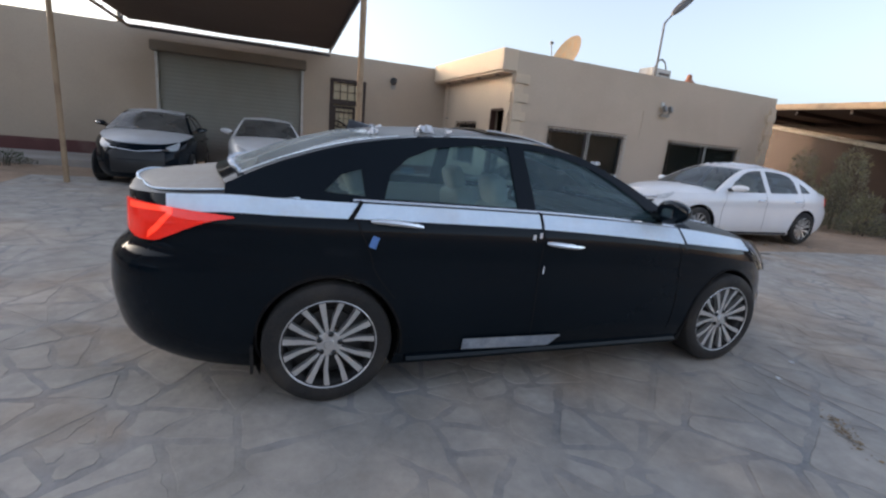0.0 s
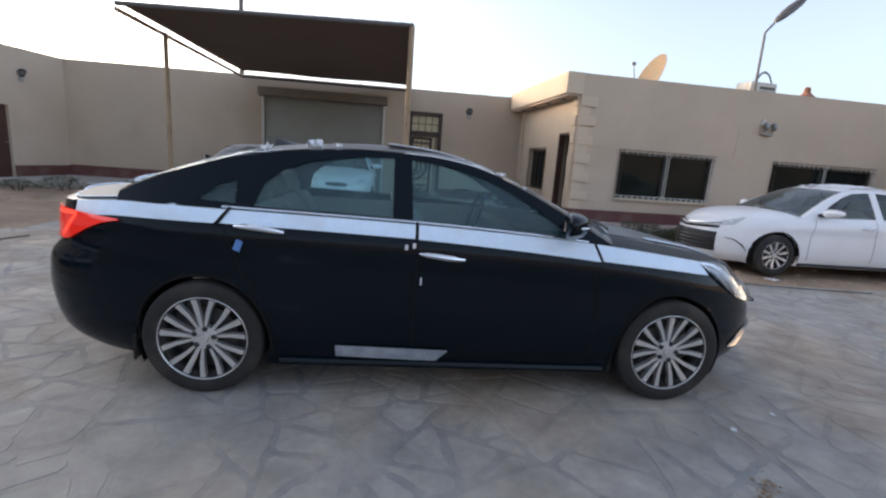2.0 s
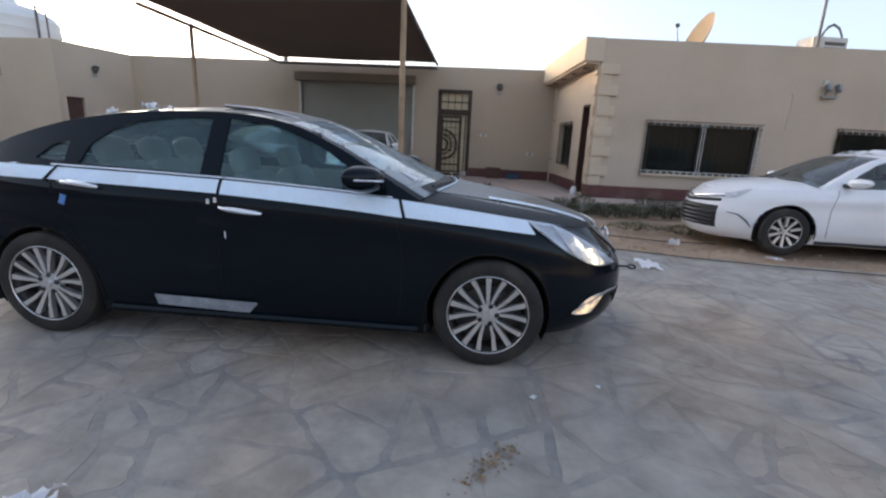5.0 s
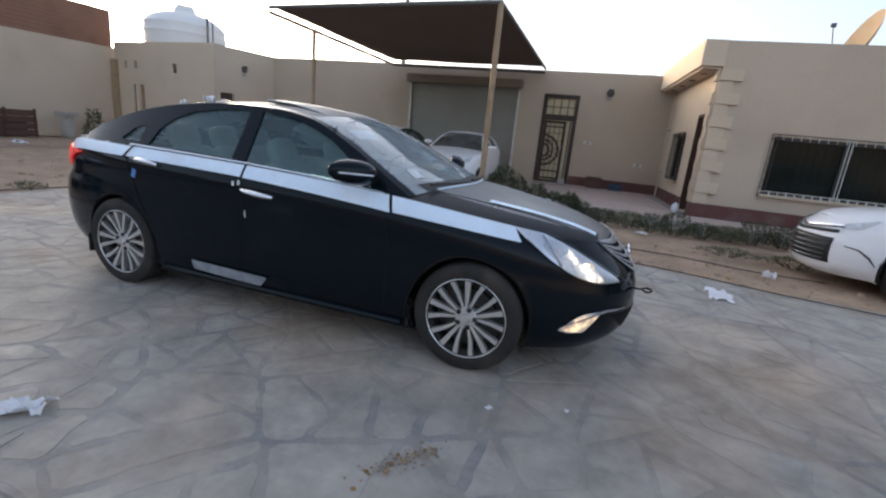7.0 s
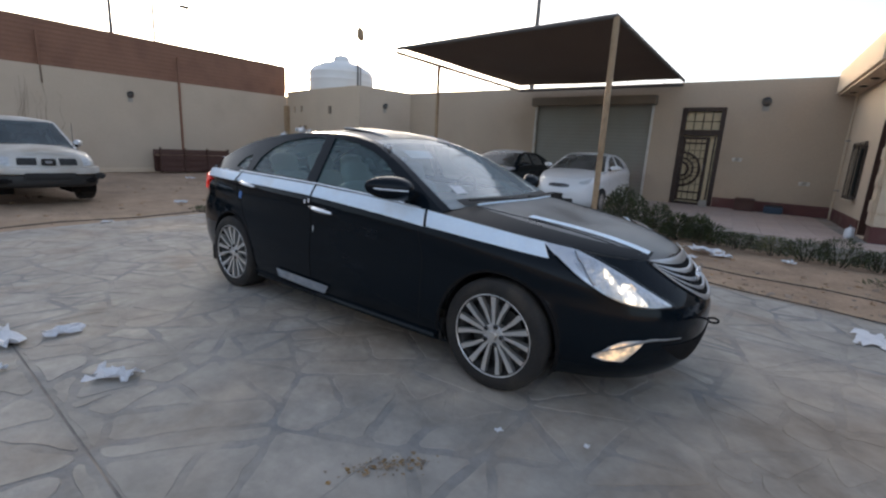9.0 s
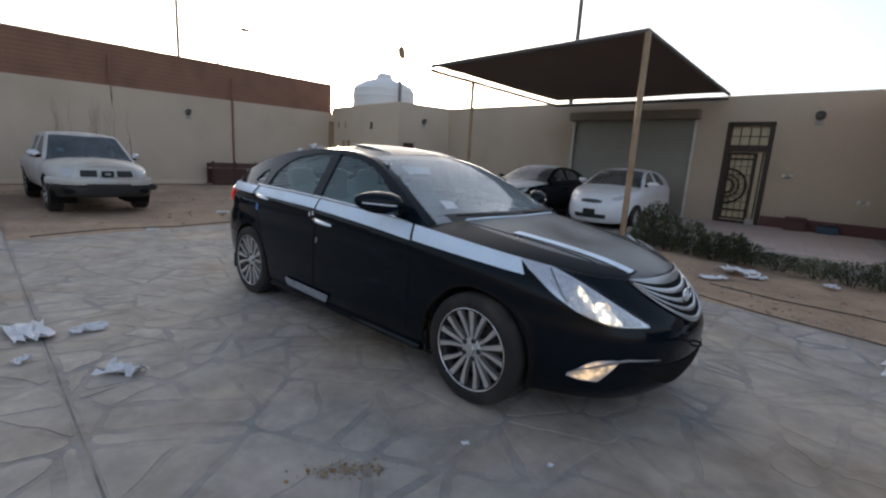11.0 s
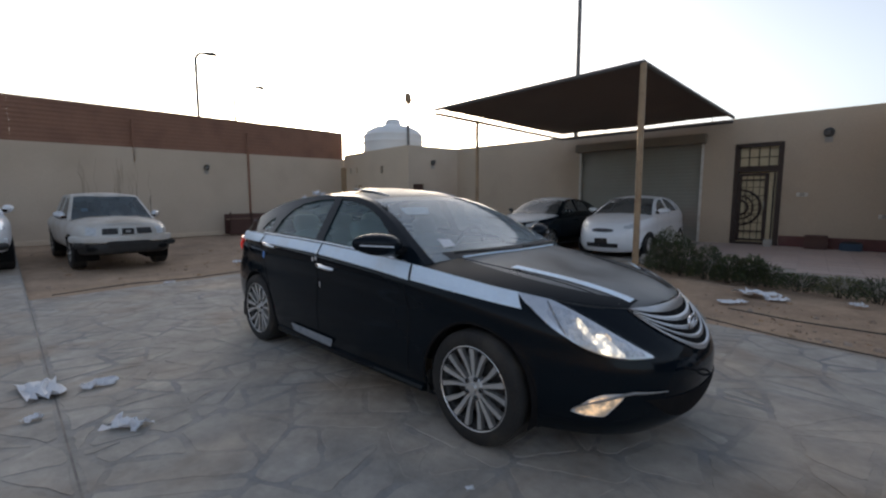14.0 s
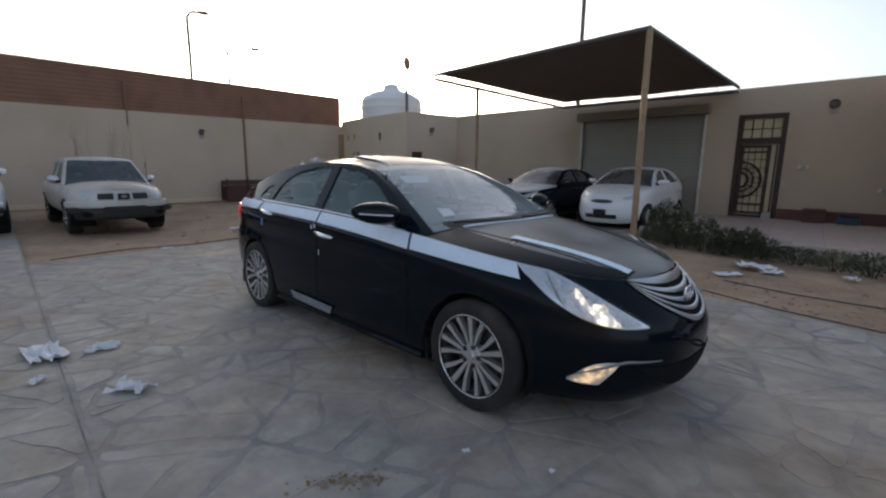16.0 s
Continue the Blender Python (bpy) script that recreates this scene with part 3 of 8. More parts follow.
def seat_mesh(bm, x, y, z, back=0.62, width=0.5, lean=18):
    """A padded car seat: cushion, backrest with side bolsters and headrest."""
    r = Matrix.Rotation(radians(-lean), 3, "Y")
    pillow(bm, x + 0.02, y, z + 0.10, 0.56, width, 0.24)
    pillow(bm, x - 0.30, y, z + 0.18 + back / 2, 0.22, width, back * 1.06, r)
    for sg in (-1, 1):
        pillow(bm, x - 0.25, y + sg * width * 0.40, z + 0.12 + back / 2, 0.20, 0.13, back * 0.8, r, 0.6)
    hx = x - 0.30 - math.sin(radians(lean)) * (back / 2 + 0.10)
    pillow(bm, hx, y, z + 0.19 + back + 0.06, 0.13, 0.27, 0.19, r, 0.6)
    return bm


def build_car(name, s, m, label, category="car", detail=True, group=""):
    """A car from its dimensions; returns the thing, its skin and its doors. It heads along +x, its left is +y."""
    car = thing(name, m, label, category, group)
    sh = Shell(s)
    paint = M[s["paint"]]
    N, R = s.get("columns", 132), s.get("rows", 24)
    us = [i / N for i in range(N + 1)]
    fs = [j / R for j in range(R + 1)]
    x_c, x_r = s["cowl"], s["deck"]
    ic = min(range(N + 1), key=lambda i: abs(sh.point(us[i], 1.0).x - x_c))
    ir = min(range(N + 1), key=lambda i: abs(sh.point(us[i], 1.0).x - x_r))
    grid = [[sh.point(u, f) for f in fs] for u in us]
    Ra = s["arch"]
    axles = s["axles"]
    zc_w = s["wheel_r"]

    def inside(p):
        return abs(p.y) > 0.5 * s["w"] and any((p.x - a) ** 2 + (p.z - zc_w) ** 2 < Ra * Ra for a in axles)

    d0, d1, d2 = s["doors"]
    groups = {}
    for i in range(N):
        for j in range(R):
            q = (grid[i][j], grid[i + 1][j], grid[i + 1][j + 1], grid[i][j + 1])
            if all(inside(p) for p in q):
                continue
            cx, cf = (q[0].x + q[2].x) / 2, (fs[j] + fs[j + 1]) / 2
            key = "body"
            if cf > 0.10 and d1 < cx < d0:
                key = "front_door"
            elif cf > 0.10 and d2 + 0.16 * max(0.0, 0.75 - cf) * 2 < cx < d1:
                key = "rear_door"
            groups.setdefault(key, []).append((i, j))

    def vert(i, j, side):
        p = grid[i][j].copy()
        if inside(p):
            for a in axles:
                dx, dz = p.x - a, p.z - zc_w
                d = math.hypot(dx, dz)
                if d < Ra:
                    p.x, p.z = a + dx / d * Ra, zc_w + dz / d * Ra
        return Vector((p.x, p.y * side, p.z))

    def shell_mesh(cells, side, extra=None):
        bm = bmesh.new()
        vs = {}

        def g(i, j):
            if (i, j) not in vs:
                vs[i, j] = bm.verts.new(vert(i, j, side))
            return vs[i, j]

        for i, j in cells:
            f = (g(i, j), g(i + 1, j), g(i + 1, j + 1), g(i, j + 1))
            if len({tuple(round(c, 5) for c in v.co) for v in f}) >= 3:
                bm.faces.new(f if side > 0 else f[::-1])
        return bm

    body = bmesh.new()
    for side in (1, -1):
        b = shell_mesh(groups["body"], side)
        me = bpy.data.meshes.new("tmp")
        b.to_mesh(me)
        b.free()
        body.from_mesh(me)
        bpy.data.meshes.remove(me)
    # hood and boot lid
    zh = curve(s["hood"])
    zd = curve(s["boot"])
    K = 18

    def cover(idx, zc, power):
        rows = []
        for i in idx:
            p = sh.point(us[i], 1.0)
            c = max(zc(p.x), p.z)
            rows.append([Vector((p.x, k * -p.y, p.z + (c - p.z) * (1 - abs(k) ** power))) for k in np.linspace(-1, 1, K + 1)])
        return rows

    def add_rows(bm, rows, flip=False):
        vv = [[bm.verts.new(p) for p in r] for r in rows]
        for a, b in zip(vv, vv[1:]):
            for k in range(K):
                f = (a[k], b[k], b[k + 1], a[k + 1])
                if len({tuple(round(c, 5) for c in v.co) for v in f}) >= 3:
                    bm.faces.new(f[::-1] if flip else f)

    hood = bmesh.new()
    add_rows(hood, cover(range(0, ic + 1), zh, 2.6))
    boot = bmesh.new()
    add_rows(boot, cover(range(ir, N + 1), zd, 3.0))
    for b in (hood, boot, body):
        bmesh.ops.remove_doubles(b, verts=b.verts[:], dist=2e-4)
        bmesh.ops.recalc_face_normals(b, faces=b.faces[:])
    for b in (hood, boot):
        if sum(f.normal.z for f in b.faces) < 0:
            bmesh.ops.reverse_faces(b, faces=b.faces[:])
    # floor of the car
    fl = bmesh.new()
    prev = None
    for i in range(0, N + 1, 3):
        p = sh.point(us[i], 0.05)
        row = (fl.verts.new((p.x, p.y * 0.66, max(p.z, s["floor"]))), fl.verts.new((p.x, -p.y * 0.66, max(p.z, s["floor"]))))
        if prev and (row[0].co - prev[0].co).length > 1e-4 and abs(row[0].co.y) > 1e-3 and abs(prev[0].co.y) > 1e-3:
            fl.faces.new((prev[0], row[0], row[1], prev[1]))
        prev = row
    part("body", body, paint, car, smooth=40)
    part("hood", hood, M[s.get("hood_paint", s["paint"])], car, s.get("hood_label", ""), smooth=50)
    part("boot_lid", boot, M[s.get("hood_paint", s["paint"])], car, smooth=50)
    part("underbody", fl, M["trim_dark"], car, smooth=None)
    doors = {}
    for key in ("front_door", "rear_door"):
        if key in groups:
            for side in (1, -1):
                b = shell_mesh(groups[key], side)
                bmesh.ops.recalc_face_normals(b, faces=b.faces[:])
                mid = sum((f.normal.y for f in b.faces), 0.0)
                if mid * side > 0:
                    bmesh.ops.reverse_faces(b, faces=b.faces[:])
                doors[key, side] = part(key, b, paint, car, smooth=40)
    # wheel wells
    for a in axles:
        for side in (1, -1):
            b = bmesh.new()
            yo = sh.half_width(a, 0.55) - 0.03
            rings = []
            for y in (yo, yo - 0.10, yo - 0.40):
                rings.append([b.verts.new((a + (Ra + 0.002) * math.cos(q), -side * y, zc_w + (Ra + 0.002) * math.sin(q))) for q in np.linspace(radians(-25), radians(205), 30)])
            for r0, r1 in zip(rings, rings[1:]):
                for k in range(29):
                    b.faces.new((r0[k], r0[k + 1], r1[k + 1], r1[k]))
            b.faces.new(rings[-1])
            part("wheel_liner", b, M["liner"], car)
            if detail:
                lip = []
                for q in np.linspace(radians(-12), radians(192), 40):
                    x, z = a + (Ra + 0.003) * math.cos(q), zc_w + (Ra + 0.003) * math.sin(q)
                    lip.append(sh.point(sh.u_x(x, 0.5), sh.f_z(x, z), side, 0.001))
                part("arch_lip", tb(lip, 0.008, 6), M["liner"], car)
    # glasshouse
    rail, roofz = curve(s["rail"]), curve(s["roof"])
    tumble = s.get("tumble", 0.62)
    hw = {}

    def ywin(x, z):
        k = round(x, 3)
        if k not in hw:
            hw[k] = sh.half_width(x, 1.0)
        return hw[k] - max(z - sh.zt(x), 0.0) * tumble

    xa, xb = s["glass"]
    outline = [(x, sh.zt(x) - 0.002) for x in np.linspace(xa, xb, 40)] + [(x, max(rail(x), sh.zt(x) + 0.004)) for x in np.linspace(xb, xa, 46)]
    panes = s["panes"]
    for side in (1, -1):
        b = fill_outline([outline] + [dense(p) for _, p in panes], lambda x, z: -side * ywin(x, z), 0.022)
        part("window_surround", b, M[s.get("surround", "black_clean")], car, smooth=30)
        for owner, p in panes:
            b = fill_outline([dense(p)], lambda x, z: -side * (ywin(x, z) - 0.014))
            tot = sum(f.normal.y for f in b.faces)
            if tot * side > 0:
                bmesh.ops.reverse_faces(b, faces=b.faces[:])
            part("window_pane", b, M[s.get("glass_mat", "glass_car")], doors.get((owner, side), car), smooth=None).visible_shadow = False
    bow = curve([(xa, -0.10), (xa + 0.7, -0.05), ((xa + xb) / 2, 0.0), (s["header"], 0.06), (xb, 0.15)])
    xs = sorted(set([round(v, 4) for v in np.linspace(xa, xb, 44)] + [s["header"], s["rear_header"], s["rear_base"]]))
    ss = [-1, -0.965, -0.93] + list(np.linspace(-0.8, 0.8, 11)) + [0.93, 0.965, 1]
    top = []
    for x in xs:
        ye, ze = ywin(x, rail(x)), rail(x)
        row = []
        for k in ss:
            xx = x + bow(x) * (1 - k * k)
            row.append(Vector((xx, k * ye, ze * k * k + max(roofz(xx), ze) * (1 - k * k))))
        top.append(row)
    roof, ws, rw, rails = bmesh.new(), bmesh.new(), bmesh.new(), bmesh.new()
    for i in range(len(xs) - 1):
        for k in range(len(ss) - 1):
            mid = abs(ss[k] + ss[k + 1]) / 2
            xm = (xs[i] + xs[i + 1]) / 2
            b = roof
            if mid < 0.93 and xm > s["header"]:
                b = ws
            elif mid < 0.93 and s["rear_base"] < xm < s["rear_header"]:
                b = rw
            elif mid > 0.93 or xm < s["rear_base"]:
                b = rails
            b.faces.new([b.verts.new(p) for p in (top[i][k], top[i + 1][k], top[i + 1][k + 1], top[i][k + 1])])
    for nm, b, mt in (("roof_pillar", rails, M[s.get("surround", "black_clean")]), ("roof", roof, M[s.get("roof_paint", s["paint"])]), ("windscreen", ws, M[s.get("screen_mat", "glass_screen")]), ("rear_window", rw, M[s.get("screen_mat", "glass_screen")])):
        bmesh.ops.remove_doubles(b, verts=b.verts[:], dist=1e-5)
        bmesh.ops.recalc_face_normals(b, faces=b.faces[:])
        if sum(f.normal.z for f in b.faces) < 0:
            bmesh.ops.reverse_faces(b, faces=b.faces[:])
        ob = part(nm, b, mt, car, smooth=40)
        ob.visible_shadow = nm.startswith("roof")
    lining = bmesh.new()
    hx = [i for i, x in enumerate(xs) if s["rear_header"] - 0.02 <= x <= s["header"] + 0.02]
    vv = [[lining.verts.new(top[i][k] * 1.0 + Vector((0, 0, -0.03))) for k in range(1, len(ss) - 1)] for i in hx]
    for a, b in zip(vv, vv[1:]):
        for k in range(len(ss) - 3):
            lining.faces.new((a[k], a[k + 1], b[k + 1], b[k]))
    part("headliner", lining, M["headliner"], car, "pale cloth headliner")
    # cabin
    zt0 = sh.zt(0.0)
    wi = sh.half_width(0.0) - 0.10
    dash_x = s["cowl"] - 0.30
    b = bx(dash_x, 0, zt0 - 0.16, 0.5, wi * 2, 0.30, 0.07, seg=3)
    box(b, s["cowl"] - 0.02, 0, sh.zt(s["cowl"]) - 0.06, 0.36, wi * 1.9, 0.06, 0.02)
    part("dashboard", b, M["trim_dark"], car)
    part("steering_wheel", tb([(dash_x - 0.33 + 0.05 * math.sin(q), 0.36 + 0.18 * math.cos(q), zt0 - 0.06 + 0.17 * math.sin(q)) for q in np.linspace(0, 2 * math.pi, 25)[:-1]], 0.016, 8, closed=True), M["trim_dark"], car)
    part("parcel_shelf", bx(x_r + 0.28, 0, sh.zt(x_r) - 0.06, 0.7, wi * 1.8, 0.04, 0.01), M["trim_dark"], car)
    sx = s["seats"]
    for y in (0.37, -0.37):
        part("front_seat", seat_mesh(bmesh.new(), sx[0], y, s["floor"] + 0.07, 0.55, 0.48), M[s.get("seat", "seat_cream")], car)
    if len(sx) > 1:
        b = bmesh.new()
        for y in (0.42, 0.0, -0.42):
            seat_mesh(b, sx[1], y, s["floor"] + 0.09, 0.56, 0.43, 24)
        part("rear_seat", b, M[s.get("seat", "seat_cream")], car)
    for side in (1, -1):
        part("door_trim", bx((xa + xb) / 2, -side * (wi + 0.02), zt0 - 0.22, (xb - xa) * 0.72, 0.05, 0.40, 0.02), M[s.get("trim", "trim_beige")], car)
    # wheels
    wm = wheel_meshes(s["wheel_r"], s["rim_r"], s.get("tyre_w", 0.22), s["spokes"], s["spoke_kind"])
    for a in axles:
        for side in (1, -1):
            yo = s["track"]
            tilt = Matrix.Rotation(random.uniform(0, 2 * math.pi), 4, "Y")
            mm = Matrix.Translation((a, -side * yo, s["wheel_r"])) @ (Matrix() if side > 0 else Matrix.Rotation(math.pi, 4, "Z")) @ tilt
            w = share("wheel", wm["alloy"], car, mm)
            share("tyre", wm["tyre"], w, Matrix())
            share("brake_disc", wm["disc"], w, Matrix())
            share("hub_cap", wm["cap"], w, Matrix())
            ns = len(wm["spokes"])
            for k in range(s["spokes"]):
                turn = Matrix.Rotation(-2 * math.pi * (k // ns) * ns / s["spokes"], 4, "Y")
                share("spoke", wm["spokes"][k % ns], w, turn)
            if detail:
                for k in range(5):
                    q = 2 * math.pi * k / 5 + 0.3
                    share("lug_nut", wm["nut"], w, Matrix.Translation((0.056 * math.cos(q), 0, 0.056 * math.sin(q))))
    # mirrors
    mx = s["mirror"]
    MS = s.get("mirror_size", 1.18)
    for side in (1, -1):
        yb = ywin(mx, sh.zt(mx) + 0.05)
        zm = sh.zt(mx) + s.get("mirror_z", 0.075)
        out = s.get("mirror_out", 0.155)
        b = bmesh.new()
        bmesh.ops.create_uvsphere(b, u_segments=24, v_segments=14, radius=1.0)
        for v in b.verts:
            x, y, z = v.co
            x2 = (x * 0.105 * (1 - 0.35 * max(y, 0.0))) if x > 0 else x * 0.03
            zz = (math.copysign(abs(z) ** 0.8, z) * 0.064 * (1 - 0.20 * y) + 0.012 * y) * s.get("mirror_tall", 1.0)
            v.co = Vector((mx - 0.03 + x2 * MS - 0.045 * y, -side * (yb + out + y * 0.135 * MS), zm + 0.030 + zz * MS))
        owner_m = doors.get(("front_door", side), car)
        part("side_mirror", b, M[s.get("mirror_paint", s["paint"])], owner_m)
        part("mirror_arm", bx(mx + 0.03, -side * (yb + 0.03), zm - 0.012, 0.12, 0.12, 0.055, 0.018), M["gloss_black"], owner_m)
        part("mirror_glass", bx(mx - 0.062, -side * (yb + out - 0.005), zm + 0.028, 0.008, 0.12, 0.055, 0.003, Matrix.Rotation(radians(-side * 17), 3, "Z")), M["chrome"], owner_m)
        pts = []
        for k in np.linspace(-0.25, 0.85, 8):
            r_ = math.sqrt(max(1 - k * k, 0.0)) * 0.985
            pts.append((mx - 0.03 + MS * r_ * 0.105 * (1 - 0.35 * max(k, 0.0)) - 0.045 * k + 0.001, -side * (yb + out + k * 0.135 * MS), zm + 0.030 + 0.012 * k - 0.006))
        part("turn_signal", tb(pts, 0.0055, 6), M["lamp_shell"], owner_m, "thin silver turn signal strip")
    # wipers
    for y0, y1 in ((-0.05, -0.62), (0.55, 0.05)):
        xw = xb + 0.10
        pts = []
        for k in np.linspace(0, 1, 7):
            y = y0 + (y1 - y0) * k
            sss = y / ywin(xb, rail(xb))
            x = xb + 0.005 + bow(xb) * (1 - sss * sss) - 0.02 * k
            pts.append((x, y, roofz(x) * (1 - sss * sss) + rail(xb - 0.06) * sss * sss + 0.016))
        part("wiper", tb(pts, 0.009, 6), M["black_plastic"], car)
    return car, sh, doors, dict(ywin=ywin, rail=rail, roofz=roofz, bow=bow, top=top, xs=xs, ss=ss, hood=zh, boot=zd, us=us, ic=ic)


def seam(sh, car, doors, key, x, side=1, z0=0.30, z1=None):
    """The dark gap beside a door."""
    u = sh.u_x(x)
    d = 0.0035 / sh.long
    z1 = z1 or sh.zt(x) - 0.004
    b = sh.patch(u - d, u + d, [(0, z1), (1, z1)], [(0, z0), (1, z0)], 0.0025, 1, 14, side)
    return part("door_gap", b, M["liner"], doors.get((key, side), car), smooth=None)


def door_handle(sh, car, doors, key, x0, x1, z, side=1, mat="chrome"):
    pts = []
    for k in np.linspace(0, 1, 9):
        x = x0 + (x1 - x0) * k
        zz = z[0] + (z[1] - z[0]) * k
        p = sh.point(sh.u_x(x, 0.85), sh.f_z(x, zz), side, 0.006 + 0.030 * math.sin(math.pi * min(max(k, 0.03), 0.97)) ** 0.5)
        pts.append(p)
    b = bmesh.new()
    tube(b, pts, [0.009, 0.014, 0.016, 0.017, 0.017, 0.017, 0.016, 0.014, 0.009], 8)
    return part("door_handle", b, M[mat], doors.get((key, side), car), "chrome door handle" if mat == "chrome" else "")


HERO = dict(
    w=0.9175, x0=-0.05, x1=0.9, nf=2.5, nr=4.0, paint="black_clean", hood_paint="black_paint", floor=0.26,
    belt=[(-2.47, 1.03), (-2.15, 1.052), (-1.74, 1.078), (-1.26, 1.074), (-0.31, 1.055), (0.26, 1.03), (0.83, 0.99), (1.21, 0.95), (1.6, 0.895), (1.9, 0.845), (2.2, 0.80), (2.4, 0.785)],
    sill=[(-2.5, 0.27), (-2.2, 0.215), (-1.8, 0.185), (-1.0, 0.168), (1.0, 0.168), (1.8, 0.16), (2.1, 0.15), (2.4, 0.16)],
    front=[(0, 2.22), (0.08, 2.285), (0.2, 2.335), (0.4, 2.362), (0.55, 2.362), (0.7, 2.33), (0.85, 2.25), (1, 2.14)],
    rear=[(0, -2.36), (0.06, -2.435), (0.2, -2.468), (0.4, -2.488), (0.56, -2.482), (0.64, -2.46), (0.70, -2.41), (0.8, -2.385), (0.9, -2.385), (1, -2.39)],
    side=[(0, -0.075), (0.1, -0.035), (0.22, -0.008), (0.4, 0.0), (0.58, -0.008), (0.68, -0.014), (0.78, -0.004), (0.84, -0.006), (0.93, -0.034), (1, -0.074)],
    hood=[(0.8, 1.085), (0.95, 1.065), (1.32, 1.01), (1.72, 0.945), (1.97, 0.885), (2.1, 0.84), (2.2, 0.80), (2.4, 0.785)],
    boot=[(-2.47, 1.04), (-2.4, 1.072), (-2.3, 1.087), (-1.93, 1.148), (-1.7, 1.205)],
    cowl=0.93, deck=-1.76, glass=(-1.89, 0.96), header=0.10, rear_header=-1.12, rear_base=-1.81,
    rail=[(-1.92, 1.105), (-1.80, 1.170), (-1.6, 1.258), (-1.25, 1.362), (-0.9, 1.418), (-0.5, 1.443), (-0.2, 1.437), (0.1, 1.395), (0.4, 1.283), (0.7, 1.130), (0.96, 0.99)],
    roof=[(-2.02, 1.15), (-1.90, 1.192), (-1.6, 1.32), (-1.25, 1.425), (-0.9, 1.472), (-0.5, 1.495), (-0.2, 1.488), (0.1, 1.445), (0.4, 1.335), (0.7, 1.195), (0.97, 1.08), (1.12, 1.035)],
    panes=[("rear_door", [(-1.14, 1.094), (-1.10, 1.215), (-1.0, 1.30), (-0.85, 1.362), (-0.62, 1.397), (-0.375, 1.407), (-0.365, 1.076), (-0.7, 1.086)]),
           ("front_door", [(-0.270, 1.407), (0.0, 1.375), (0.18, 1.325), (0.33, 1.265), (0.5, 1.165), (0.62, 1.080), (0.70, 1.022), (0.4, 1.038), (-0.25, 1.070)]),
           ("rear_quarter", [(-1.44, 1.115), (-1.35, 1.20), (-1.25, 1.232), (-1.235, 1.102)])],
    doors=(0.88, -0.215, -1.28), axles=(1.3975, -1.3975), wheel_r=0.333, rim_r=0.245, arch=0.368, track=0.885, tyre_w=0.225, spokes=15, spoke_kind="fan", roof_paint="roof_dusty",
    seats=(0.10, -0.78), mirror=0.66)


def scaled(spec, sx, sy, sz, **over):
    """The dimensions of another saloon, from those of the first."""
    s = dict(spec)
    for k in ("belt", "sill", "hood", "boot", "rail", "roof"):
        s[k] = [(x * sx, z * sz) for x, z in spec[k]]
    for k in ("front", "rear"):
        s[k] = [(f, x * sx) for f, x in spec[k]]
    s["side"] = [(f, v * sy) for f, v in spec["side"]]
    s["panes"] = [(o, [(x * sx, z * sz) for x, z in p]) for o, p in spec["panes"]]
    s["glass"] = tuple(v * sx for v in spec["glass"])
    s["doors"] = tuple(v * sx for v in spec["doors"])
    s["axles"] = tuple(v * sx for v in spec["axles"])
    s["seats"] = tuple(v * sx for v in spec["seats"])
    for k in ("cowl", "deck", "header", "rear_header", "rear_base", "mirror"):
        s[k] = spec[k] * sx
    s["x1"] = spec["x1"] * sx if "x1" in spec else None
    if s["x1"] is None:
        del s["x1"]
    s["w"], s["track"] = spec["w"] * sy, spec["track"] * sy
    s.update(over)
    return s


# ---- the yard's walls ----
def wall(name, p0, p1, h0, h1, thick, mat, openings=(), z0=-0.3, label="", kind="structure"):
    """A wall from p0 to p1 (x, y), its thickness to the left of that way; openings are (from, to, low, high) along it."""
    d = Vector((p1[0] - p0[0], p1[1] - p0[1], 0))
    L = d.length
    d.normalize()
    nrm = Vector((-d.y, d.x, 0))
    cuts = sorted({0.0, L, *[c for o in openings for c in o[:2]]})
    bm = bmesh.new()

    def top(s):
        return h0 + (h1 - h0) * s / L

    for a, b in zip(cuts, cuts[1:]):
        spans = [(z0, None)]
        for o in openings:
            if o[0] <= a + 1e-6 and o[1] >= b - 1e-6:
                spans = [(z0, o[2]), (o[3], None)] if o[2] > z0 + 0.01 else [(o[3], None)]
        for lo, hi in spans:
            vs = []
            for s, n in ((a, 0), (b, 0), (b, thick), (a, thick)):
                p = Vector((p0[0], p0[1], 0)) + d * s + nrm * n
                vs.append((bm.verts.new((p.x, p.y, lo)), bm.verts.new((p.x, p.y, top(s) if hi is None else hi))))
            for k in range(4):
                bm.faces.new((vs[k][0], vs[(k + 1) % 4][0], vs[(k + 1) % 4][1], vs[k][1]))
            bm.faces.new([v[1] for v in vs])
            bm.faces.new([v[0] for v in vs][::-1])
    bmesh.ops.recalc_face_normals(bm, faces=bm.faces[:])
    ob = part(name, bm, mat, None, smooth=None)
    return tagged(ob, label, "wall", kind=kind)


def frame_on(p0, p1, s, z=0.0):
    """A pose on the face of a wall from p0 to p1: x along it, y into it, at s along and z up."""
    d = Vector((p1[0] - p0[0], p1[1] - p0[1], 0)).normalized()
    return Matrix.Translation((p0[0] + d.x * s, p0[1] + d.y * s, z)) @ Matrix.Rotation(math.atan2(d.y, d.x), 4, "Z")


def along(p0, p1, x):
    return (x - p0[0]) / (p1[0] - p0[0]) * math.hypot(p1[0] - p0[0], p1[1] - p0[1])


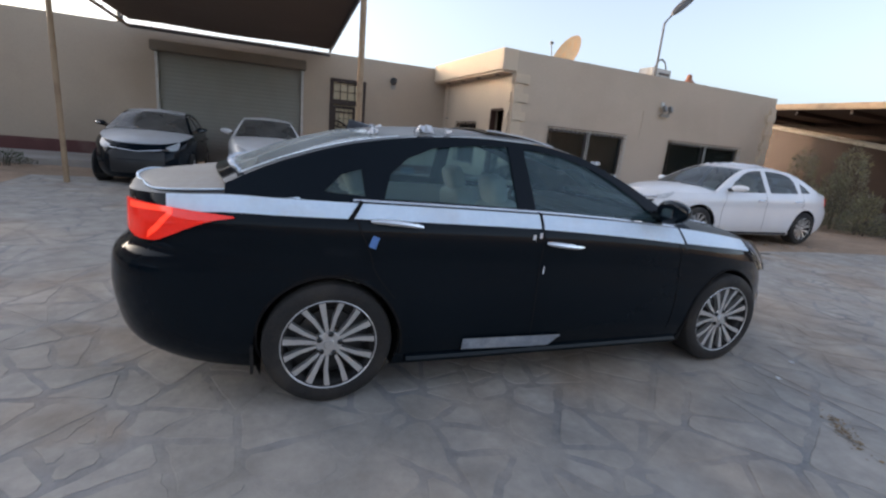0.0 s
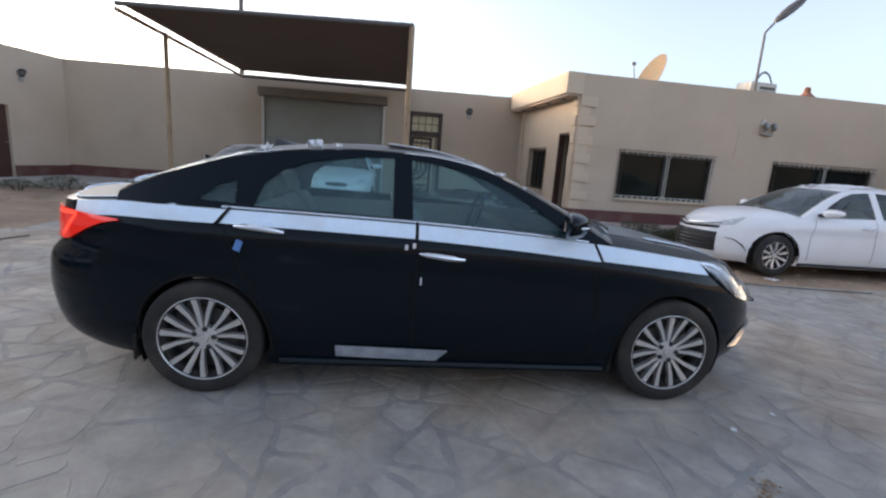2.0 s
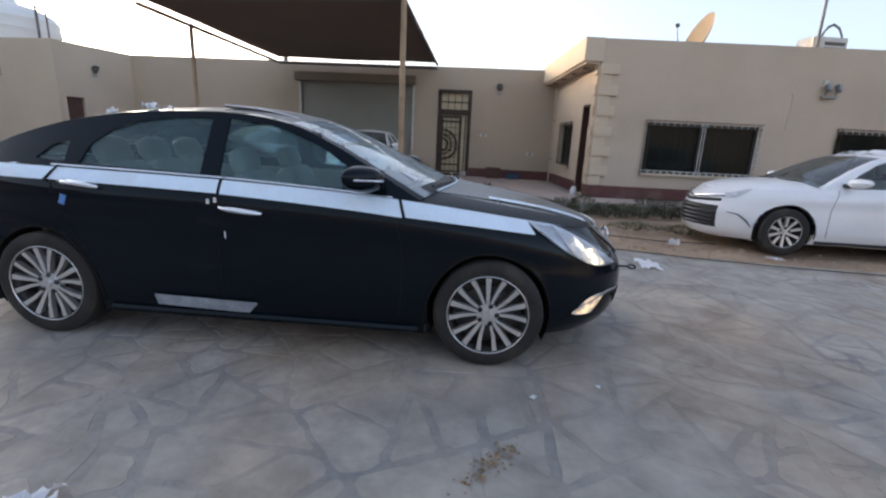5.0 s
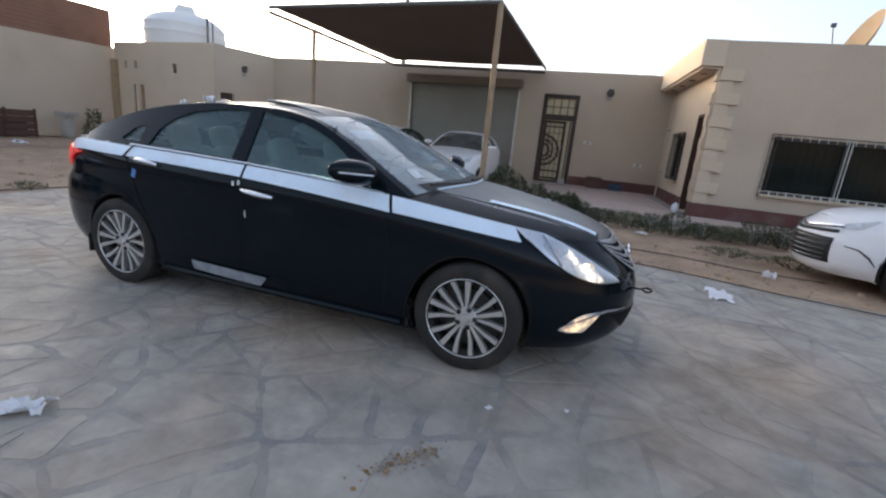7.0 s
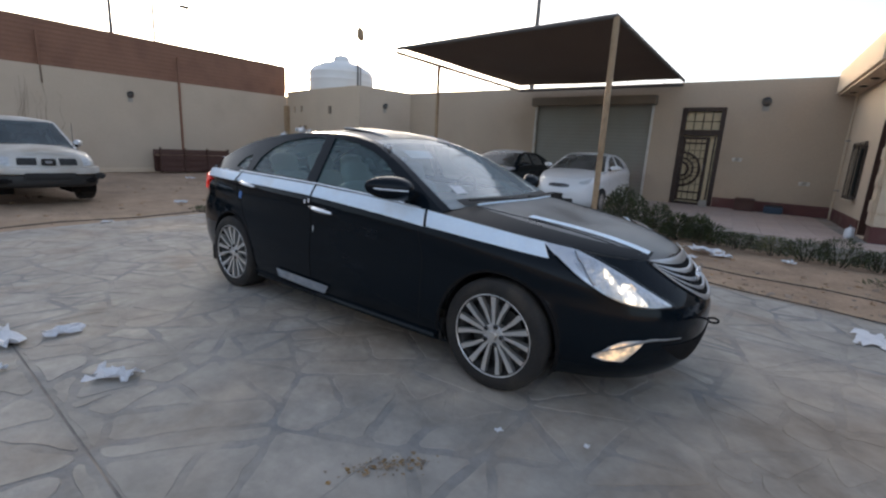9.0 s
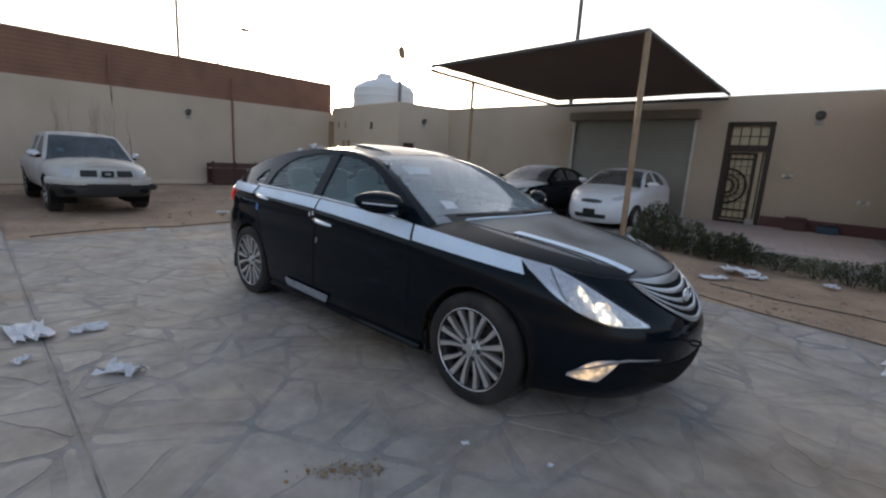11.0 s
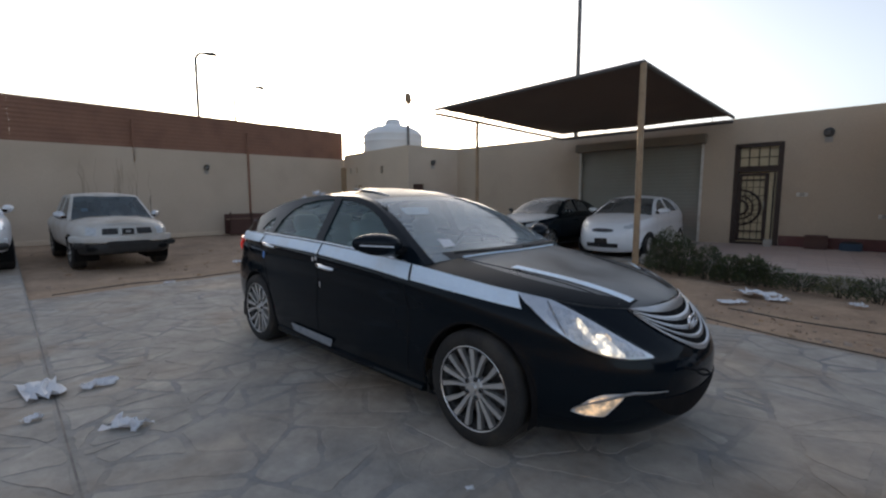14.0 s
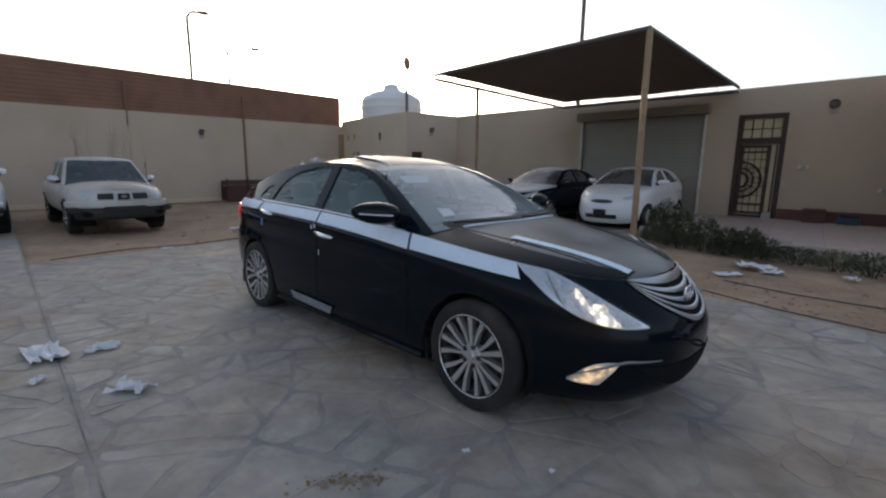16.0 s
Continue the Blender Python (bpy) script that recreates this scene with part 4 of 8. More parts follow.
BACK = ((-9.70, 13.30), (4.75, 11.86))
HOUSE = ((4.65, 7.42), (14.7, 6.94))
SIDE = ((4.75, 11.86), (4.65, 7.42))
LEFTB = ((-10.40, 10.85), (-9.70, 13.30))
LEFTF = ((-15.90, 11.90), (-10.40, 10.85))
FENCE = ((-15.75, -13.0), (-15.95, 12.0))
PLAT = 0.17
FENCE_Z = (2.90, 3.43)

s_sh = (along(*BACK, -3.76), along(*BACK, 0.15))
s_dr = (along(*BACK, 0.98), along(*BACK, 2.05))
wall("wall_north", *BACK, 3.66, 3.66, 0.25, M["plaster_shaded"], [(s_sh[0], s_sh[1], -0.3, 3.12), (s_dr[0], s_dr[1], PLAT, 2.95)], label="beige plastered yard wall with a flat top")
wall("wall_house_front", *HOUSE, 3.74, 3.74, 0.25, M["plaster"], [(1.22, 3.84, 0.80, 1.97), (5.60, 8.75, 0.80, 1.97)], label="beige plastered front wall of the low house")
side_len = math.hypot(SIDE[1][0] - SIDE[0][0], SIDE[1][1] - SIDE[0][1])
wall("wall_house_side", *SIDE, 3.24, 3.24, 0.25, M["plaster_light"], [(side_len - 1.10, side_len - 0.34, PLAT, 2.36), (side_len - 3.20, side_len - 1.90, 0.78, 1.95)], label="beige plastered side wall of the low house")
wall("wall_house_end", (14.7, 7.19), (14.6, 13.0), 3.74, 3.74, 0.25, M["plaster"], label="beige plastered end wall of the low house")
wall("wall_house_back", (14.5, 13.2), (4.75, 12.4), 3.74, 3.74, 0.25, M["plaster"], label="beige plastered back wall of the low house")
wall("wall_left_side", *LEFTB, 3.66, 3.66, 0.25, M["plaster"], [(0.14, 0.78, PLAT - 0.1, 2.07)], label="beige plastered wall of the small side building")
wall("wall_left_front", *LEFTF, 3.66, 3.66, 0.25, M["plaster_light"], [(1.09, 1.75, 0.0, 2.12), (3.42, 3.66, 2.60, 2.92), (0.61, 0.77, 2.68, 2.96), (1.22, 1.38, 2.70, 2.98)], label="beige plastered front of the small side building")
wall("wall_west", *FENCE, *FENCE_Z, 0.25, M["plaster"], label="beige plastered boundary wall under a metal fence")
wall("wall_south", (22.0, -13.0), (-15.75, -13.0), 3.2, 3.2, 0.25, M["plaster"], label="plain beige boundary wall")
wall("wall_east", (22.0, 14.0), (22.0, -13.0), 3.2, 3.2, 0.25, M["plaster"], label="plain brown boundary wall")

# roofs
b = prism(bmesh.new(), [(4.78, 7.66), (14.6, 7.20), (14.5, 13.1), (4.85, 12.3)], 3.02, 3.18)
tagged(part("roof_house", b, M["concrete"], None, smooth=None), "flat concrete roof of the low house", "roof", kind="structure")
b = prism(bmesh.new(), [(-15.7, 12.15), (-10.65, 11.15), (-9.85, 14.6), (-15.7, 16.0)], 2.65, 2.80)
tagged(part("roof_left", b, M["concrete"], None, smooth=None), "flat concrete roof of the small side building", "roof", kind="structure")

# overhanging parapet beside the house's corner
par = thing("parapet_overhang", Matrix(), "beige plastered overhanging parapet along the house roof", "parapet", kind="structure")
part("fascia", prism(bmesh.new(), [(4.23, 7.385), (4.655, 7.385), (4.755, 11.84), (4.33, 11.88)], 3.24, 3.74), M["plaster_light"], par, smooth=None)
part("soffit", prism(bmesh.new(), [(4.29, 7.44), (4.645, 7.46), (4.745, 11.8), (4.39, 11.84)], 3.19, 3.237), M["plaster"], par, smooth=None)
for t in (0.14, 0.38, 0.62, 0.86):
    dl = thing("soffit_lamp", pose(4.475 + 0.09 * t, 7.45 + 4.35 * t, 3.189), "small dark round downlight in the soffit", "downlight", "downlights of the soffit")
    part("ring", lt([(0.05, 0.0), (0.075, -0.004), (0.085, -0.012), (0.07, -0.018), (0.05, -0.01)], 18, axis="z", closed=True), M["alloy_dark"], dl)
    part("bowl", lt([(0.0, -0.004), (0.05, -0.006)], 14, axis="z"), M["trim_dark"], dl)
# corner stones of the house
quoin = thing("corner_stones", Matrix(), "rough beige corner stones stacked up the house corner", "corner stone", kind="structure")
for k in range(12):
    z, h = 0.455 + k * 0.228, 0.228
    lng = (0.42 if k % 2 else 0.29) + 0.02 * math.sin(k * 2.3)
    out = 0.040 if k % 2 else 0.012
    part("corner_stone", bx(0, 0, 0, lng, 0.10, h, 0.012), M["plaster_light"], quoin, m=frame_on(*HOUSE, lng / 2 - 0.03, z + h / 2) @ Matrix.Translation((0, -out, 0)))
    l2 = (0.24 if k % 2 else 0.31) + 0.02 * math.sin(k * 1.7)
    part("corner_stone", bx(0, 0, 0, l2, 0.10, h, 0.012), M["plaster_light"], quoin, m=frame_on(*SIDE, side_len - l2 / 2, z + h / 2) @ Matrix.Translation((0, 0.008 - out, 0)))
HL = math.hypot(HOUSE[1][0] - HOUSE[0][0], HOUSE[1][1] - HOUSE[0][1])
quoin = thing("corner_stones", Matrix(), "rough beige corner stones at the house's far corner", "corner stone", kind="structure")
for k in range(13):
    z, h = 0.455 + k * 0.228, 0.228
    lng = (0.40 if k % 2 else 0.28) + 0.02 * math.sin(k * 1.9)
    part("corner_stone", bx(0, 0, 0, lng, 0.10, h, 0.014), M["plaster_light"], quoin, m=frame_on(*HOUSE, HL - lng / 2 + 0.02, z + h / 2) @ Matrix.Translation((0, -0.040 if k % 2 else -0.012, 0)))


def skirting(p0, p1, skips=(), z0=0.1, z1=0.45, name="baseboard", proud=0.024):
    L = math.hypot(p1[0] - p0[0], p1[1] - p0[1])
    cuts = [0.0] + [c for sk in skips for c in sk] + [L]
    bm = bmesh.new()
    for a, b_ in zip(cuts[::2], cuts[1::2]):
        if b_ - a > 0.02:
            box(bm, (a + b_) / 2 - 0.012, -proud / 2, (z0 + z1) / 2, b_ - a + 0.024, proud, z1 - z0, 0.004)
    ob = part(name, bm, M["maroon"], None, smooth=None)
    ob.matrix_basis = frame_on(p0, p1, 0)
    return tagged(ob, "dark maroon painted band along the wall's foot", "skirting", kind="structure")


skirting(*BACK, [(s_sh[0] - 0.12, s_dr[1] + 0.06)], 0.0, 0.45)
skirting(*HOUSE, (), 0.1, 0.45, proud=0.045)
skirting(*SIDE, [(side_len - 1.14, side_len - 0.30)], 0.1, 0.45)
skirting(*LEFTB, [(0.10, 0.82)], 0.0, 0.42)

# ---- roller shutter ----
L = s_sh[1] - s_sh[0]
rs = thing("roller_shutter", frame_on(*BACK, s_sh[0]), "closed grey steel roller shutter with a long cover box", "roller shutter")
bm = bmesh.new()
n = 84
vs = []
for k in range(n + 1):
    z = 0.0 + 3.10 * k / n
    y = 0.10 + (0.002 if k % 3 == 0 else (-0.003 if k % 3 == 1 else -0.002))
    vs.append((bm.verts.new((0, y, z)), bm.verts.new((L, y, z))))
for a, c in zip(vs, vs[1:]):
    bm.faces.new((a[0], a[1], c[1], c[0]))
part("curtain", bm, M["shutter"], rs, smooth=None)
part("cover_box", bx(L / 2, -0.10, 3.18, L + 0.16, 0.30, 0.27, 0.02), M["cover_box"], rs, "long beige sheet-metal cover box")
for x in (0.02, L - 0.02):
    part("guide_rail", bx(x, 0.02, 1.52, 0.07, 0.09, 3.04, 0.008), M["white_metal"], rs, "pale steel guide rail")
part("bottom_bar", bx(L / 2, 0.09, 0.05, L - 0.1, 0.05, 0.09, 0.01), M["steel"], rs)

# ---- ornate iron door ----
W, H = s_dr[1] - s_dr[0], 2.78
dr = thing("door_1", frame_on(*BACK, s_dr[0], PLAT), "dark brown ornate iron door with pale panes and a transom", "door", kind="structure")
bm = bmesh.new()
for x in (0.035, W - 0.035):
    box(bm, x, 0.05, H / 2, 0.12, 0.14, H, 0.008)
box(bm, W / 2, 0.05, H - 0.05, W, 0.14, 0.11, 0.008)
box(bm, W / 2, 0.05, 2.08, W, 0.13, 0.16, 0.008)
box(bm, W / 2, 0.05, 0.03, W, 0.13, 0.06, 0.008)
part("door_frame", bm, M["iron"], dr)
part("pane_backing", bx(W / 2, 0.115, H / 2, W - 0.1, 0.012, H - 0.1), M["door_pane"], dr, "pale yellowish frosted panes", smooth=None)
bm = bmesh.new()
for k in range(1, 4):
    box(bm, 0.08 + (W - 0.16) * k / 4, 0.085, 2.40, 0.022, 0.03, 0.52, 0.004)
box(bm, W / 2, 0.085, 2.40, W - 0.12, 0.03, 0.022, 0.004)
part("transom_bars", bm, M["iron"], dr)
bm = bmesh.new()
lx = W * 0.70
for x in (0.13, lx):
    box(bm, x, 0.06, 1.02, 0.085, 0.06, 1.86, 0.006)
for z in (0.13, 0.36, 1.78, 1.93):
    box(bm, (0.1 + lx) / 2, 0.06, z, lx - 0.05, 0.055, 0.045 if z != 1.93 else 0.07, 0.006)
for k in range(1, 4):
    box(bm, 0.13 + (lx - 0.13) * k / 4, 0.085, 1.05, 0.016, 0.02, 1.8, 0.003)
for z in (0.6, 0.85, 1.35, 1.58):
    box(bm, (0.1 + lx) / 2, 0.085, z, lx - 0.05, 0.02, 0.016, 0.003)
part("door_leaf", bm, M["iron"], dr)
bm = bmesh.new()
for r, t in ((0.50, 0.030), (0.33, 0.022), (0.20, 0.03)):
    tube(bm, [(0.15 + r * math.cos(q), 0.045, 1.02 + r * 0.98 * math.sin(q)) for q in np.linspace(-math.pi / 2, math.pi / 2, 18)], t, 6)
for q in np.linspace(-1.3, 1.3, 8):
    tube(bm, [(0.15 + 0.20 * math.cos(q), 0.05, 1.02 + 0.20 * math.sin(q)), (0.15 + 0.5 * math.cos(q), 0.05, 1.02 + 0.5 * math.sin(q))], 0.009, 5)
part("sunburst_ornament", bm, M["iron"], dr)
part("side_panel", bx((lx + W) / 2, 0.085, 1.02, 0.03, 0.03, 1.9, 0.004), M["iron"], dr)
part("door_handle", tb([(lx - 0.02, -0.01, 1.0), (lx - 0.02, -0.03, 1.03), (lx - 0.02, -0.03, 1.17), (lx - 0.02, -0.01, 1.2)], 0.012, 8), M["steel"], dr)


# ---- windows of the house ----
def grille_window(name, p0, p1, s0, s1, z0, z1, label):
    w, h = s1 - s0, z1 - z0
    ob = thing(name, frame_on(p0, p1, s0, z0), label, "window", kind="structure")
    bm = bmesh.new()
    for x in (0.03, w * 0.5, w - 0.03):
        box(bm, x, 0.12, h / 2, 0.06, 0.06, h, 0.005)
    for z in (0.03, h - 0.03):
        box(bm, w / 2, 0.12, z, w, 0.06, 0.06, 0.005)
    part("window_frame", bm, M["alloy_dark"], ob)
    for k in range(2):
        part("pane", bx(w * (0.25 + 0.5 * k), 0.125 + 0.012 * k, h / 2, w * 0.5 - 0.06, 0.008, h - 0.1), M["glass_house"], ob, smooth=None)
    # dark sheet added in place of the room's own darkness
    part("room_dark", bx(w / 2, 0.21, h / 2, w - 0.02, 0.02, h - 0.02), M["trim_dark"], ob, "dark sheet standing for the unlit room behind the panes", smooth=None)
    part("window_sill", bx(w / 2, -0.01, -0.03, w + 0.06, 0.16, 0.05, 0.008), M["plaster_light"], ob)
    g = bmesh.new()
    e = 0.045
    k = int(w / 0.15)
    n_side = int(h / 0.15)
    dark = bmesh.new()
    for x in (-e, 0.065):
        box(dark, x, -0.035, h / 2, 0.016, 0.012, h + 2 * e, 0.003)
    for x in (w * 0.5 - 0.03, w * 0.5 + 0.03, w - 0.065, w + e):
        box(g, x, -0.035, h / 2, 0.018, 0.012, h + 2 * e, 0.003)
    for z, b_ in ((-e, g), (0.065, g), (h - 0.065, dark), (h + e, dark)):
        box(b_, w / 2, -0.035, z, w + 2 * e, 0.012, 0.017, 0.003)
    for i in range(1, k):
        box(g, w * i / k, -0.035, 0.01, 0.030, 0.012, 0.10)
        box(g, w * i / k, -0.035, h - 0.01, 0.014, 0.012, 0.10)
    for i in range(1, n_side):
        box(g, w - 0.01, -0.035, 0.15 * i, 0.10, 0.012, 0.024)
        box(dark, 0.01, -0.035, 0.15 * i, 0.10, 0.012, 0.014)
    part("grille_border", dark, M["iron"], ob, "dark steel grille border", smooth=None)
    part("grille_border", g, M["white_metal" if p0 == HOUSE[0] else "iron"], ob, "white-painted steel grille border" if p0 == HOUSE[0] else "", smooth=None)
    g = bmesh.new()
    for i in range(1, k):
        tube(g, [(w * i / k, -0.03, 0.05), (w * i / k, -0.03, h - 0.05)], 0.003, 5)
    part("grille_bars", g, M["liner"], ob)
    return ob


grille_window("window_1", *HOUSE, 1.22, 3.84, 0.80, 1.97, "dark sliding window behind a white steel grille")
grille_window("window_2", *HOUSE, 5.60, 8.75, 0.80, 1.97, "dark sliding window behind a white steel grille")
grille_window("window_3", *SIDE, side_len - 3.20, side_len - 1.90, 0.78, 1.95, "small dark barred window in the house's side")

d2 = thing("door_2", frame_on(*SIDE, side_len - 1.10, PLAT) @ Matrix.Diagonal((0.864, 1, 0.96, 1)), "open dark wooden door in the house's side wall", "door", kind="structure")
bm = bmesh.new()
for x in (0.03, 0.85):
    box(bm, x, 0.08, 1.14, 0.06, 0.16, 2.28, 0.006)
box(bm, 0.44, 0.08, 2.25, 0.88, 0.16, 0.06, 0.006)
part("door_frame", bm, M["wood_dark"], d2)
part("door_leaf", bx(0.80, 0.56, 1.1, 0.04, 0.80, 2.18, 0.006), M["wood_dark"], d2)
part("door_handle", tb([(0.78, 0.86, 1.0), (0.74, 0.86, 1.0), (0.74, 0.76, 1.0)], 0.01, 6), M["steel"], d2)

d3 = thing("door_3", frame_on(*LEFTB, 0.14, 0.05), "dark brown wooden door of the side building", "door", kind="structure")
bm = bx(0.32, 0.10, 1.02, 0.62, 0.05, 2.05, 0.008)
for z in (0.55, 1.45):
    box(bm, 0.32, 0.07, z, 0.42, 0.02, 0.7, 0.01)
part("door_leaf", bm, M["wood_dark"], d3)
part("door_handle", tb([(0.56, 0.06, 1.0), (0.56, 0.03, 1.0), (0.48, 0.03, 1.0)], 0.01, 6), M["steel"], d3)
d4 = thing("door_4", frame_on(*LEFTF, 1.09, 0.0) @ Matrix.Diagonal((1.09, 1, 0.99, 1)), "weathered wooden door of the side building", "door", kind="structure")
part("door_leaf", bx(0.3, 0.14, 1.07, 0.58, 0.05, 2.14, 0.008), M["pole"], d4)
part("door_frame", box(bx(0.02, 0.1, 1.07, 0.05, 0.12, 2.14, 0.006), 0.58, 0.1, 1.07, 0.05, 0.12, 2.14, 0.006), M["wood_dark"], d4)
for s0, s1, z0, z1 in ((3.42, 3.66, 2.60, 2.92), (0.61, 0.77, 2.68, 2.96), (1.22, 1.38, 2.70, 2.98)):
    v = thing("vent_opening", frame_on(*LEFTF, s0, z0), "small square vent opening with dark louvres", "vent", "vents of the side building")
    part("backing", bx((s1 - s0) / 2, 0.20, (z1 - z0) / 2, s1 - s0, 0.02, z1 - z0), M["trim_dark"], v, smooth=None)
    for k in range(4):
        part("louvre", bx((s1 - s0) / 2, 0.08, (z1 - z0) * (k + 0.5) / 4, s1 - s0, 0.06, 0.012, rot=Matrix.Rotation(radians(35), 3, "X")), M["pole_grey"], v, smooth=None)


# ---- wall lamps and fittings ----
def wall_lamp(p0, p1, s, z, label="round grey bulkhead lamp on the plastered wall"):
    ob = thing("wall_lamp", frame_on(p0, p1, s, z), label, "wall lamp", "wall lamps of the yard")
    part("base", lt([(0.0, 0.0), (0.10, 0.0), (0.11, -0.03), (0.09, -0.05), (0.0, -0.05)], 20), M["pole_grey"], ob)
    bm = bmesh.new()
    bmesh.ops.create_uvsphere(bm, u_segments=16, v_segments=10, radius=0.085)
    for v in bm.verts:
        v.co = Vector((v.co.x, -0.06 + v.co.y * 0.8, v.co.z))
    part("globe", bm, M["pole_grey"], ob)
    part("cap", lt([(0.0, 0.115), (0.05, 0.11), (0.105, 0.06), (0.11, 0.04)], 18, axis="z"), M["alloy_dark"], ob, m=Matrix.Translation((0, -0.07, 0)))
    part("stain_plate", bx(0, -0.004, -0.16, 0.16, 0.008, 0.16, 0.004), M["concrete"], ob)
    return ob


wall_lamp(*BACK, along(*BACK, 2.95), 3.08)
wall_lamp(*LEFTB, 1.21, 2.98)
wall_lamp(*FENCE, 18.1, 2.66)
for s, z in ((along(*BACK, 2.52), 1.54), (along(*BACK, 4.1), 1.0)):
    so = thing("wall_socket", frame_on(*BACK, s, z), "small white outdoor socket box on the wall", "socket", "sockets on the wall")
    part("box", bx(0, -0.02, 0, 0.24, 0.04, 0.10, 0.008), M["white_metal"], so)
    part("cover", bx(0, -0.045, 0.005, 0.10, 0.012, 0.08, 0.004), M["concrete"], so)

fl = thing("flood_lamp_bracket", frame_on(*HOUSE, along(*HOUSE, 9.80), 2.86), "grey twin flood lamp bracket on the house wall", "flood lamp")
part("bracket", bx(0, -0.05, -0.17, 0.34, 0.08, 0.07, 0.01), M["concrete"], fl)
for x in (-0.10, 0.13):
    part("lamp_head", bx(x, -0.12, 0.02, 0.10, 0.12, 0.18, 0.02, Matrix.Rotation(radians(-25), 3, "X")), M["steel"], fl)
    part("arm", tb([(x, -0.04, -0.16), (x, -0.12, -0.02)], 0.015, 6), M["pole_grey"], fl)
part("wire_box", bx(-0.12, -0.03, 0.12, 0.1, 0.06, 0.16, 0.01), M["white_metal"], fl)

wc = thing("wall_conduit", frame_on(*HOUSE, along(*HOUSE, 9.02), 1.95), "thin plastered-over conduit down the house wall", "conduit")
part("conduit", tb([(0.03, -0.004, 0.72), (0.02, -0.004, 0.4), (0.0, -0.004, 0.0)], 0.014, 8), M["plaster"], wc)
part("end_box", bx(0.03, -0.012, 0.75, 0.07, 0.03, 0.07, 0.006), M["plaster"], wc)

# drain pipe by the house's inner corner
dp = thing("drain_pipe", Matrix(), "pale plastic drain pipe down the house's side", "drain pipe")
part("pipe", tb([(4.68, 11.45, 3.18), (4.68, 11.45, 0.17)], 0.024, 10), M["plaster_light"], dp)
for z in (0.9, 2.1):
    part("clamp", bx(4.70, 11.45, z, 0.10, 0.10, 0.03, 0.004), M["steel"], dp)

# ---- things on the roofs ----
ds = thing("satellite_dish", pose(8.12, 9.9, 3.17) @ Matrix.Scale(1.10, 4), "rusty yellow satellite dish on the flat roof", "satellite dish")
part("mast", tb([(0.06, 0, 0), (0.06, 0, 1.04)], 0.035, 8), M["steel"], ds)
part("base_plate", bx(0.06, 0, 0.012, 0.4, 0.4, 0.02, 0.004), M["steel"], ds)
bm = lt([(0.0, 0.0), (0.17, 0.012), (0.36, 0.05), (0.52, 0.108), (0.63, 0.165), (0.645, 0.172), (0.52, 0.122), (0.36, 0.064), (0.17, 0.026), (0.0, 0.014)], 36, axis="z")
part("reflector", bm, M["dish"], ds, m=Matrix.Translation((0.05, 0, 1.05)) @ Vector((-0.85, 0.06, 0.34)).normalized().to_track_quat("Z", "Y").to_matrix().to_4x4())
part("feed_arm", tb([(-0.26, 0.02, 0.57), (-0.52, 0.04, 0.95), (-0.60, 0.05, 1.36)], 0.013, 6), M["steel"], ds)
part("feed_horn", bx(-0.60, 0.05, 1.40, 0.11, 0.07, 0.09, 0.015), M["gloss_black"], ds)

rl = thing("roof_street_lamp", pose(9.65, 7.62, 3.17), "tall grey roof lamp with a cobra head", "street lamp")
part("pole", tb([(0, 0, 0), (-0.02, -0.02, 1.4), (-0.04, -0.03, 2.10), (0.18, -0.04, 2.36)], [0.035, 0.03, 0.028, 0.026], 8), M["pole_grey"], rl)
bm = bmesh.new()
bmesh.ops.create_uvsphere(bm, u_segments=18, v_segments=10, radius=1)
for v in bm.verts:
    v.co = Vector((v.co.x * 0.56, v.co.y * 0.16, v.co.z * (0.13 if v.co.z > 0 else 0.08)))
part("lamp_head", bm, M["pole_grey"], rl, m=Matrix.Translation((0.58, -0.05, 2.71)) @ Matrix.Rotation(radians(-41), 4, "Y"))

ac = thing("rooftop_cooler", pose(10.05, 8.0, 3.17, 0, 0, 3) @ Matrix.Diagonal((1.0, 0.85, 1.45, 1)), "beige metal rooftop air cooler with louvred side", "air cooler")
part("case", bx(0, 0, 0.33, 0.85, 0.6, 0.62, 0.02), M["white_metal"], ac)
for k in range(6):
    part("louvre", bx(0.1, -0.305, 0.14 + 0.08 * k, 0.5, 0.02, 0.05, rot=Matrix.Rotation(radians(30), 3, "X")), M["pole_grey"], ac, smooth=None)
part("supply_pipe", tb([(-0.05, 0, 0.6), (-0.04, 0, 0.70), (0.06, 0, 0.82), (0.2, 0, 0.87), (0.36, 0, 0.82), (0.47, 0, 0.70), (0.5, 0, 0.3)], 0.022, 8), M["pole_grey"], ac)
for x in (-0.35, 0.35):
    part("foot", bx(x, 0, 0.01, 0.06, 0.55, 0.03), M["steel"], ac)

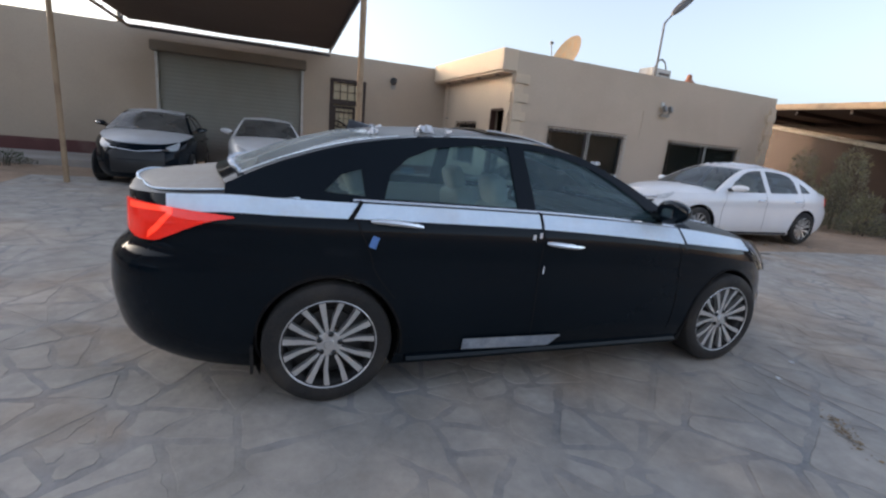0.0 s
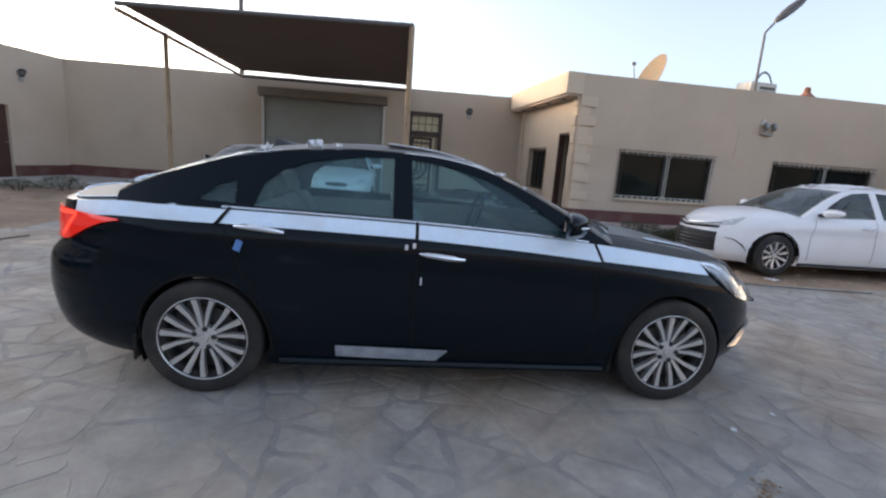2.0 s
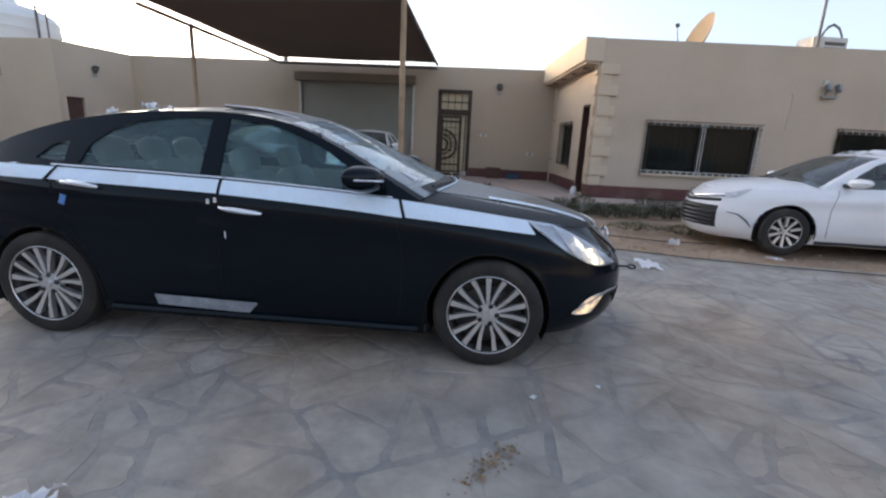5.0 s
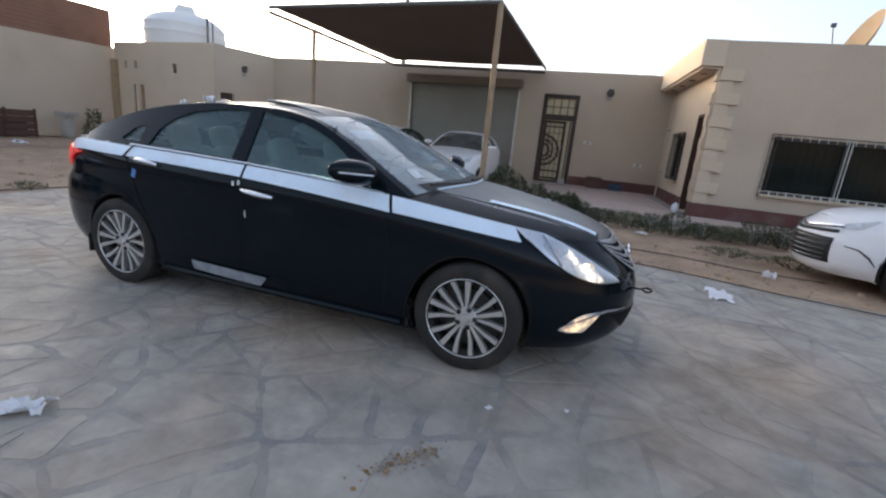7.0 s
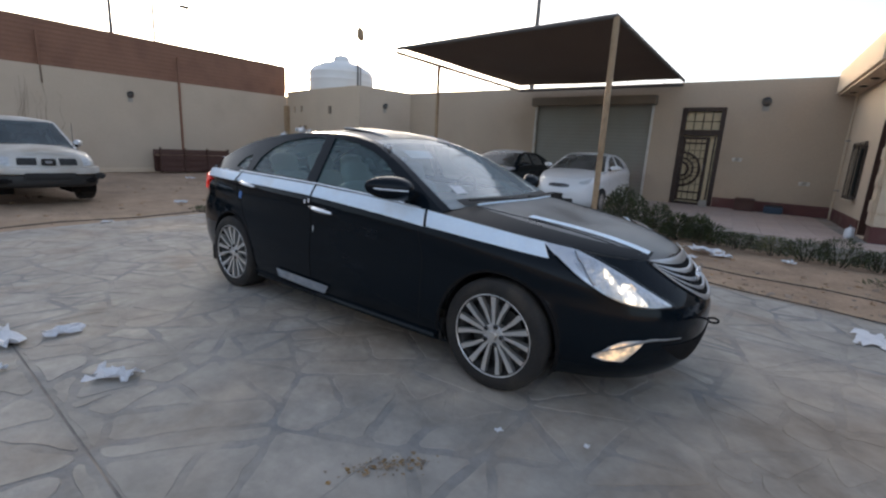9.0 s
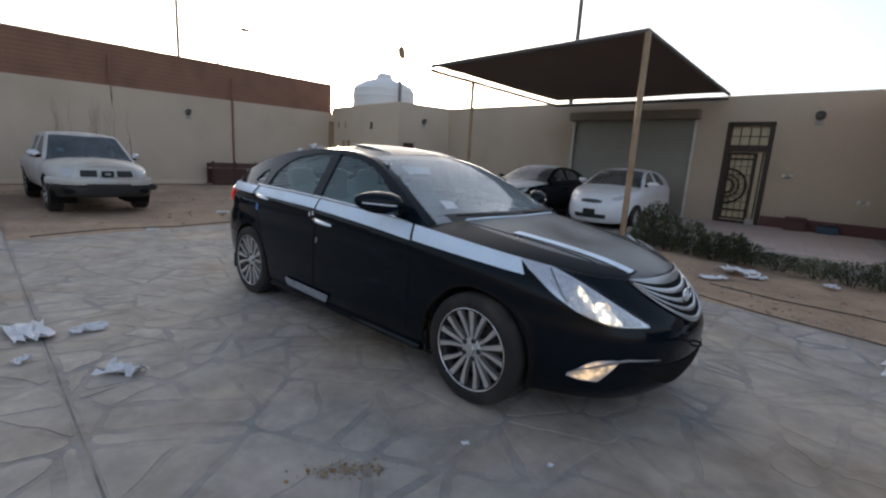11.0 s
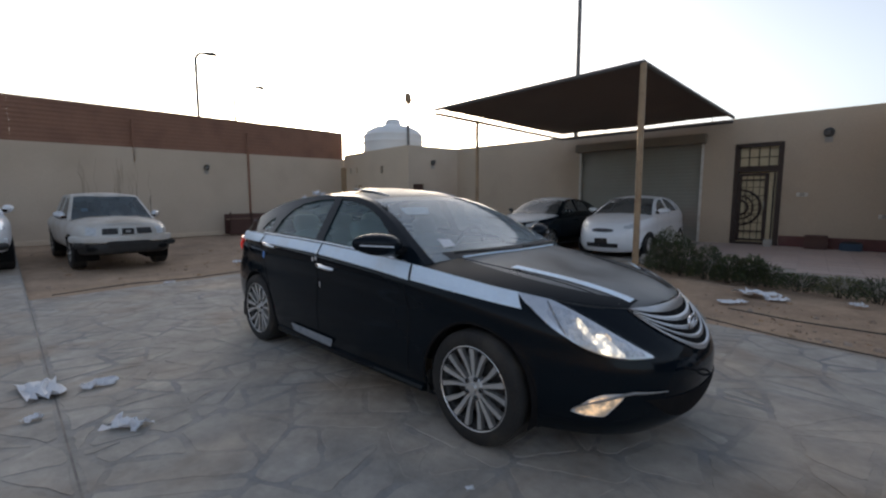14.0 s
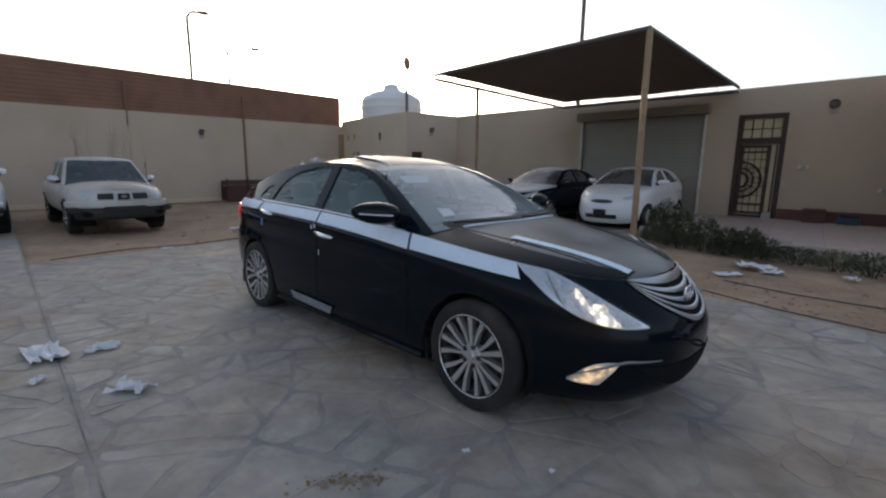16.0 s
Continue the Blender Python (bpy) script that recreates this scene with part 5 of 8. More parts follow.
tc_ = thing("terracotta_finial", pose(12.6, 8.8, 3.17) @ Matrix.Diagonal((1.1, 1.1, 1.28, 1)), "red terracotta stepped roof finial", "finial")
part("cone", lt([(0.0, 0.95), (0.07, 0.92), (0.09, 0.8), (0.2, 0.72), (0.22, 0.6), (0.36, 0.5), (0.38, 0.36), (0.42, 0.0), (0.0, 0.0)], 16, axis="z"), M["terracotta"], tc_)
tk = thing("water_tank", pose(-13.85, 13.4, 2.79) @ Matrix.Scale(1.47, 4), "white ribbed plastic water tank on the roof", "water tank")
bm = lt([(0.0, 1.78), (0.22, 1.76), (0.26, 1.66), (0.30, 1.58), (0.62, 1.50), (0.9, 1.36), (1.02, 1.2), (1.0, 1.08), (1.03, 0.98), (0.99, 0.86), (1.02, 0.72), (0.98, 0.6), (1.0, 0.45), (0.95, 0.3), (0.92, 0.3), (0.0, 0.3)], 40, axis="z")
part("body", bm, M["tank_white"], tk)
part("base", bx(0, 0, 0.15, 1.7, 1.7, 0.30, 0.02), M["concrete"], tk)
part("outlet_pipe", tb([(0.95, -0.35, 1.5), (1.06, -0.4, 1.45), (1.07, -0.4, 0.0)], 0.03, 6), M["pole_grey"], tk)


def pole_lamp(name, x, y, z0, z1, r, arm, head, label):
    ob = thing(name, pose(x, y, z0), label, "street lamp")
    h = z1 - z0
    part("pole", tb([(0, 0, 0), (0, 0, h * 0.97), (arm[0] * 0.3, arm[1] * 0.3, h), (arm[0], arm[1], h + 0.06)], [r, r * 0.7, r * 0.6, r * 0.5], 8), M["pole_grey"], ob)
    bm = bmesh.new()
    bmesh.ops.create_uvsphere(bm, u_segments=14, v_segments=8, radius=1)
    for v in bm.verts:
        v.co = Vector((v.co.x * head, v.co.y * head * 0.45, v.co.z * head * 0.3))
    part("lamp_head", bm, M["pole_grey"], ob, m=Matrix.Translation((arm[0] * 1.15, arm[1] * 1.15, h + 0.06)) @ Matrix.Rotation(math.atan2(arm[1], arm[0]), 4, "Z"))
    return ob


ob = thing("roof_street_lamp", pose(-10.78, 11.3, 2.79), "thin roof lamp with a dark oval head", "street lamp")
part("pole", tb([(0, 0, 0), (0, 0, 2.3), (0.01, 0, 2.62)], 0.025, 8), M["pole_grey"], ob)
bm = bmesh.new()
bmesh.ops.create_uvsphere(bm, u_segments=14, v_segments=8, radius=1)
for v in bm.verts:
    v.co = Vector((v.co.x * 0.16, v.co.y * 0.13, v.co.z * 0.27))
part("lamp_head", bm, M["pole"], ob, m=Matrix.Translation((-0.03, 0, 2.85)) @ Matrix.Rotation(radians(-12), 4, "Y"))
pole_lamp("street_lamp", -37.4, 14.1, 0, 13.4, 0.16, (0.35, 0.95), 0.5, "distant tall grey street lamp with a curved arm")
pole_lamp("street_lamp", -49.5, 23.3, 0, 14.5, 0.16, (0.6, 2.5), 0.6, "distant tall grey street lamp with a long arm")
hp = thing("floodlight_mast", pose(-4.87, 14.85, 0), "tall plain grey steel mast behind the wall", "mast")
part("pole", tb([(0, 0, 0), (0, 0, 9.5)], [0.10, 0.075], 12), M["pole_grey"], hp)
part("base_plate", lt([(0, 0.0), (0.2, 0.0), (0.2, 0.04), (0.0, 0.04)], 16, axis="z"), M["steel"], hp)

# ---- metal fence on the west wall ----
fe = thing("metal_fence", frame_on(*FENCE, 0), "red-brown ribbed metal fence panels on brown posts", "fence", kind="structure")
FL = math.hypot(FENCE[1][0] - FENCE[0][0], FENCE[1][1] - FENCE[0][1])
nb = 6


def fence_z(s):
    return FENCE_Z[0] + (FENCE_Z[1] - FENCE_Z[0]) * s / FL


for k in range(nb):
    s0, s1 = FL * k / nb + 0.002, FL * (k + 1) / nb - 0.002
    bm = bmesh.new()
    rows = []
    for j in range(41):
        y = 0.12 + (0.005 if j % 4 in (0, 3) else 0.0)
        rows.append(tuple(bm.verts.new((s, y, fence_z(s) + 0.004 + 1.355 * j / 40)) for s in (s0, s1)))
    for a, c in zip(rows, rows[1:]):
        bm.faces.new((a[0], a[1], c[1], c[0]))
    rows = [(bm.verts.new(a[0].co + Vector((0, 0.02, 0))), bm.verts.new(a[1].co + Vector((0, 0.02, 0)))) for a in rows]
    for a, c in zip(rows, rows[1:]):
        bm.faces.new((a[1], a[0], c[0], c[1]))
    part("panel", bm, M["fence"], fe, smooth=None)
for k in range(1, nb):
    long_post = k % 2 == 1
    part("post", bx(FL * k / nb - 1.0, 0.03 if not long_post else -0.03, 3.45 if not long_post else 2.1, 0.07, 0.06, 1.5 if not long_post else 4.2, 0.006), M["fence"], fe, "brown square steel post")
kb = part("kerb", bx(FL / 2, -0.06, 0.06, FL - 0.6, 0.12, 0.16, 0.02), M["plaster_light"], None)
kb.matrix_basis = frame_on(*FENCE, 0)
tagged(kb, "low pale plastered plinth along the boundary wall", "plinth", kind="structure")
part("corner_column", bx(FL - 0.14, -0.14, 1.5, 0.26, 0.26, 3.0, 0.02), M["pole"], fe, "weathered brown column in the corner")

# ---- shade canopy ----
CN = [Vector(p) for p in ((0.25, 5.66, 3.86), (-4.85, 6.00, 3.70), (-4.25, 12.24, 3.68), (0.88, 12.02, 3.72))]
cn = thing("shade_canopy", Matrix(), "dark brown fabric shade canopy on tan steel posts", "canopy")
bm = bmesh.new()
k = 20


def canopy_point(u, v, dz=0.0):
    p = (CN[0] * (1 - u) + CN[1] * u) * (1 - v) + (CN[3] * (1 - u) + CN[2] * u) * v
    p.z += -0.10 * math.sin(math.pi * u) * math.sin(math.pi * v) * 1.3 + 0.02 * math.sin(9 * u) * math.sin(7 * v) + dz
    return p


for dz, flip in ((0.0, False), (0.012, True)):
    g = [[bm.verts.new(canopy_point(i / k, j / k, dz)) for j in range(k + 1)] for i in range(k + 1)]
    for i in range(k):
        for j in range(k):
            q = (g[i][j], g[i + 1][j], g[i + 1][j + 1], g[i][j + 1])
            bm.faces.new(q if not flip else q[::-1])
part("fabric", bm, M["fabric"], cn)
for a, c, dz0, dz1 in ((0, 1, -0.03, -0.03), (1, 2, -0.12, -0.16), (2, 3, -0.16, -0.16), (3, 0, -0.05, -0.03)):
    part("edge_pipe", tb([CN[a] + Vector((0, 0, dz0)), CN[c] + Vector((0, 0, dz1))], 0.040, 8), M["pole" if a == 1 else "pole_grey"], cn)
for t in np.linspace(0.1, 0.9, 5):
    for a, c, d in ((1, 2, 0.14), (2, 3, 0.16)):
        p = CN[a].lerp(CN[c], float(t))
        part("tie", tb([p + Vector((0, 0, -d)), p], 0.010, 5), M["pole_grey"], cn)
for i in range(24):
    u = i / 23
    part("lacing_hook", tb([canopy_point(u, 0, -0.01), canopy_point(u, 0, 0.03)], 0.008, 4), M["pole_grey"], cn)
part("post", tb([(0.26, 5.70, -0.05), (0.25, 5.68, 3.82)], 0.055, 14), M["pole"], cn, "tan painted round steel post")
part("post", tb([(-4.68, 7.65, -0.05), (-4.67, 7.60, 3.60)], 0.045, 14), M["pole"], cn, "tan painted round steel post")
part("beam", tb([(-4.67, 7.60, 3.56), (-4.70, 7.50, 3.58)], 0.03, 8), M["pole_grey"], cn)

# ---- second carport beyond the house ----
cc = thing("far_carport", Matrix(), "dark brown carport roof with a tan edge beyond the house", "carport")
part("roof_sheet", prism(bmesh.new(), [(16.0, 9.2), (16.0, -1.5), (20.6, -1.5), (20.6, 11.6)], 3.52, 3.60), M["fabric"], cc, smooth=None)
part("fascia", bx(15.96, 3.85, 3.63, 0.07, 10.7, 0.20, 0.01), M["pole"], cc, "tan painted steel edge")
for y in np.linspace(-1.0, 8.6, 7):
    part("rafter", bx(18.3, float(y), 3.44, 4.5, 0.08, 0.14, 0.006), M["iron"], cc)
part("edge_beam", tb([(20.0, 10.2, 3.34), (20.0, 5.85, 2.60), (20.0, 1.0, 1.78)], 0.11, 6), M["white_metal"], cc, "sloping white steel beam")
for x, y in ((16.15, 0.2), (16.15, 8.9), (20.2, 0.2), (20.2, 10.6)):
    part("post", tb([(x, y, 0), (x, y, 3.54)], 0.05, 10), M["pole"], cc)
# near-black iron colour puts the carport's deep shade into the wall
wall("wall_far", (20.35, 11.5), (20.35, -2.0), 3.5, 3.5, 0.25, M["iron"], label="brown wall behind the far carport, darkened for its deep shade")

# ---- the black saloon ----
HERO_AT = pose(0, 0, 0, 0, 0, -5.0)
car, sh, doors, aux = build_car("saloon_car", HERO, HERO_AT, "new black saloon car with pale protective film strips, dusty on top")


def film(x0, x1, z_top, z_bot, name="film_strip", mat="film_white", side=1, nu=20, off=0.005, label="pale blue-white protective film strip"):
    u0, u1 = sh.u_x(x0, 0.9), sh.u_x(x1, 0.9)
    return part(name, sh.patch(u0, u1, z_top, z_bot, off, nu, 3, side), M[mat], car, label, smooth=None)


def belt_strip(x0, x1, side, w0, w1, skew=0.0):
    def zc(k, d):
        x = x0 + (x1 - x0) * k
        return sh.zt(x) - d
    ks = np.linspace(0, 1, 7)
    return film(x0, x1, [(float(k), zc(k, 0.006)) for k in ks], [(float(k), zc(k, w0 + (w1 - w0) * k)) for k in ks], side=side)


for side in (1, -1):
    belt_strip(-2.14, -1.30, side, 0.085, 0.080)
    belt_strip(-1.30, -0.235, side, 0.078, 0.082)
    # slanted cut through the film at the rear door's edge
    bm = bmesh.new()
    prev = None
    for k in np.linspace(0, 1, 8):
        row = []
        for x in (-1.265 - 0.068 * k, -1.245 - 0.060 * k):
            row.append(bm.verts.new(sh.point(sh.u_x(x, 0.9), sh.f_z(x, sh.zt(x) - 0.002 - 0.086 * k), side, 0.009)))
        if prev:
            bm.faces.new((prev[0], prev[1], row[1], row[0]))
        prev = row
    part("film_cut", bm, M["liner"], car, smooth=None)
    belt_strip(-0.215, 0.865, side, 0.084, 0.098)
    belt_strip(0.885, 1.65, side, 0.094, 0.086)
    for key, x, z0 in (("front_door", 0.875, 0.30), ("front_door", -0.222, 0.27)):
        seam(sh, car, doors, key, x, side, z0)
    # the curved rear edge of the rear door
    bm = bmesh.new()
    prev = None
    for k in np.linspace(0, 1, 16):
        z = 1.085 - 0.50 * k
        x = -1.30 + 0.27 * k ** 1.6
        u, f = sh.u_x(x, 0.85), sh.f_z(x, z)
        row = (bm.verts.new(sh.point(u - 0.0007, f, side, 0.0025)), bm.verts.new(sh.point(u + 0.0007, f, side, 0.0025)))
        if prev:
            bm.faces.new((prev[0], prev[1], row[1], row[0]))
        prev = row
    part("door_gap", bm, M["liner"], car, smooth=None)
    door_handle(sh, car, doors, "rear_door", -1.215, -0.95, (0.985, 0.965), side)
    door_handle(sh, car, doors, "front_door", -0.205, 0.05, (0.895, 0.872), side)
    # bright strip under the windows
    pts = [(x, -side * (aux["ywin"](x, sh.zt(x)) + 0.004), sh.zt(x) + 0.010) for x in np.linspace(-1.30, 0.80, 30)]
    part("chrome_belt_strip", tb(pts, 0.007, 6), M["chrome"], car, "thin chrome strip under the windows")
    # side skirt and its film
    pts = [sh.point(sh.u_x(x, 0.05), 0.05, side, 0.006) for x in np.linspace(-0.98, 0.98, 20)]
    part("side_skirt", tb(pts, 0.026, 8), M["black_clean"], car)
    film(-0.64, -0.01, [(0, 0.335), (1, 0.322)], [(0, 0.262), (0.9, 0.246), (1, 0.312)], "film_strip", "film_grey", side, 10, 0.016, "silvery crumpled film on the sill")
    # mud flaps
    for a in HERO["axles"]:
        part("mud_flap", bx(a - 0.375, -side * 0.80, 0.265, 0.015, 0.16, 0.15, 0.006), M["rubber"], car)

for key, x, z in (("front_door", -0.29, 0.925), ("front_door", -0.245, 0.935)):
    p = sh.point(sh.u_x(x), sh.f_z(x, z), 1, 0.002)
    part("tape_scrap", bx(p.x, p.y, p.z, 0.018, 0.004, 0.03, 0.001), M["film_paper"], car, "torn scrap of white tape")
p = sh.point(sh.u_x(-0.19), sh.f_z(-0.19, 0.73), 1, 0.002)
part("tape_scrap", bx(p.x, p.y, p.z, 0.008, 0.004, 0.045, 0.001), M["film_paper"], car)
p = sh.point(sh.u_x(-1.24), sh.f_z(-1.24, 0.885), 1, 0.002)
part("blue_sticker", bx(p.x, p.y, p.z, 0.038, 0.005, 0.062, 0.002, Matrix.Rotation(radians(20), 3, "Y")), M["blue_tape"], car, "small blue sticker")

# lamps at the tail
for side in (1, -1):
    u0, u1 = sh.u_x(-1.84, 0.8), sh.u_y(0.50, 0.8, rear=True)
    tl = part("tail_lamp", sh.patch(u0, u1, [(0, 0.972), (0.3, 0.982), (0.55, 0.992), (1, 1.0)], [(0, 0.966), (0.15, 0.948), (0.35, 0.905), (0.5, 0.862), (0.62, 0.832), (0.75, 0.828), (1, 0.86)], 0.012, 36, 6, side, 0.008), M["tail_red"], car, "red wraparound tail lamp")
    ue = u0 + (u1 - u0) * 0.66
    part("light_band", sh.patch(u0 + (u1 - u0) * 0.47, u1 - 0.01, [(0, 0.988), (1, 0.990)], [(0, 0.968), (1, 0.962)], 0.022, 20, 3, side), M["tail_bright"], tl, "brighter red light band")
    part("light_band", sh.patch(u0 + (u1 - u0) * 0.46, u0 + (u1 - u0) * 0.68, [(0, 0.986), (0.5, 0.930), (1, 0.872)], [(0, 0.962), (0.5, 0.895), (1, 0.838)], 0.022, 16, 3, side), M["tail_bright"], tl, "brighter red light band")

def crumple(bm, cx, cy, cz, w, d, h, seed, n=7):
    """A scrap of crumpled sheet lying round a place."""
    rnd = random.Random(seed)
    g = [[bm.verts.new((cx + (i / n - 0.5) * w + rnd.uniform(-1, 1) * w * 0.09, cy + (j / n - 0.5) * d + rnd.uniform(-1, 1) * d * 0.09, cz + 0.006 + rnd.random() ** 2 * h)) for j in range(n + 1)] for i in range(n + 1)]
    for i in range(n):
        for j in range(n):
            if (i in (0, n - 1) or j in (0, n - 1)) and rnd.random() < 0.38:
                continue
            bm.faces.new((g[i][j], g[i + 1][j], g[i + 1][j + 1], g[i][j + 1]))
    return bm


# boot lid film and its pale edges
rows = []
for x in np.linspace(-2.385, -1.79, 20):
    ye, ze = sh.half_width(max(x, -2.36), 1.0), sh.zt(x)
    zc = max(aux["boot"](x), ze)
    corner = 0.955 - 0.22 * max(0.0, (-2.20 - x) / 0.185) ** 2.6
    rows.append([Vector((x + 0.05 * abs(k) ** 3 * max(0.0, (-2.1 - x) / 0.28), k * corner * ye, ze + (zc - ze) * (1 - abs(k * corner) ** 3.0) + 0.006)) for k in np.linspace(-1, 1, 21)])


def sheet(rows, cols, name, mat, label):
    bm = bmesh.new()
    vv = [[bm.verts.new(p) for p in r[cols[0]:cols[1]]] for r in rows]
    for a, b_ in zip(vv, vv[1:]):
        for i in range(len(a) - 1):
            bm.faces.new((a[i], a[i + 1], b_[i + 1], b_[i]))
    bmesh.ops.recalc_face_normals(bm, faces=bm.faces[:])
    if sum(f.normal.z for f in bm.faces) < 0:
        bmesh.ops.reverse_faces(bm, faces=bm.faces[:])
    return part(name, bm, M[mat], car, label, smooth=60)


M["film_dusty"] = material("film_dusty", (0.34, 0.33, 0.31), (0.28, 0.27, 0.25), 0.6, bump=0.3, bump_scale=20, scale=4, fine=30, dust=DUST, dust_amount=0.4)
sheet(rows, (0, 21), "boot_film", "film_dusty", "dusty grey protective film over the boot lid")
rim = [r[0] for r in rows[::-1]] + rows[0][1:-1] + [r[-1] for r in rows]
part("film_edge", tb([p + Vector((0, 0, 0.004)) for p in rim], [0.004 + 0.004 * math.exp(-((i - len(rim) / 2) / 14.0) ** 2) for i in range(len(rim))], 8), M["film_white"], car, "pale rounded film edge round the boot lid")
base_row = min(zip(aux["xs"], aux["top"]), key=lambda r: abs(r[0] + 1.81))[1]
part("film_edge", tb([p + Vector((-0.008, 0, 0.008)) for p in base_row[2:15]], 0.006, 8), M["film_white"], car, "pale film edge along the rear window's foot")
u_ = sh.u_x(-1.55, 1.0)
p = sh.point(u_, 0.995, 1, 0.004)
part("film_scrap", crumple(bmesh.new(), p.x, p.y + 0.01, p.z - 0.006, 0.20, 0.02, 0.008, 410, 4), M["film_white"], car, "loose corner of the film strip", smooth=None)
for i in range(2, 15):
    for h_ in (0.0, 0.5):
        p = base_row[i].lerp(base_row[min(i + 1, 14)], h_)
        part("film_frill", crumple(bmesh.new(), p.x - 0.01, p.y, p.z - 0.002, 0.035, 0.06, 0.014, 300 + 2 * i + int(2 * h_), 3), M["film_paper"], car, "ragged white film edge", smooth=None)

# film along the rear pillar, hood strips
for s0, s1 in ((1, 2), (14, 15)):
    bm = bmesh.new()
    tp = [r for x, r in zip(aux["xs"], aux["top"]) if -1.83 < x < -0.98]
    vv = [[bm.verts.new(p + Vector((0, 0, 0.006))) for p in (r[s0].lerp(r[s1], 0.3), r[s0].lerp(r[s1], 0.8))] for r in tp]
    for a, b_ in zip(vv, vv[1:]):
        for i in range(len(a) - 1):
            bm.faces.new((a[i], a[i + 1], b_[i + 1], b_[i]))
    bmesh.ops.recalc_face_normals(bm, faces=bm.faces[:])
    part("film_strip", bm, M["film_white"], car, "pale film strip along the rear pillar", smooth=60)


def hood_point(x, y, dz=0.0):
    ye, ze = sh.half_width(x, 1.0), sh.zt(x)
    zc = max(aux["hood"](x), ze)
    return Vector((x, y, ze + (zc - ze) * (1 - min(abs(y) / ye, 1) ** 2.6) + dz))


for sg, width, mat, name, label in ((-1, 0.032, "film_white", "film_strip", "pale film strip along the hood"), (1, 0.014, "liner", "hood_groove", "dark groove along the hood")):
    bm = bmesh.new()
    prev = None
    for k in np.linspace(0, 1, 16):
        x = 1.37 + 0.675 * k
        y = sg * (0.462 - 0.17 * k)
        row = (bm.verts.new(hood_point(x, y - width, 0.005)), bm.verts.new(hood_point(x, y + width, 0.005)))
        if prev:
            bm.faces.new((prev[0], row[0], row[1], prev[1]))
        prev = row
    part(name, bm, M[mat], car, label, smooth=60)
    # hood creases
    part("hood_crease", tb([hood_point(x, sg * (0.60 - 0.20 * (x - 0.95)), -0.004) for x in np.linspace(0.98, 2.02, 14)], 0.008, 6), M["black_paint"], car)
for sg in (-1, 1):
    # clean black top of the wing beside the dusty hood, sky sheen toned down
    rows, bm = [], bmesh.new()
    for x in np.linspace(0.90, 2.06, 22):
        ye = sh.half_width(x, 1.0)
        y0 = ye - 0.25 + 0.10 * (x - 0.93)
        rows.append([bm.verts.new(hood_point(x, sg * (y0 + (ye * 0.998 - y0) * f), 0.004)) for f in np.linspace(0, 1, 7)])
    for a, b_ in zip(rows, rows[1:]):
        for i in range(6):
            bm.faces.new((a[i], a[i + 1], b_[i + 1], b_[i]) if sg < 0 else (a[i], b_[i], b_[i + 1], a[i + 1]))
    bmesh.ops.recalc_face_normals(bm, faces=bm.faces[:])
    if sum(f.normal.z for f in bm.faces) < 0:
        bmesh.ops.reverse_faces(bm, faces=bm.faces[:])
    part("wing_top", bm, M["wing_dulled"], car, "clean black top of the wing, sky sheen toned down", smooth=60)
# pale sealing film along the foot of the windscreen
pts = []
for k in np.linspace(-0.80, 0.80, 25):
    x = 0.985 + 0.15 * (1 - k * k)
    pts.append(hood_point(x, k * 0.70, 0.004))
part("film_strip", tb(pts, 0.008, 6), M["film_white"], car, "thin pale film along the foot of the windscreen")
# shut line of the hood
for side in (1, -1):
    pts = [sh.point(sh.u_x(x, 1.0), 0.995, side, 0.001) for x in np.linspace(0.96, 1.98, 16)]
    part("hood_gap", tb(pts, 0.003, 5), M["trim_dark"], car)

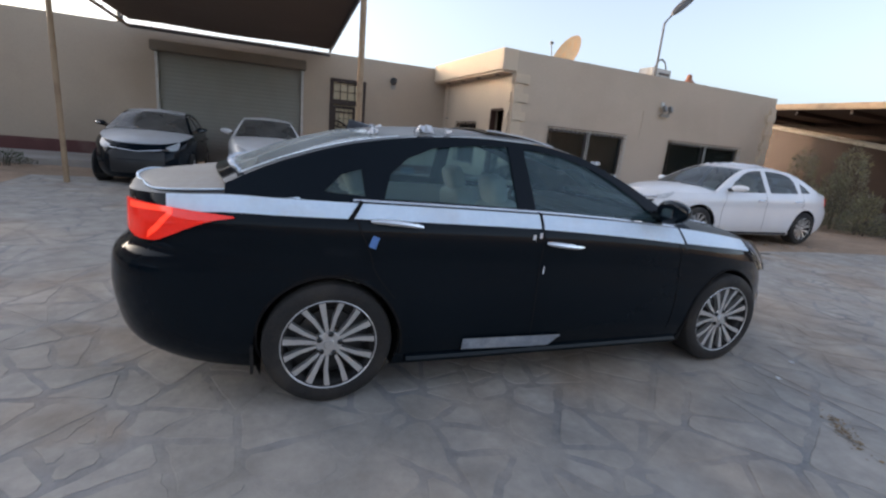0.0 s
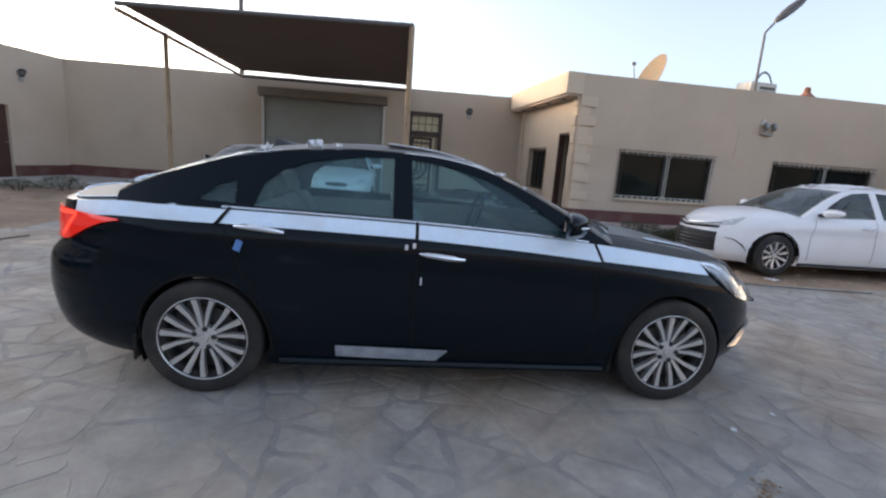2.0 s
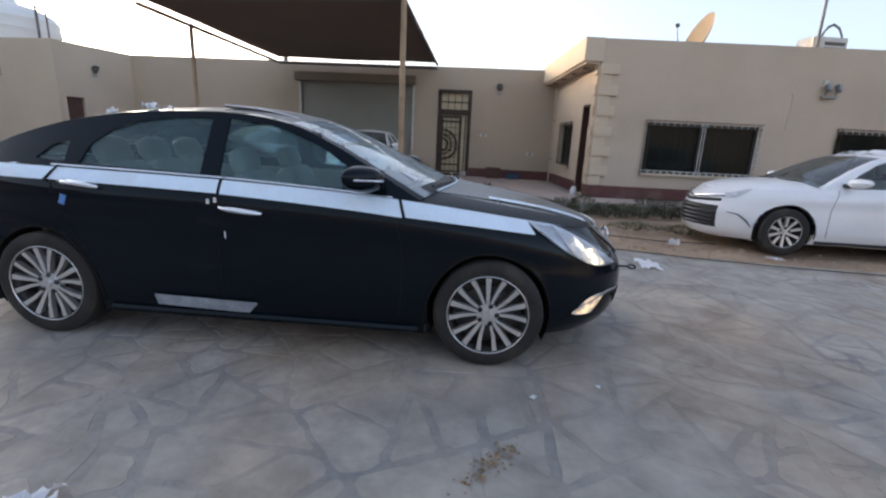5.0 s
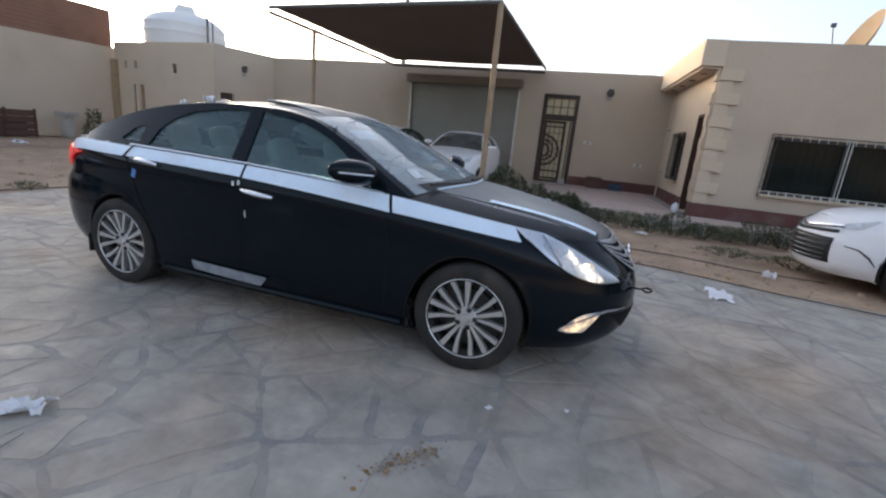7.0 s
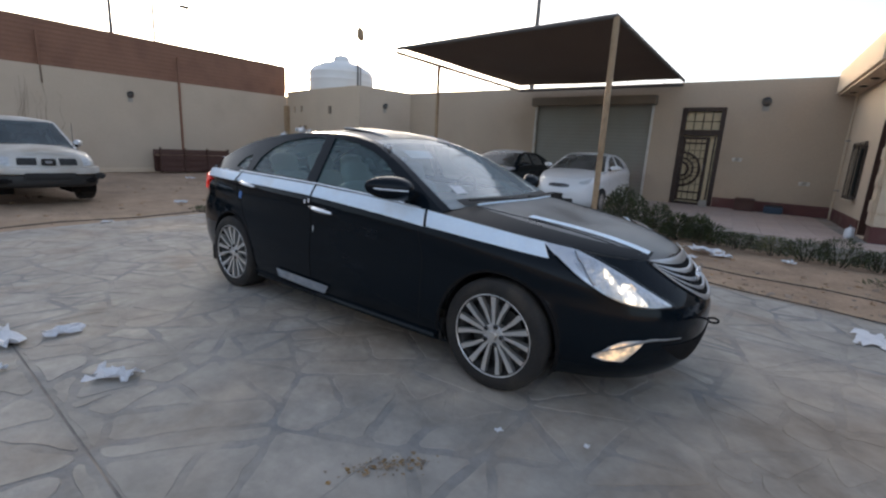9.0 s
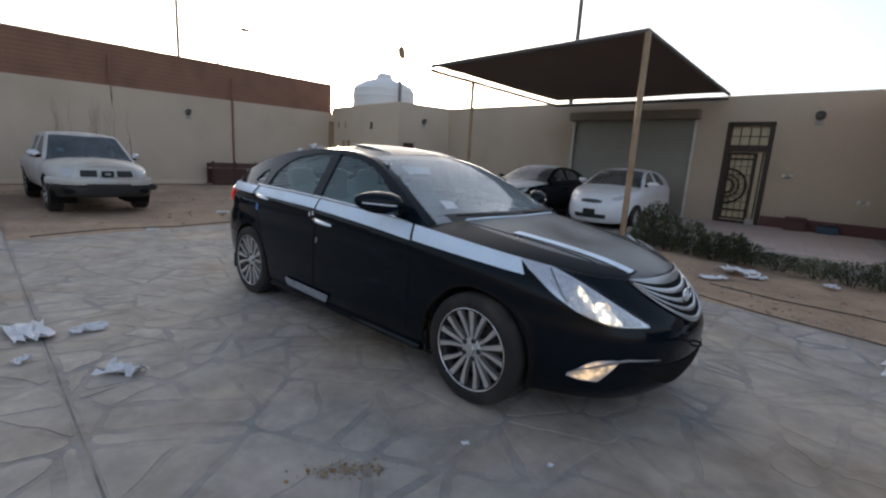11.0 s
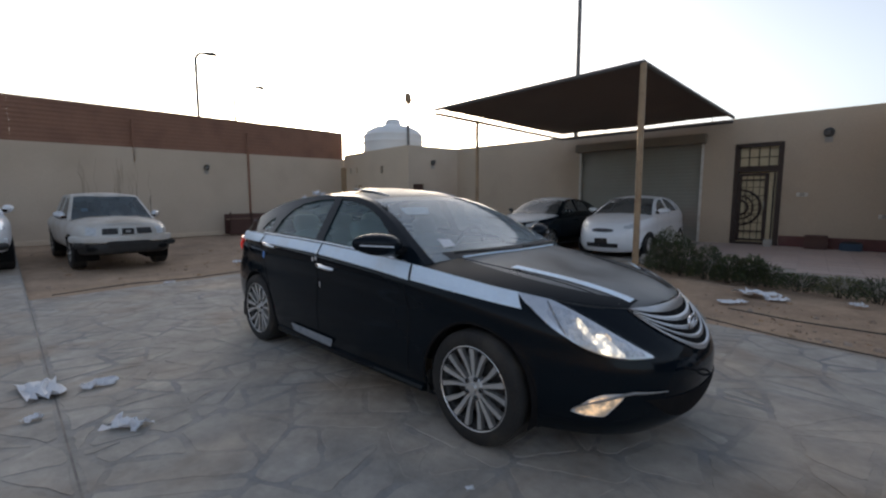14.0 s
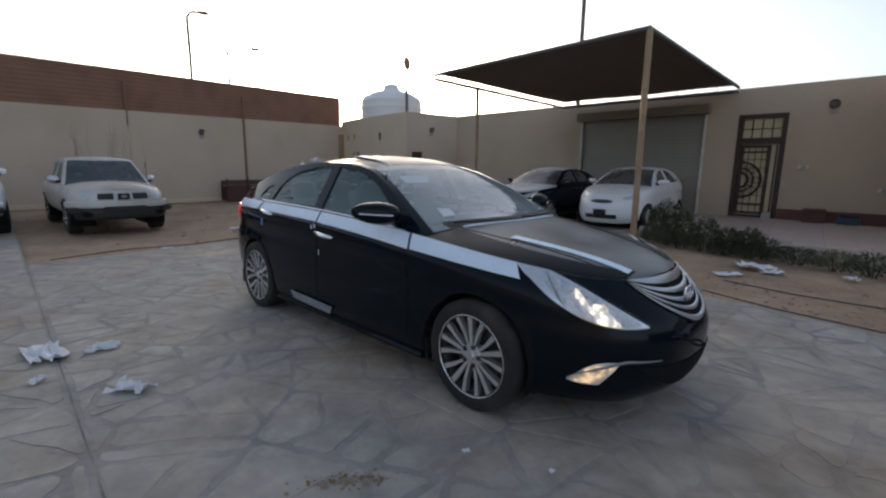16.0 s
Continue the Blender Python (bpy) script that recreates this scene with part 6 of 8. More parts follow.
# head lamps
for side in (1, -1):
    u0, u1 = sh.u_x(1.635, 0.9), sh.u_y(0.445, 0.75)
    topz = [(0, 0.890), (0.25, 0.855), (0.5, 0.798), (0.75, 0.716), (1, 0.612)]
    botz = [(0, 0.882), (0.12, 0.803), (0.3, 0.703), (0.5, 0.634), (0.65, 0.608), (0.8, 0.600), (0.92, 0.601), (1, 0.602)]
    ft, fb = curve(topz), curve(botz)
    lamp = part("head_lamp", sh.patch(u0, u1, topz, botz, 0.004, 30, 8, side), M["lamp_shell"], car, "silvery swept-back head lamp, lit")
    part("lens", sh.patch(u0, u1, topz, botz, 0.03, 30, 8, side), M["glass_clear"], lamp)
    lo = lambda t, q: fb(t) + (ft(t) - fb(t)) * q

    def lamp_piece(name, k0, k1, lows, highs, off, mat, label=""):
        """A piece lying inside the lamp's outline: k along it, heights as shares of its depth."""
        ts = np.linspace(0, 1, len(lows))
        return part(name, sh.patch(u0 + (u1 - u0) * k0, u0 + (u1 - u0) * k1, [(float(t), lo(k0 + (k1 - k0) * t, h)) for t, h in zip(ts, highs)], [(float(t), lo(k0 + (k1 - k0) * t, h)) for t, h in zip(ts, lows)], off, 14, 6, side), M[mat], lamp, label)

    lamp_piece("reflector", 0.26, 0.64, (0.45, 0.12, 0.06, 0.05, 0.05), (0.55, 0.86, 0.93, 0.94, 0.94), 0.008, "lamp_facet", "faceted chrome reflector")
    lamp_piece("reflector", 0.65, 0.93, (0.05, 0.06, 0.08, 0.12, 0.3), (0.94, 0.93, 0.9, 0.85, 0.6), 0.008, "lamp_facet", "faceted chrome reflector")
    lamp_piece("bulb_glow", 0.49, 0.60, (0.6, 0.40, 0.3, 0.2, 0.14), (0.68, 0.84, 0.78, 0.5, 0.4), 0.012, "lamp_mirror", "bright lit bulb mirror")
    lamp_piece("bulb_glow", 0.57, 0.75, (0.06, 0.05, 0.05, 0.07, 0.1), (0.34, 0.62, 0.7, 0.55, 0.2), 0.014, "lamp_mirror", "bright warm reflector")
    lamp_piece("turn_bulb", 0.68, 0.715, (0.62, 0.55, 0.62), (0.7, 0.8, 0.7), 0.014, "fog_lit", "small amber turn signal bulb")
    part("bezel", tb([sh.point(u0 + (u1 - u0) * t, sh.f_z(sh.point(u0 + (u1 - u0) * t, 0.6).x, fb(t)), side, 0.012) for t in np.linspace(0.10, 0.98, 24)], 0.003, 6), M["alloy_dark"], lamp, "thin dark lower bezel")
    part("divider", tb([sh.point(u0 + (u1 - u0) * (0.30 + 0.05 * q), sh.f_z(sh.point(u0 + (u1 - u0) * 0.32, 0.6).x, lo(0.30 + 0.05 * q, 0.9 - 0.8 * q)), side, 0.014) for q in np.linspace(0, 1, 8)], 0.004, 6), M["chrome_dull"], lamp)


# grille
def face_pt(y, z, off):
    """A place on the car's nose by y and z."""
    u = sh.u_y(y, 0.75)
    x = sh.point(u, 0.75).x
    return sh.point(u, sh.f_z(x, z), 1 if y < 0 else -1, off)


GW = 0.42


def grille_z(k, t):
    """Height inside the grille: k across from -1 to 1, t from the top edge to the rounded lower edge."""
    top = 0.806 - 0.012 * k * k
    return top - (0.215 * (1 - abs(k) ** 1.9) + 0.004) * t


def grille_sheet(t0, t1, off, thick=0.0, kw=1.0, nt=7):
    bm = bmesh.new()
    g = []
    for k in np.linspace(-kw, kw, 41):
        g.append([bm.verts.new(face_pt(k * GW, grille_z(k, t0 + (t1 - t0) * t), off + thick * math.sin(math.pi * t) * (1 - 0.7 * abs(k)))) for t in np.linspace(0, 1, nt + 1)])
    for a, b_ in zip(g, g[1:]):
        for i in range(nt):
            bm.faces.new((a[i], a[i + 1], b_[i + 1], b_[i]))
    bmesh.ops.recalc_face_normals(bm, faces=bm.faces[:])
    if sum(f.normal.x for f in bm.faces) < 0:
        bmesh.ops.reverse_faces(bm, faces=bm.faces[:])
    return bm


gr = part("grille", grille_sheet(0.0, 1.0, 0.002), M["liner"], car, "black grille with bright swept bars")
part("grille_bar", grille_sheet(-0.03, 0.215, 0.012, 0.014), M["chrome_dull"], gr, "broad chrome upper bar")
for t0, t1 in ((0.31, 0.41), (0.51, 0.60), (0.70, 0.785)):
    part("grille_bar", grille_sheet(t0, t1, 0.010, 0.007, 0.95, 4), M["chrome_dull"], gr, "chrome grille bar")
part("grille_bar", grille_sheet(0.90, 1.03, 0.010, 0.010), M["chrome_dull"], gr, "chrome lower rim")
p = face_pt(-0.001, 0.695, 0.030)
part("emblem", tb([(p.x, 0.070 * math.cos(q), p.z + 0.038 * math.sin(q)) for q in np.linspace(0, 2 * math.pi, 25)[:-1]], 0.009, 8, closed=True), M["chrome"], gr, "plain oval chrome emblem")
# lower mouth, fog lamps
bm = bmesh.new()
g = []
for k in np.linspace(-1, 1, 21):
    row = []
    for t in np.linspace(0, 1, 5):
        row.append(bm.verts.new(face_pt(k * (0.50 - 0.08 * t), 0.40 - 0.15 * t * (1 - 0.6 * k ** 4), 0.004)))
    g.append(row)
for a, b_ in zip(g, g[1:]):
    for i in range(4):
        bm.faces.new((a[i], a[i + 1], b_[i + 1], b_[i]))
bmesh.ops.recalc_face_normals(bm, faces=bm.faces[:])
part("lower_intake", bm, M["liner"], car)
for side in (1, -1):
    u0, u1 = sh.u_x(1.93, 0.3), sh.u_y(0.575, 0.3)
    fog = part("fog_lamp", sh.patch(u0, u1, [(0, 0.325), (0.35, 0.405), (0.6, 0.428), (1, 0.437)], [(0, 0.32), (0.3, 0.303), (0.62, 0.302), (0.8, 0.36), (1, 0.43)], 0.006, 18, 4, side), M["lamp_shell"], car, "slanted fog lamp with a warm light")
    um, un = u0 + (u1 - u0) * 0.08, u0 + (u1 - u0) * 0.93
    part("reflector", sh.patch(um, un, [(0, 0.338), (0.35, 0.398), (0.6, 0.418), (1, 0.426)], [(0, 0.326), (0.3, 0.312), (0.62, 0.313), (0.8, 0.362), (1, 0.418)], 0.012, 14, 4, side), M["fog_lit"], fog, "warm lit fog lamp")
    pts = [sh.point(u0 + (sh.u_y(0.40, 0.3) - u0) * k, sh.f_z(2.1, 0.325 + 0.118 * min(k * 1.7, 1) ** 0.75), side, 0.010) for k in np.linspace(0, 1, 14)]
    part("fog_lamp_trim", tb(pts, [0.003, 0.004, 0.005, 0.006, 0.007, 0.008, 0.008, 0.008, 0.008, 0.007, 0.006, 0.005, 0.004, 0.003], 6), M["steel"], car, "satin trim over the fog lamp")
p = face_pt(-0.276, 0.537, 0.0)
bm = tb([(p.x - 0.03, p.y, p.z), (p.x + 0.06, p.y, p.z)], 0.006, 8)
tube(bm, [(p.x + 0.085 + 0.026 * math.cos(q), p.y + 0.018 * math.sin(q), p.z + 0.008 * math.sin(q)) for q in np.linspace(0, 2 * math.pi, 17)[:-1]], 0.006, 6, closed=True)
part("towing_eye", bm, M["liner"], car, "black screwed-in towing eye")

# roof: raised sunroof glass, shark fin, scraps of film
bm = bmesh.new()
g = [[bm.verts.new((x, y, aux["roofz"](x) - 0.09 * (y / 0.62) ** 2 * 0.5 + 0.020 - 0.020 * (x + 0.42) / 0.5)) for y in np.linspace(-0.40, 0.40, 9)] for x in np.linspace(-0.42, 0.08, 7)]
for a, b_ in zip(g, g[1:]):
    for i in range(8):
        bm.faces.new((a[i], b_[i], b_[i + 1], a[i + 1]))
r = bmesh.ops.extrude_face_region(bm, geom=bm.faces[:])
for v in r["geom"]:
    if isinstance(v, bmesh.types.BMVert):
        v.co.z -= 0.014
bmesh.ops.recalc_face_normals(bm, faces=bm.faces[:])
sunroof = part("sunroof", bm, M["sunroof_glass"], car, "tilted dark sunroof glass, dusty")
for y in (-0.40, 0.40):
    part("edge_strip", tb([(x, y, aux["roofz"](x) - 0.09 * (y / 0.62) ** 2 * 0.5 + 0.022 - 0.020 * (x + 0.42) / 0.5) for x in np.linspace(-0.42, 0.08, 7)], 0.005, 6), M["film_paper"], sunroof, "pale dusty edge")
bm = bmesh.new()
vs = [bm.verts.new(c) for c in ((-1.02, 0, 1.452), (-1.10, 0.032, 1.445), (-1.24, 0.030, 1.41), (-1.24, -0.030, 1.41), (-1.10, -0.032, 1.445), (-1.22, 0.006, 1.49), (-1.22, -0.006, 1.49))]
for f in ((0, 1, 5), (0, 6, 4), (0, 5, 6), (1, 2, 5), (4, 6, 3), (2, 3, 6, 5)):
    bm.faces.new([vs[i] for i in f])
part("aerial_fin", bm, M["gloss_black"], car, smooth=60)


for k, (x, y, w, d, h) in enumerate(((-0.86, -0.50, 0.10, 0.07, 0.05), (-1.16, -0.48, 0.07, 0.05, 0.05), (-0.72, -0.52, 0.05, 0.04, 0.03), (0.28, -0.60, 0.07, 0.03, 0.035), (-0.95, 0.45, 0.10, 0.06, 0.05), (0.44, -0.62, 0.03, 0.03, 0.02))):
    kk = abs(y) / aux["ywin"](x, aux["rail"](x))
    z = aux["rail"](x) * kk * kk + aux["roofz"](x) * (1 - kk * kk)
    part("film_scrap", crumple(bmesh.new(), x, y, z - 0.004, w, d, h, 70 + k, 5), M["film_paper"], car, "crumpled scrap of white film", smooth=None)
# papers on the windscreen
def screen_point(xx, y, dz=0.004):
    """A place on the windscreen by x and y."""
    x = xx
    for _ in range(12):
        kk = y / aux["ywin"](x, aux["rail"](x))
        x = xx - aux["bow"](x) * (1 - kk * kk)
    return Vector((xx, y, aux["rail"](x) * kk * kk + aux["roofz"](xx) * (1 - kk * kk) + dz))


def screen_paper(corners, mat, label, dz=0.004):
    a, b_, c, d = [Vector(p) for p in corners]
    bm = bmesh.new()
    g = []
    for u in np.linspace(0, 1, 5):
        g.append([bm.verts.new(screen_point(*((a * (1 - u) + b_ * u) * (1 - v) + (d * (1 - u) + c * u) * v), dz)) for v in np.linspace(0, 1, 5)])
    for r0, r1 in zip(g, g[1:]):
        for i in range(4):
            bm.faces.new((r0[i], r1[i], r1[i + 1], r0[i + 1]))
    part("sticker", bm, M[mat], car, label, smooth=None)


screen_paper([(0.80, -0.565), (0.835, -0.475), (0.915, -0.50), (0.90, -0.60)], "film_paper", "white paper sticker on the windscreen")
screen_paper([(0.33, -0.50), (0.36, -0.24), (0.47, -0.32), (0.44, -0.525)], "film_white", "pale blue paper behind the windscreen", -0.006)
# black band along the windscreen's foot
bm = bmesh.new()
prev = None
for y in np.linspace(-0.66, 0.66, 25):
    k = y / aux["ywin"](0.96, aux["rail"](0.96))
    base = 0.955 + aux["bow"](0.96) * (1 - k * k)
    row = [bm.verts.new(screen_point(base - d, y, 0.003)) for d in (0.0, 0.035, 0.075 + 0.03 * max(0.0, y))]
    if prev:
        for i in range(2):
            bm.faces.new((prev[i], row[i], row[i + 1], prev[i + 1]))
    prev = row
part("screen_band", bm, M["trim_dark"], car, "black border along the foot of the windscreen", smooth=None)
part("washer_nozzle", bx(1.03, -0.30, 1.055, 0.05, 0.05, 0.012, 0.004), M["black_plastic"], car)

# ---- the other vehicles ----
CAMRY = scaled(HERO, 1.0, 0.995, 1.0, paint="white_paint", nf=2.3, surround="white_paint", mirror_size=1.0, screen_mat="glass_plain", glass_mat="glass_plain", hood_paint="white_paint", roof_paint="white_paint",
    belt=[(-2.47, 0.98), (-2.0, 1.00), (-1.3, 0.995), (-0.3, 0.965), (0.6, 0.935), (1.0, 0.92), (1.6, 0.885), (1.9, 0.86), (2.2, 0.825), (2.4, 0.81)],
    hood=[(0.8, 1.03), (1.0, 1.02), (1.4, 1.0), (1.8, 0.955), (2.1, 0.88), (2.2, 0.835), (2.4, 0.815)],
    boot=[(-2.47, 1.06), (-2.3, 1.09), (-2.0, 1.105), (-1.6, 1.14)],
    rail=[(-1.80, 1.06), (-1.58, 1.165), (-1.27, 1.305), (-1.0, 1.39), (-0.5, 1.43), (-0.1, 1.42), (0.2, 1.36), (0.5, 1.23), (0.8, 1.06), (1.02, 0.92)],
    roof=[(-1.92, 1.09), (-1.60, 1.22), (-1.27, 1.355), (-1.0, 1.44), (-0.5, 1.475), (-0.1, 1.468), (0.2, 1.40), (0.5, 1.27), (0.8, 1.11), (1.02, 1.02), (1.16, 1.0)],
    panes=[("rear_door", [(-1.12, 1.01), (-1.10, 1.22), (-1.0, 1.31), (-0.8, 1.365), (-0.36, 1.385), (-0.35, 0.985)]),
           ("front_door", [(-0.25, 1.385), (0.05, 1.355), (0.25, 1.285), (0.5, 1.14), (0.72, 0.985), (0.6, 0.955), (-0.24, 0.985)]),
           ("rear_quarter", [(-1.50, 1.03), (-1.37, 1.145), (-1.24, 1.205), (-1.22, 1.02)])],
    glass=(-1.78, 1.0), header=0.16, rear_header=-1.12, rear_base=-1.70, deck=-1.62, axles=(1.3875, -1.3875), wheel_r=0.325, rim_r=0.215, arch=0.365,
    spokes=10, spoke_kind="plain", columns=100, rows=18, seat="trim_beige")
camry, csh, cdoors, caux = build_car("saloon_car", CAMRY, pose(7.30, 3.24, 0, 0, 0, 173.5), "dusty white saloon car with black grille parked on sand", group="parked cars")


def face_details(c, s, kind, white=True):
    """Lamps, grille and handles of a parked car."""
    zn = s.zt(s.front(0.6))
    zg = zn - 0.02

    def fp(y, z, off):
        u = s.u_y(y, 0.75)
        x = s.point(u, 0.75).x
        return s.point(u, s.f_z(x, z), 1 if y < 0 else -1, off)

    def nose(y0, y1, z0, z1, mat, name, label="", off=0.006, k=15):
        bm = bmesh.new()
        g = [[bm.verts.new(fp(y * (1 if not isinstance(y1, tuple) else 1), z1 + (z0 - z1) * t, off)) for t in np.linspace(0, 1, 5)] for y in np.linspace(y0, y1, k)]
        for a, b_ in zip(g, g[1:]):
            for i in range(4):
                bm.faces.new((a[i], a[i + 1], b_[i + 1], b_[i]))
        bmesh.ops.recalc_face_normals(bm, faces=bm.faces[:])
        if sum(f.normal.x for f in bm.faces) < 0:
            bmesh.ops.reverse_faces(bm, faces=bm.faces[:])
        return part(name, bm, M[mat], c, label)

    for side in (1, -1):
        u0, u1 = s.u_x(s.front(0.6) - 0.52, 0.9), s.u_y(s.w * 0.52, 0.85)
        part("head_lamp", s.patch(u0, u1, [(0, zn + 0.055), (0.5, zn + 0.0), (1, zn - 0.045)], [(0, zn + 0.035), (0.4, zn - 0.085), (0.8, zn - 0.10), (1, zn - 0.09)], 0.006, 16, 5, side), M["lamp_clear"], c, "clear silvery head lamp")
        ur0, ur1 = s.u_x(s.rear(0.7) + 0.40, 0.8), s.u_y(s.w * 0.55, 0.8, rear=True)
        zr = s.zt(s.rear(0.8))
        part("tail_lamp", s.patch(ur0, ur1, [(0, zr - 0.05), (1, zr - 0.04)], [(0, zr - 0.07), (0.4, zr - 0.20), (1, zr - 0.20)], 0.008, 14, 4, side), M["tail_red"], c, "red tail lamp")
    if kind == "camry":
        gr_ = nose(-0.52, 0.52, 0.29, zg - 0.19, "black_plastic", "grille", "wide black slatted lower grille")
        for z in np.linspace(0.33, zg - 0.23, 5):
            part("slat", tb([fp(y, float(z), 0.016) for y in np.linspace(-0.50 + 0.10 * (0.55 - z), 0.50 - 0.10 * (0.55 - z), 15)], 0.008, 5), M["gloss_black"], gr_)
        part("grille_bar", tb([fp(y, zg - 0.05 - 0.06 * (1 - abs(y) / 0.5), 0.016) for y in np.linspace(-0.5, 0.5, 15)], 0.018, 6), M["chrome"], gr_, "chrome wing bar")
        part("grille_bar", tb([fp(y, zg - 0.11 - 0.04 * (1 - abs(y) / 0.5), 0.012) for y in np.linspace(-0.5, 0.5, 15)], 0.022, 6), M["black_plastic"], gr_)
        for sg in (-1, 1):
            part("fog_recess", tb([fp(sg * 0.60, 0.535, 0.004), fp(sg * 0.68, 0.515, 0.004), fp(sg * 0.73, 0.44, 0.004), fp(sg * 0.755, 0.35, 0.004)], [0.004, 0.009, 0.012, 0.004], 6), M["black_plastic"], c)
        nose(-0.55, 0.55, 0.195, 0.265, "white_paint", "bumper_lip", off=0.02)
    elif kind == "accent":
        gr_ = nose(-0.25, 0.25, zg - 0.15, zg - 0.085, "black_plastic", "grille", "small dark oval grille")
        part("grille_bar", tb([fp(y, zg - 0.08 - 0.035 * (y / 0.26) ** 4, 0.014) for y in np.linspace(-0.26, 0.26, 15)], 0.010, 6), M["chrome"], gr_)
        part("grille_bar", tb([fp(y, zg - 0.155 + 0.035 * (y / 0.26) ** 4, 0.014) for y in np.linspace(-0.26, 0.26, 15)], 0.010, 6), M["chrome"], gr_)
        nose(-0.38, 0.38, 0.27, 0.37, "black_plastic", "lower_intake", "dark lower intake")
        nose(-0.15, 0.15, 0.36, 0.49, "gloss_black", "plate_holder", "black empty plate holder", off=0.018)
    elif kind == "corolla":
        gr_ = nose(-0.44, 0.44, 0.26, zg - 0.10, "black_plastic", "grille", "dark wide grille")
        part("grille_bar", tb([fp(y, zg - 0.06 - 0.05 * (1 - abs(y) / 0.5), 0.014) for y in np.linspace(-0.5, 0.5, 15)], 0.013, 6), M["chrome"], gr_)
    for key, x0, x1, z in (("rear_door", s.s["doors"][2] + 0.12, s.s["doors"][2] + 0.34, 0.86), ("front_door", s.s["doors"][1] + 0.06, s.s["doors"][1] + 0.28, 0.84)):
        for side in (1, -1):
            door_handle(s, c, {}, key, x0, x1, (z, z - 0.01), side, "chrome" if kind == "camry" else s.s["paint"])
    for side in (1, -1):
        for x in s.s["doors"]:
            seam(s, c, {}, "", x, side, 0.42 if x < -1 else 0.28)
        pts = [s.point(s.u_x(x, 0.05), 0.05, side, 0.006) for x in np.linspace(s.s["axles"][1] + 0.42, s.s["axles"][0] - 0.42, 12)]
        part("side_skirt", tb(pts, 0.025, 6), M["black_plastic"], c)


face_details(camry, csh, "camry")
bm = crumple(bmesh.new(), -0.35, 0.0, 0.0, 0.95, 0.95, 0.028, 5, 10)
for v in bm.verts:
    e = (v.co.y / caux["ywin"](v.co.x, caux["rail"](v.co.x))) ** 2
    v.co.z += caux["rail"](v.co.x) * e + caux["roofz"](v.co.x) * (1 - e)
part("roof_film", bm, M["film_paper"], camry, "loose white film on the roof", smooth=None)

ACCENT = scaled(HERO, 0.92, 0.955, 1.02, paint="white_paint", hood_paint="white_paint", roof_paint="white_paint", columns=90, rows=16, spokes=12, spoke_kind="plain", wheel_r=0.30, rim_r=0.20, arch=0.335, axles=(1.285, -1.285), glass_mat="glass_dark", screen_mat="glass_dark", seat="trim_dark", surround="white_paint", mirror_size=1.0)
acc, ash, _, _ = build_car("saloon_car", ACCENT, pose(-1.04, 9.95, 0.0, 0, 0, -93.0), "white compact saloon car parked before the shutter", detail=False, group="parked cars")
face_details(acc, ash, "accent")
COROLLA = scaled(HERO, 0.955, 0.967, 0.99, paint="black_clean", hood_paint="silver_dusty", roof_paint="silver_dusty", columns=90, rows=16, spokes=10, spoke_kind="plain", wheel_r=0.31, rim_r=0.205, arch=0.345, axles=(1.35, -1.35), glass_mat="glass_dark", screen_mat="glass_dark", seat="trim_dark", mirror_size=0.85, hood_label="dusty silver film over the hood")
cor, osh, _, _ = build_car("saloon_car", COROLLA, pose(-3.40, 9.55, 0.0, 0, 0, -93.0), "black saloon car with a dusty silver-filmed hood before the shutter", detail=False, group="parked cars")
face_details(cor, osh, "corolla")

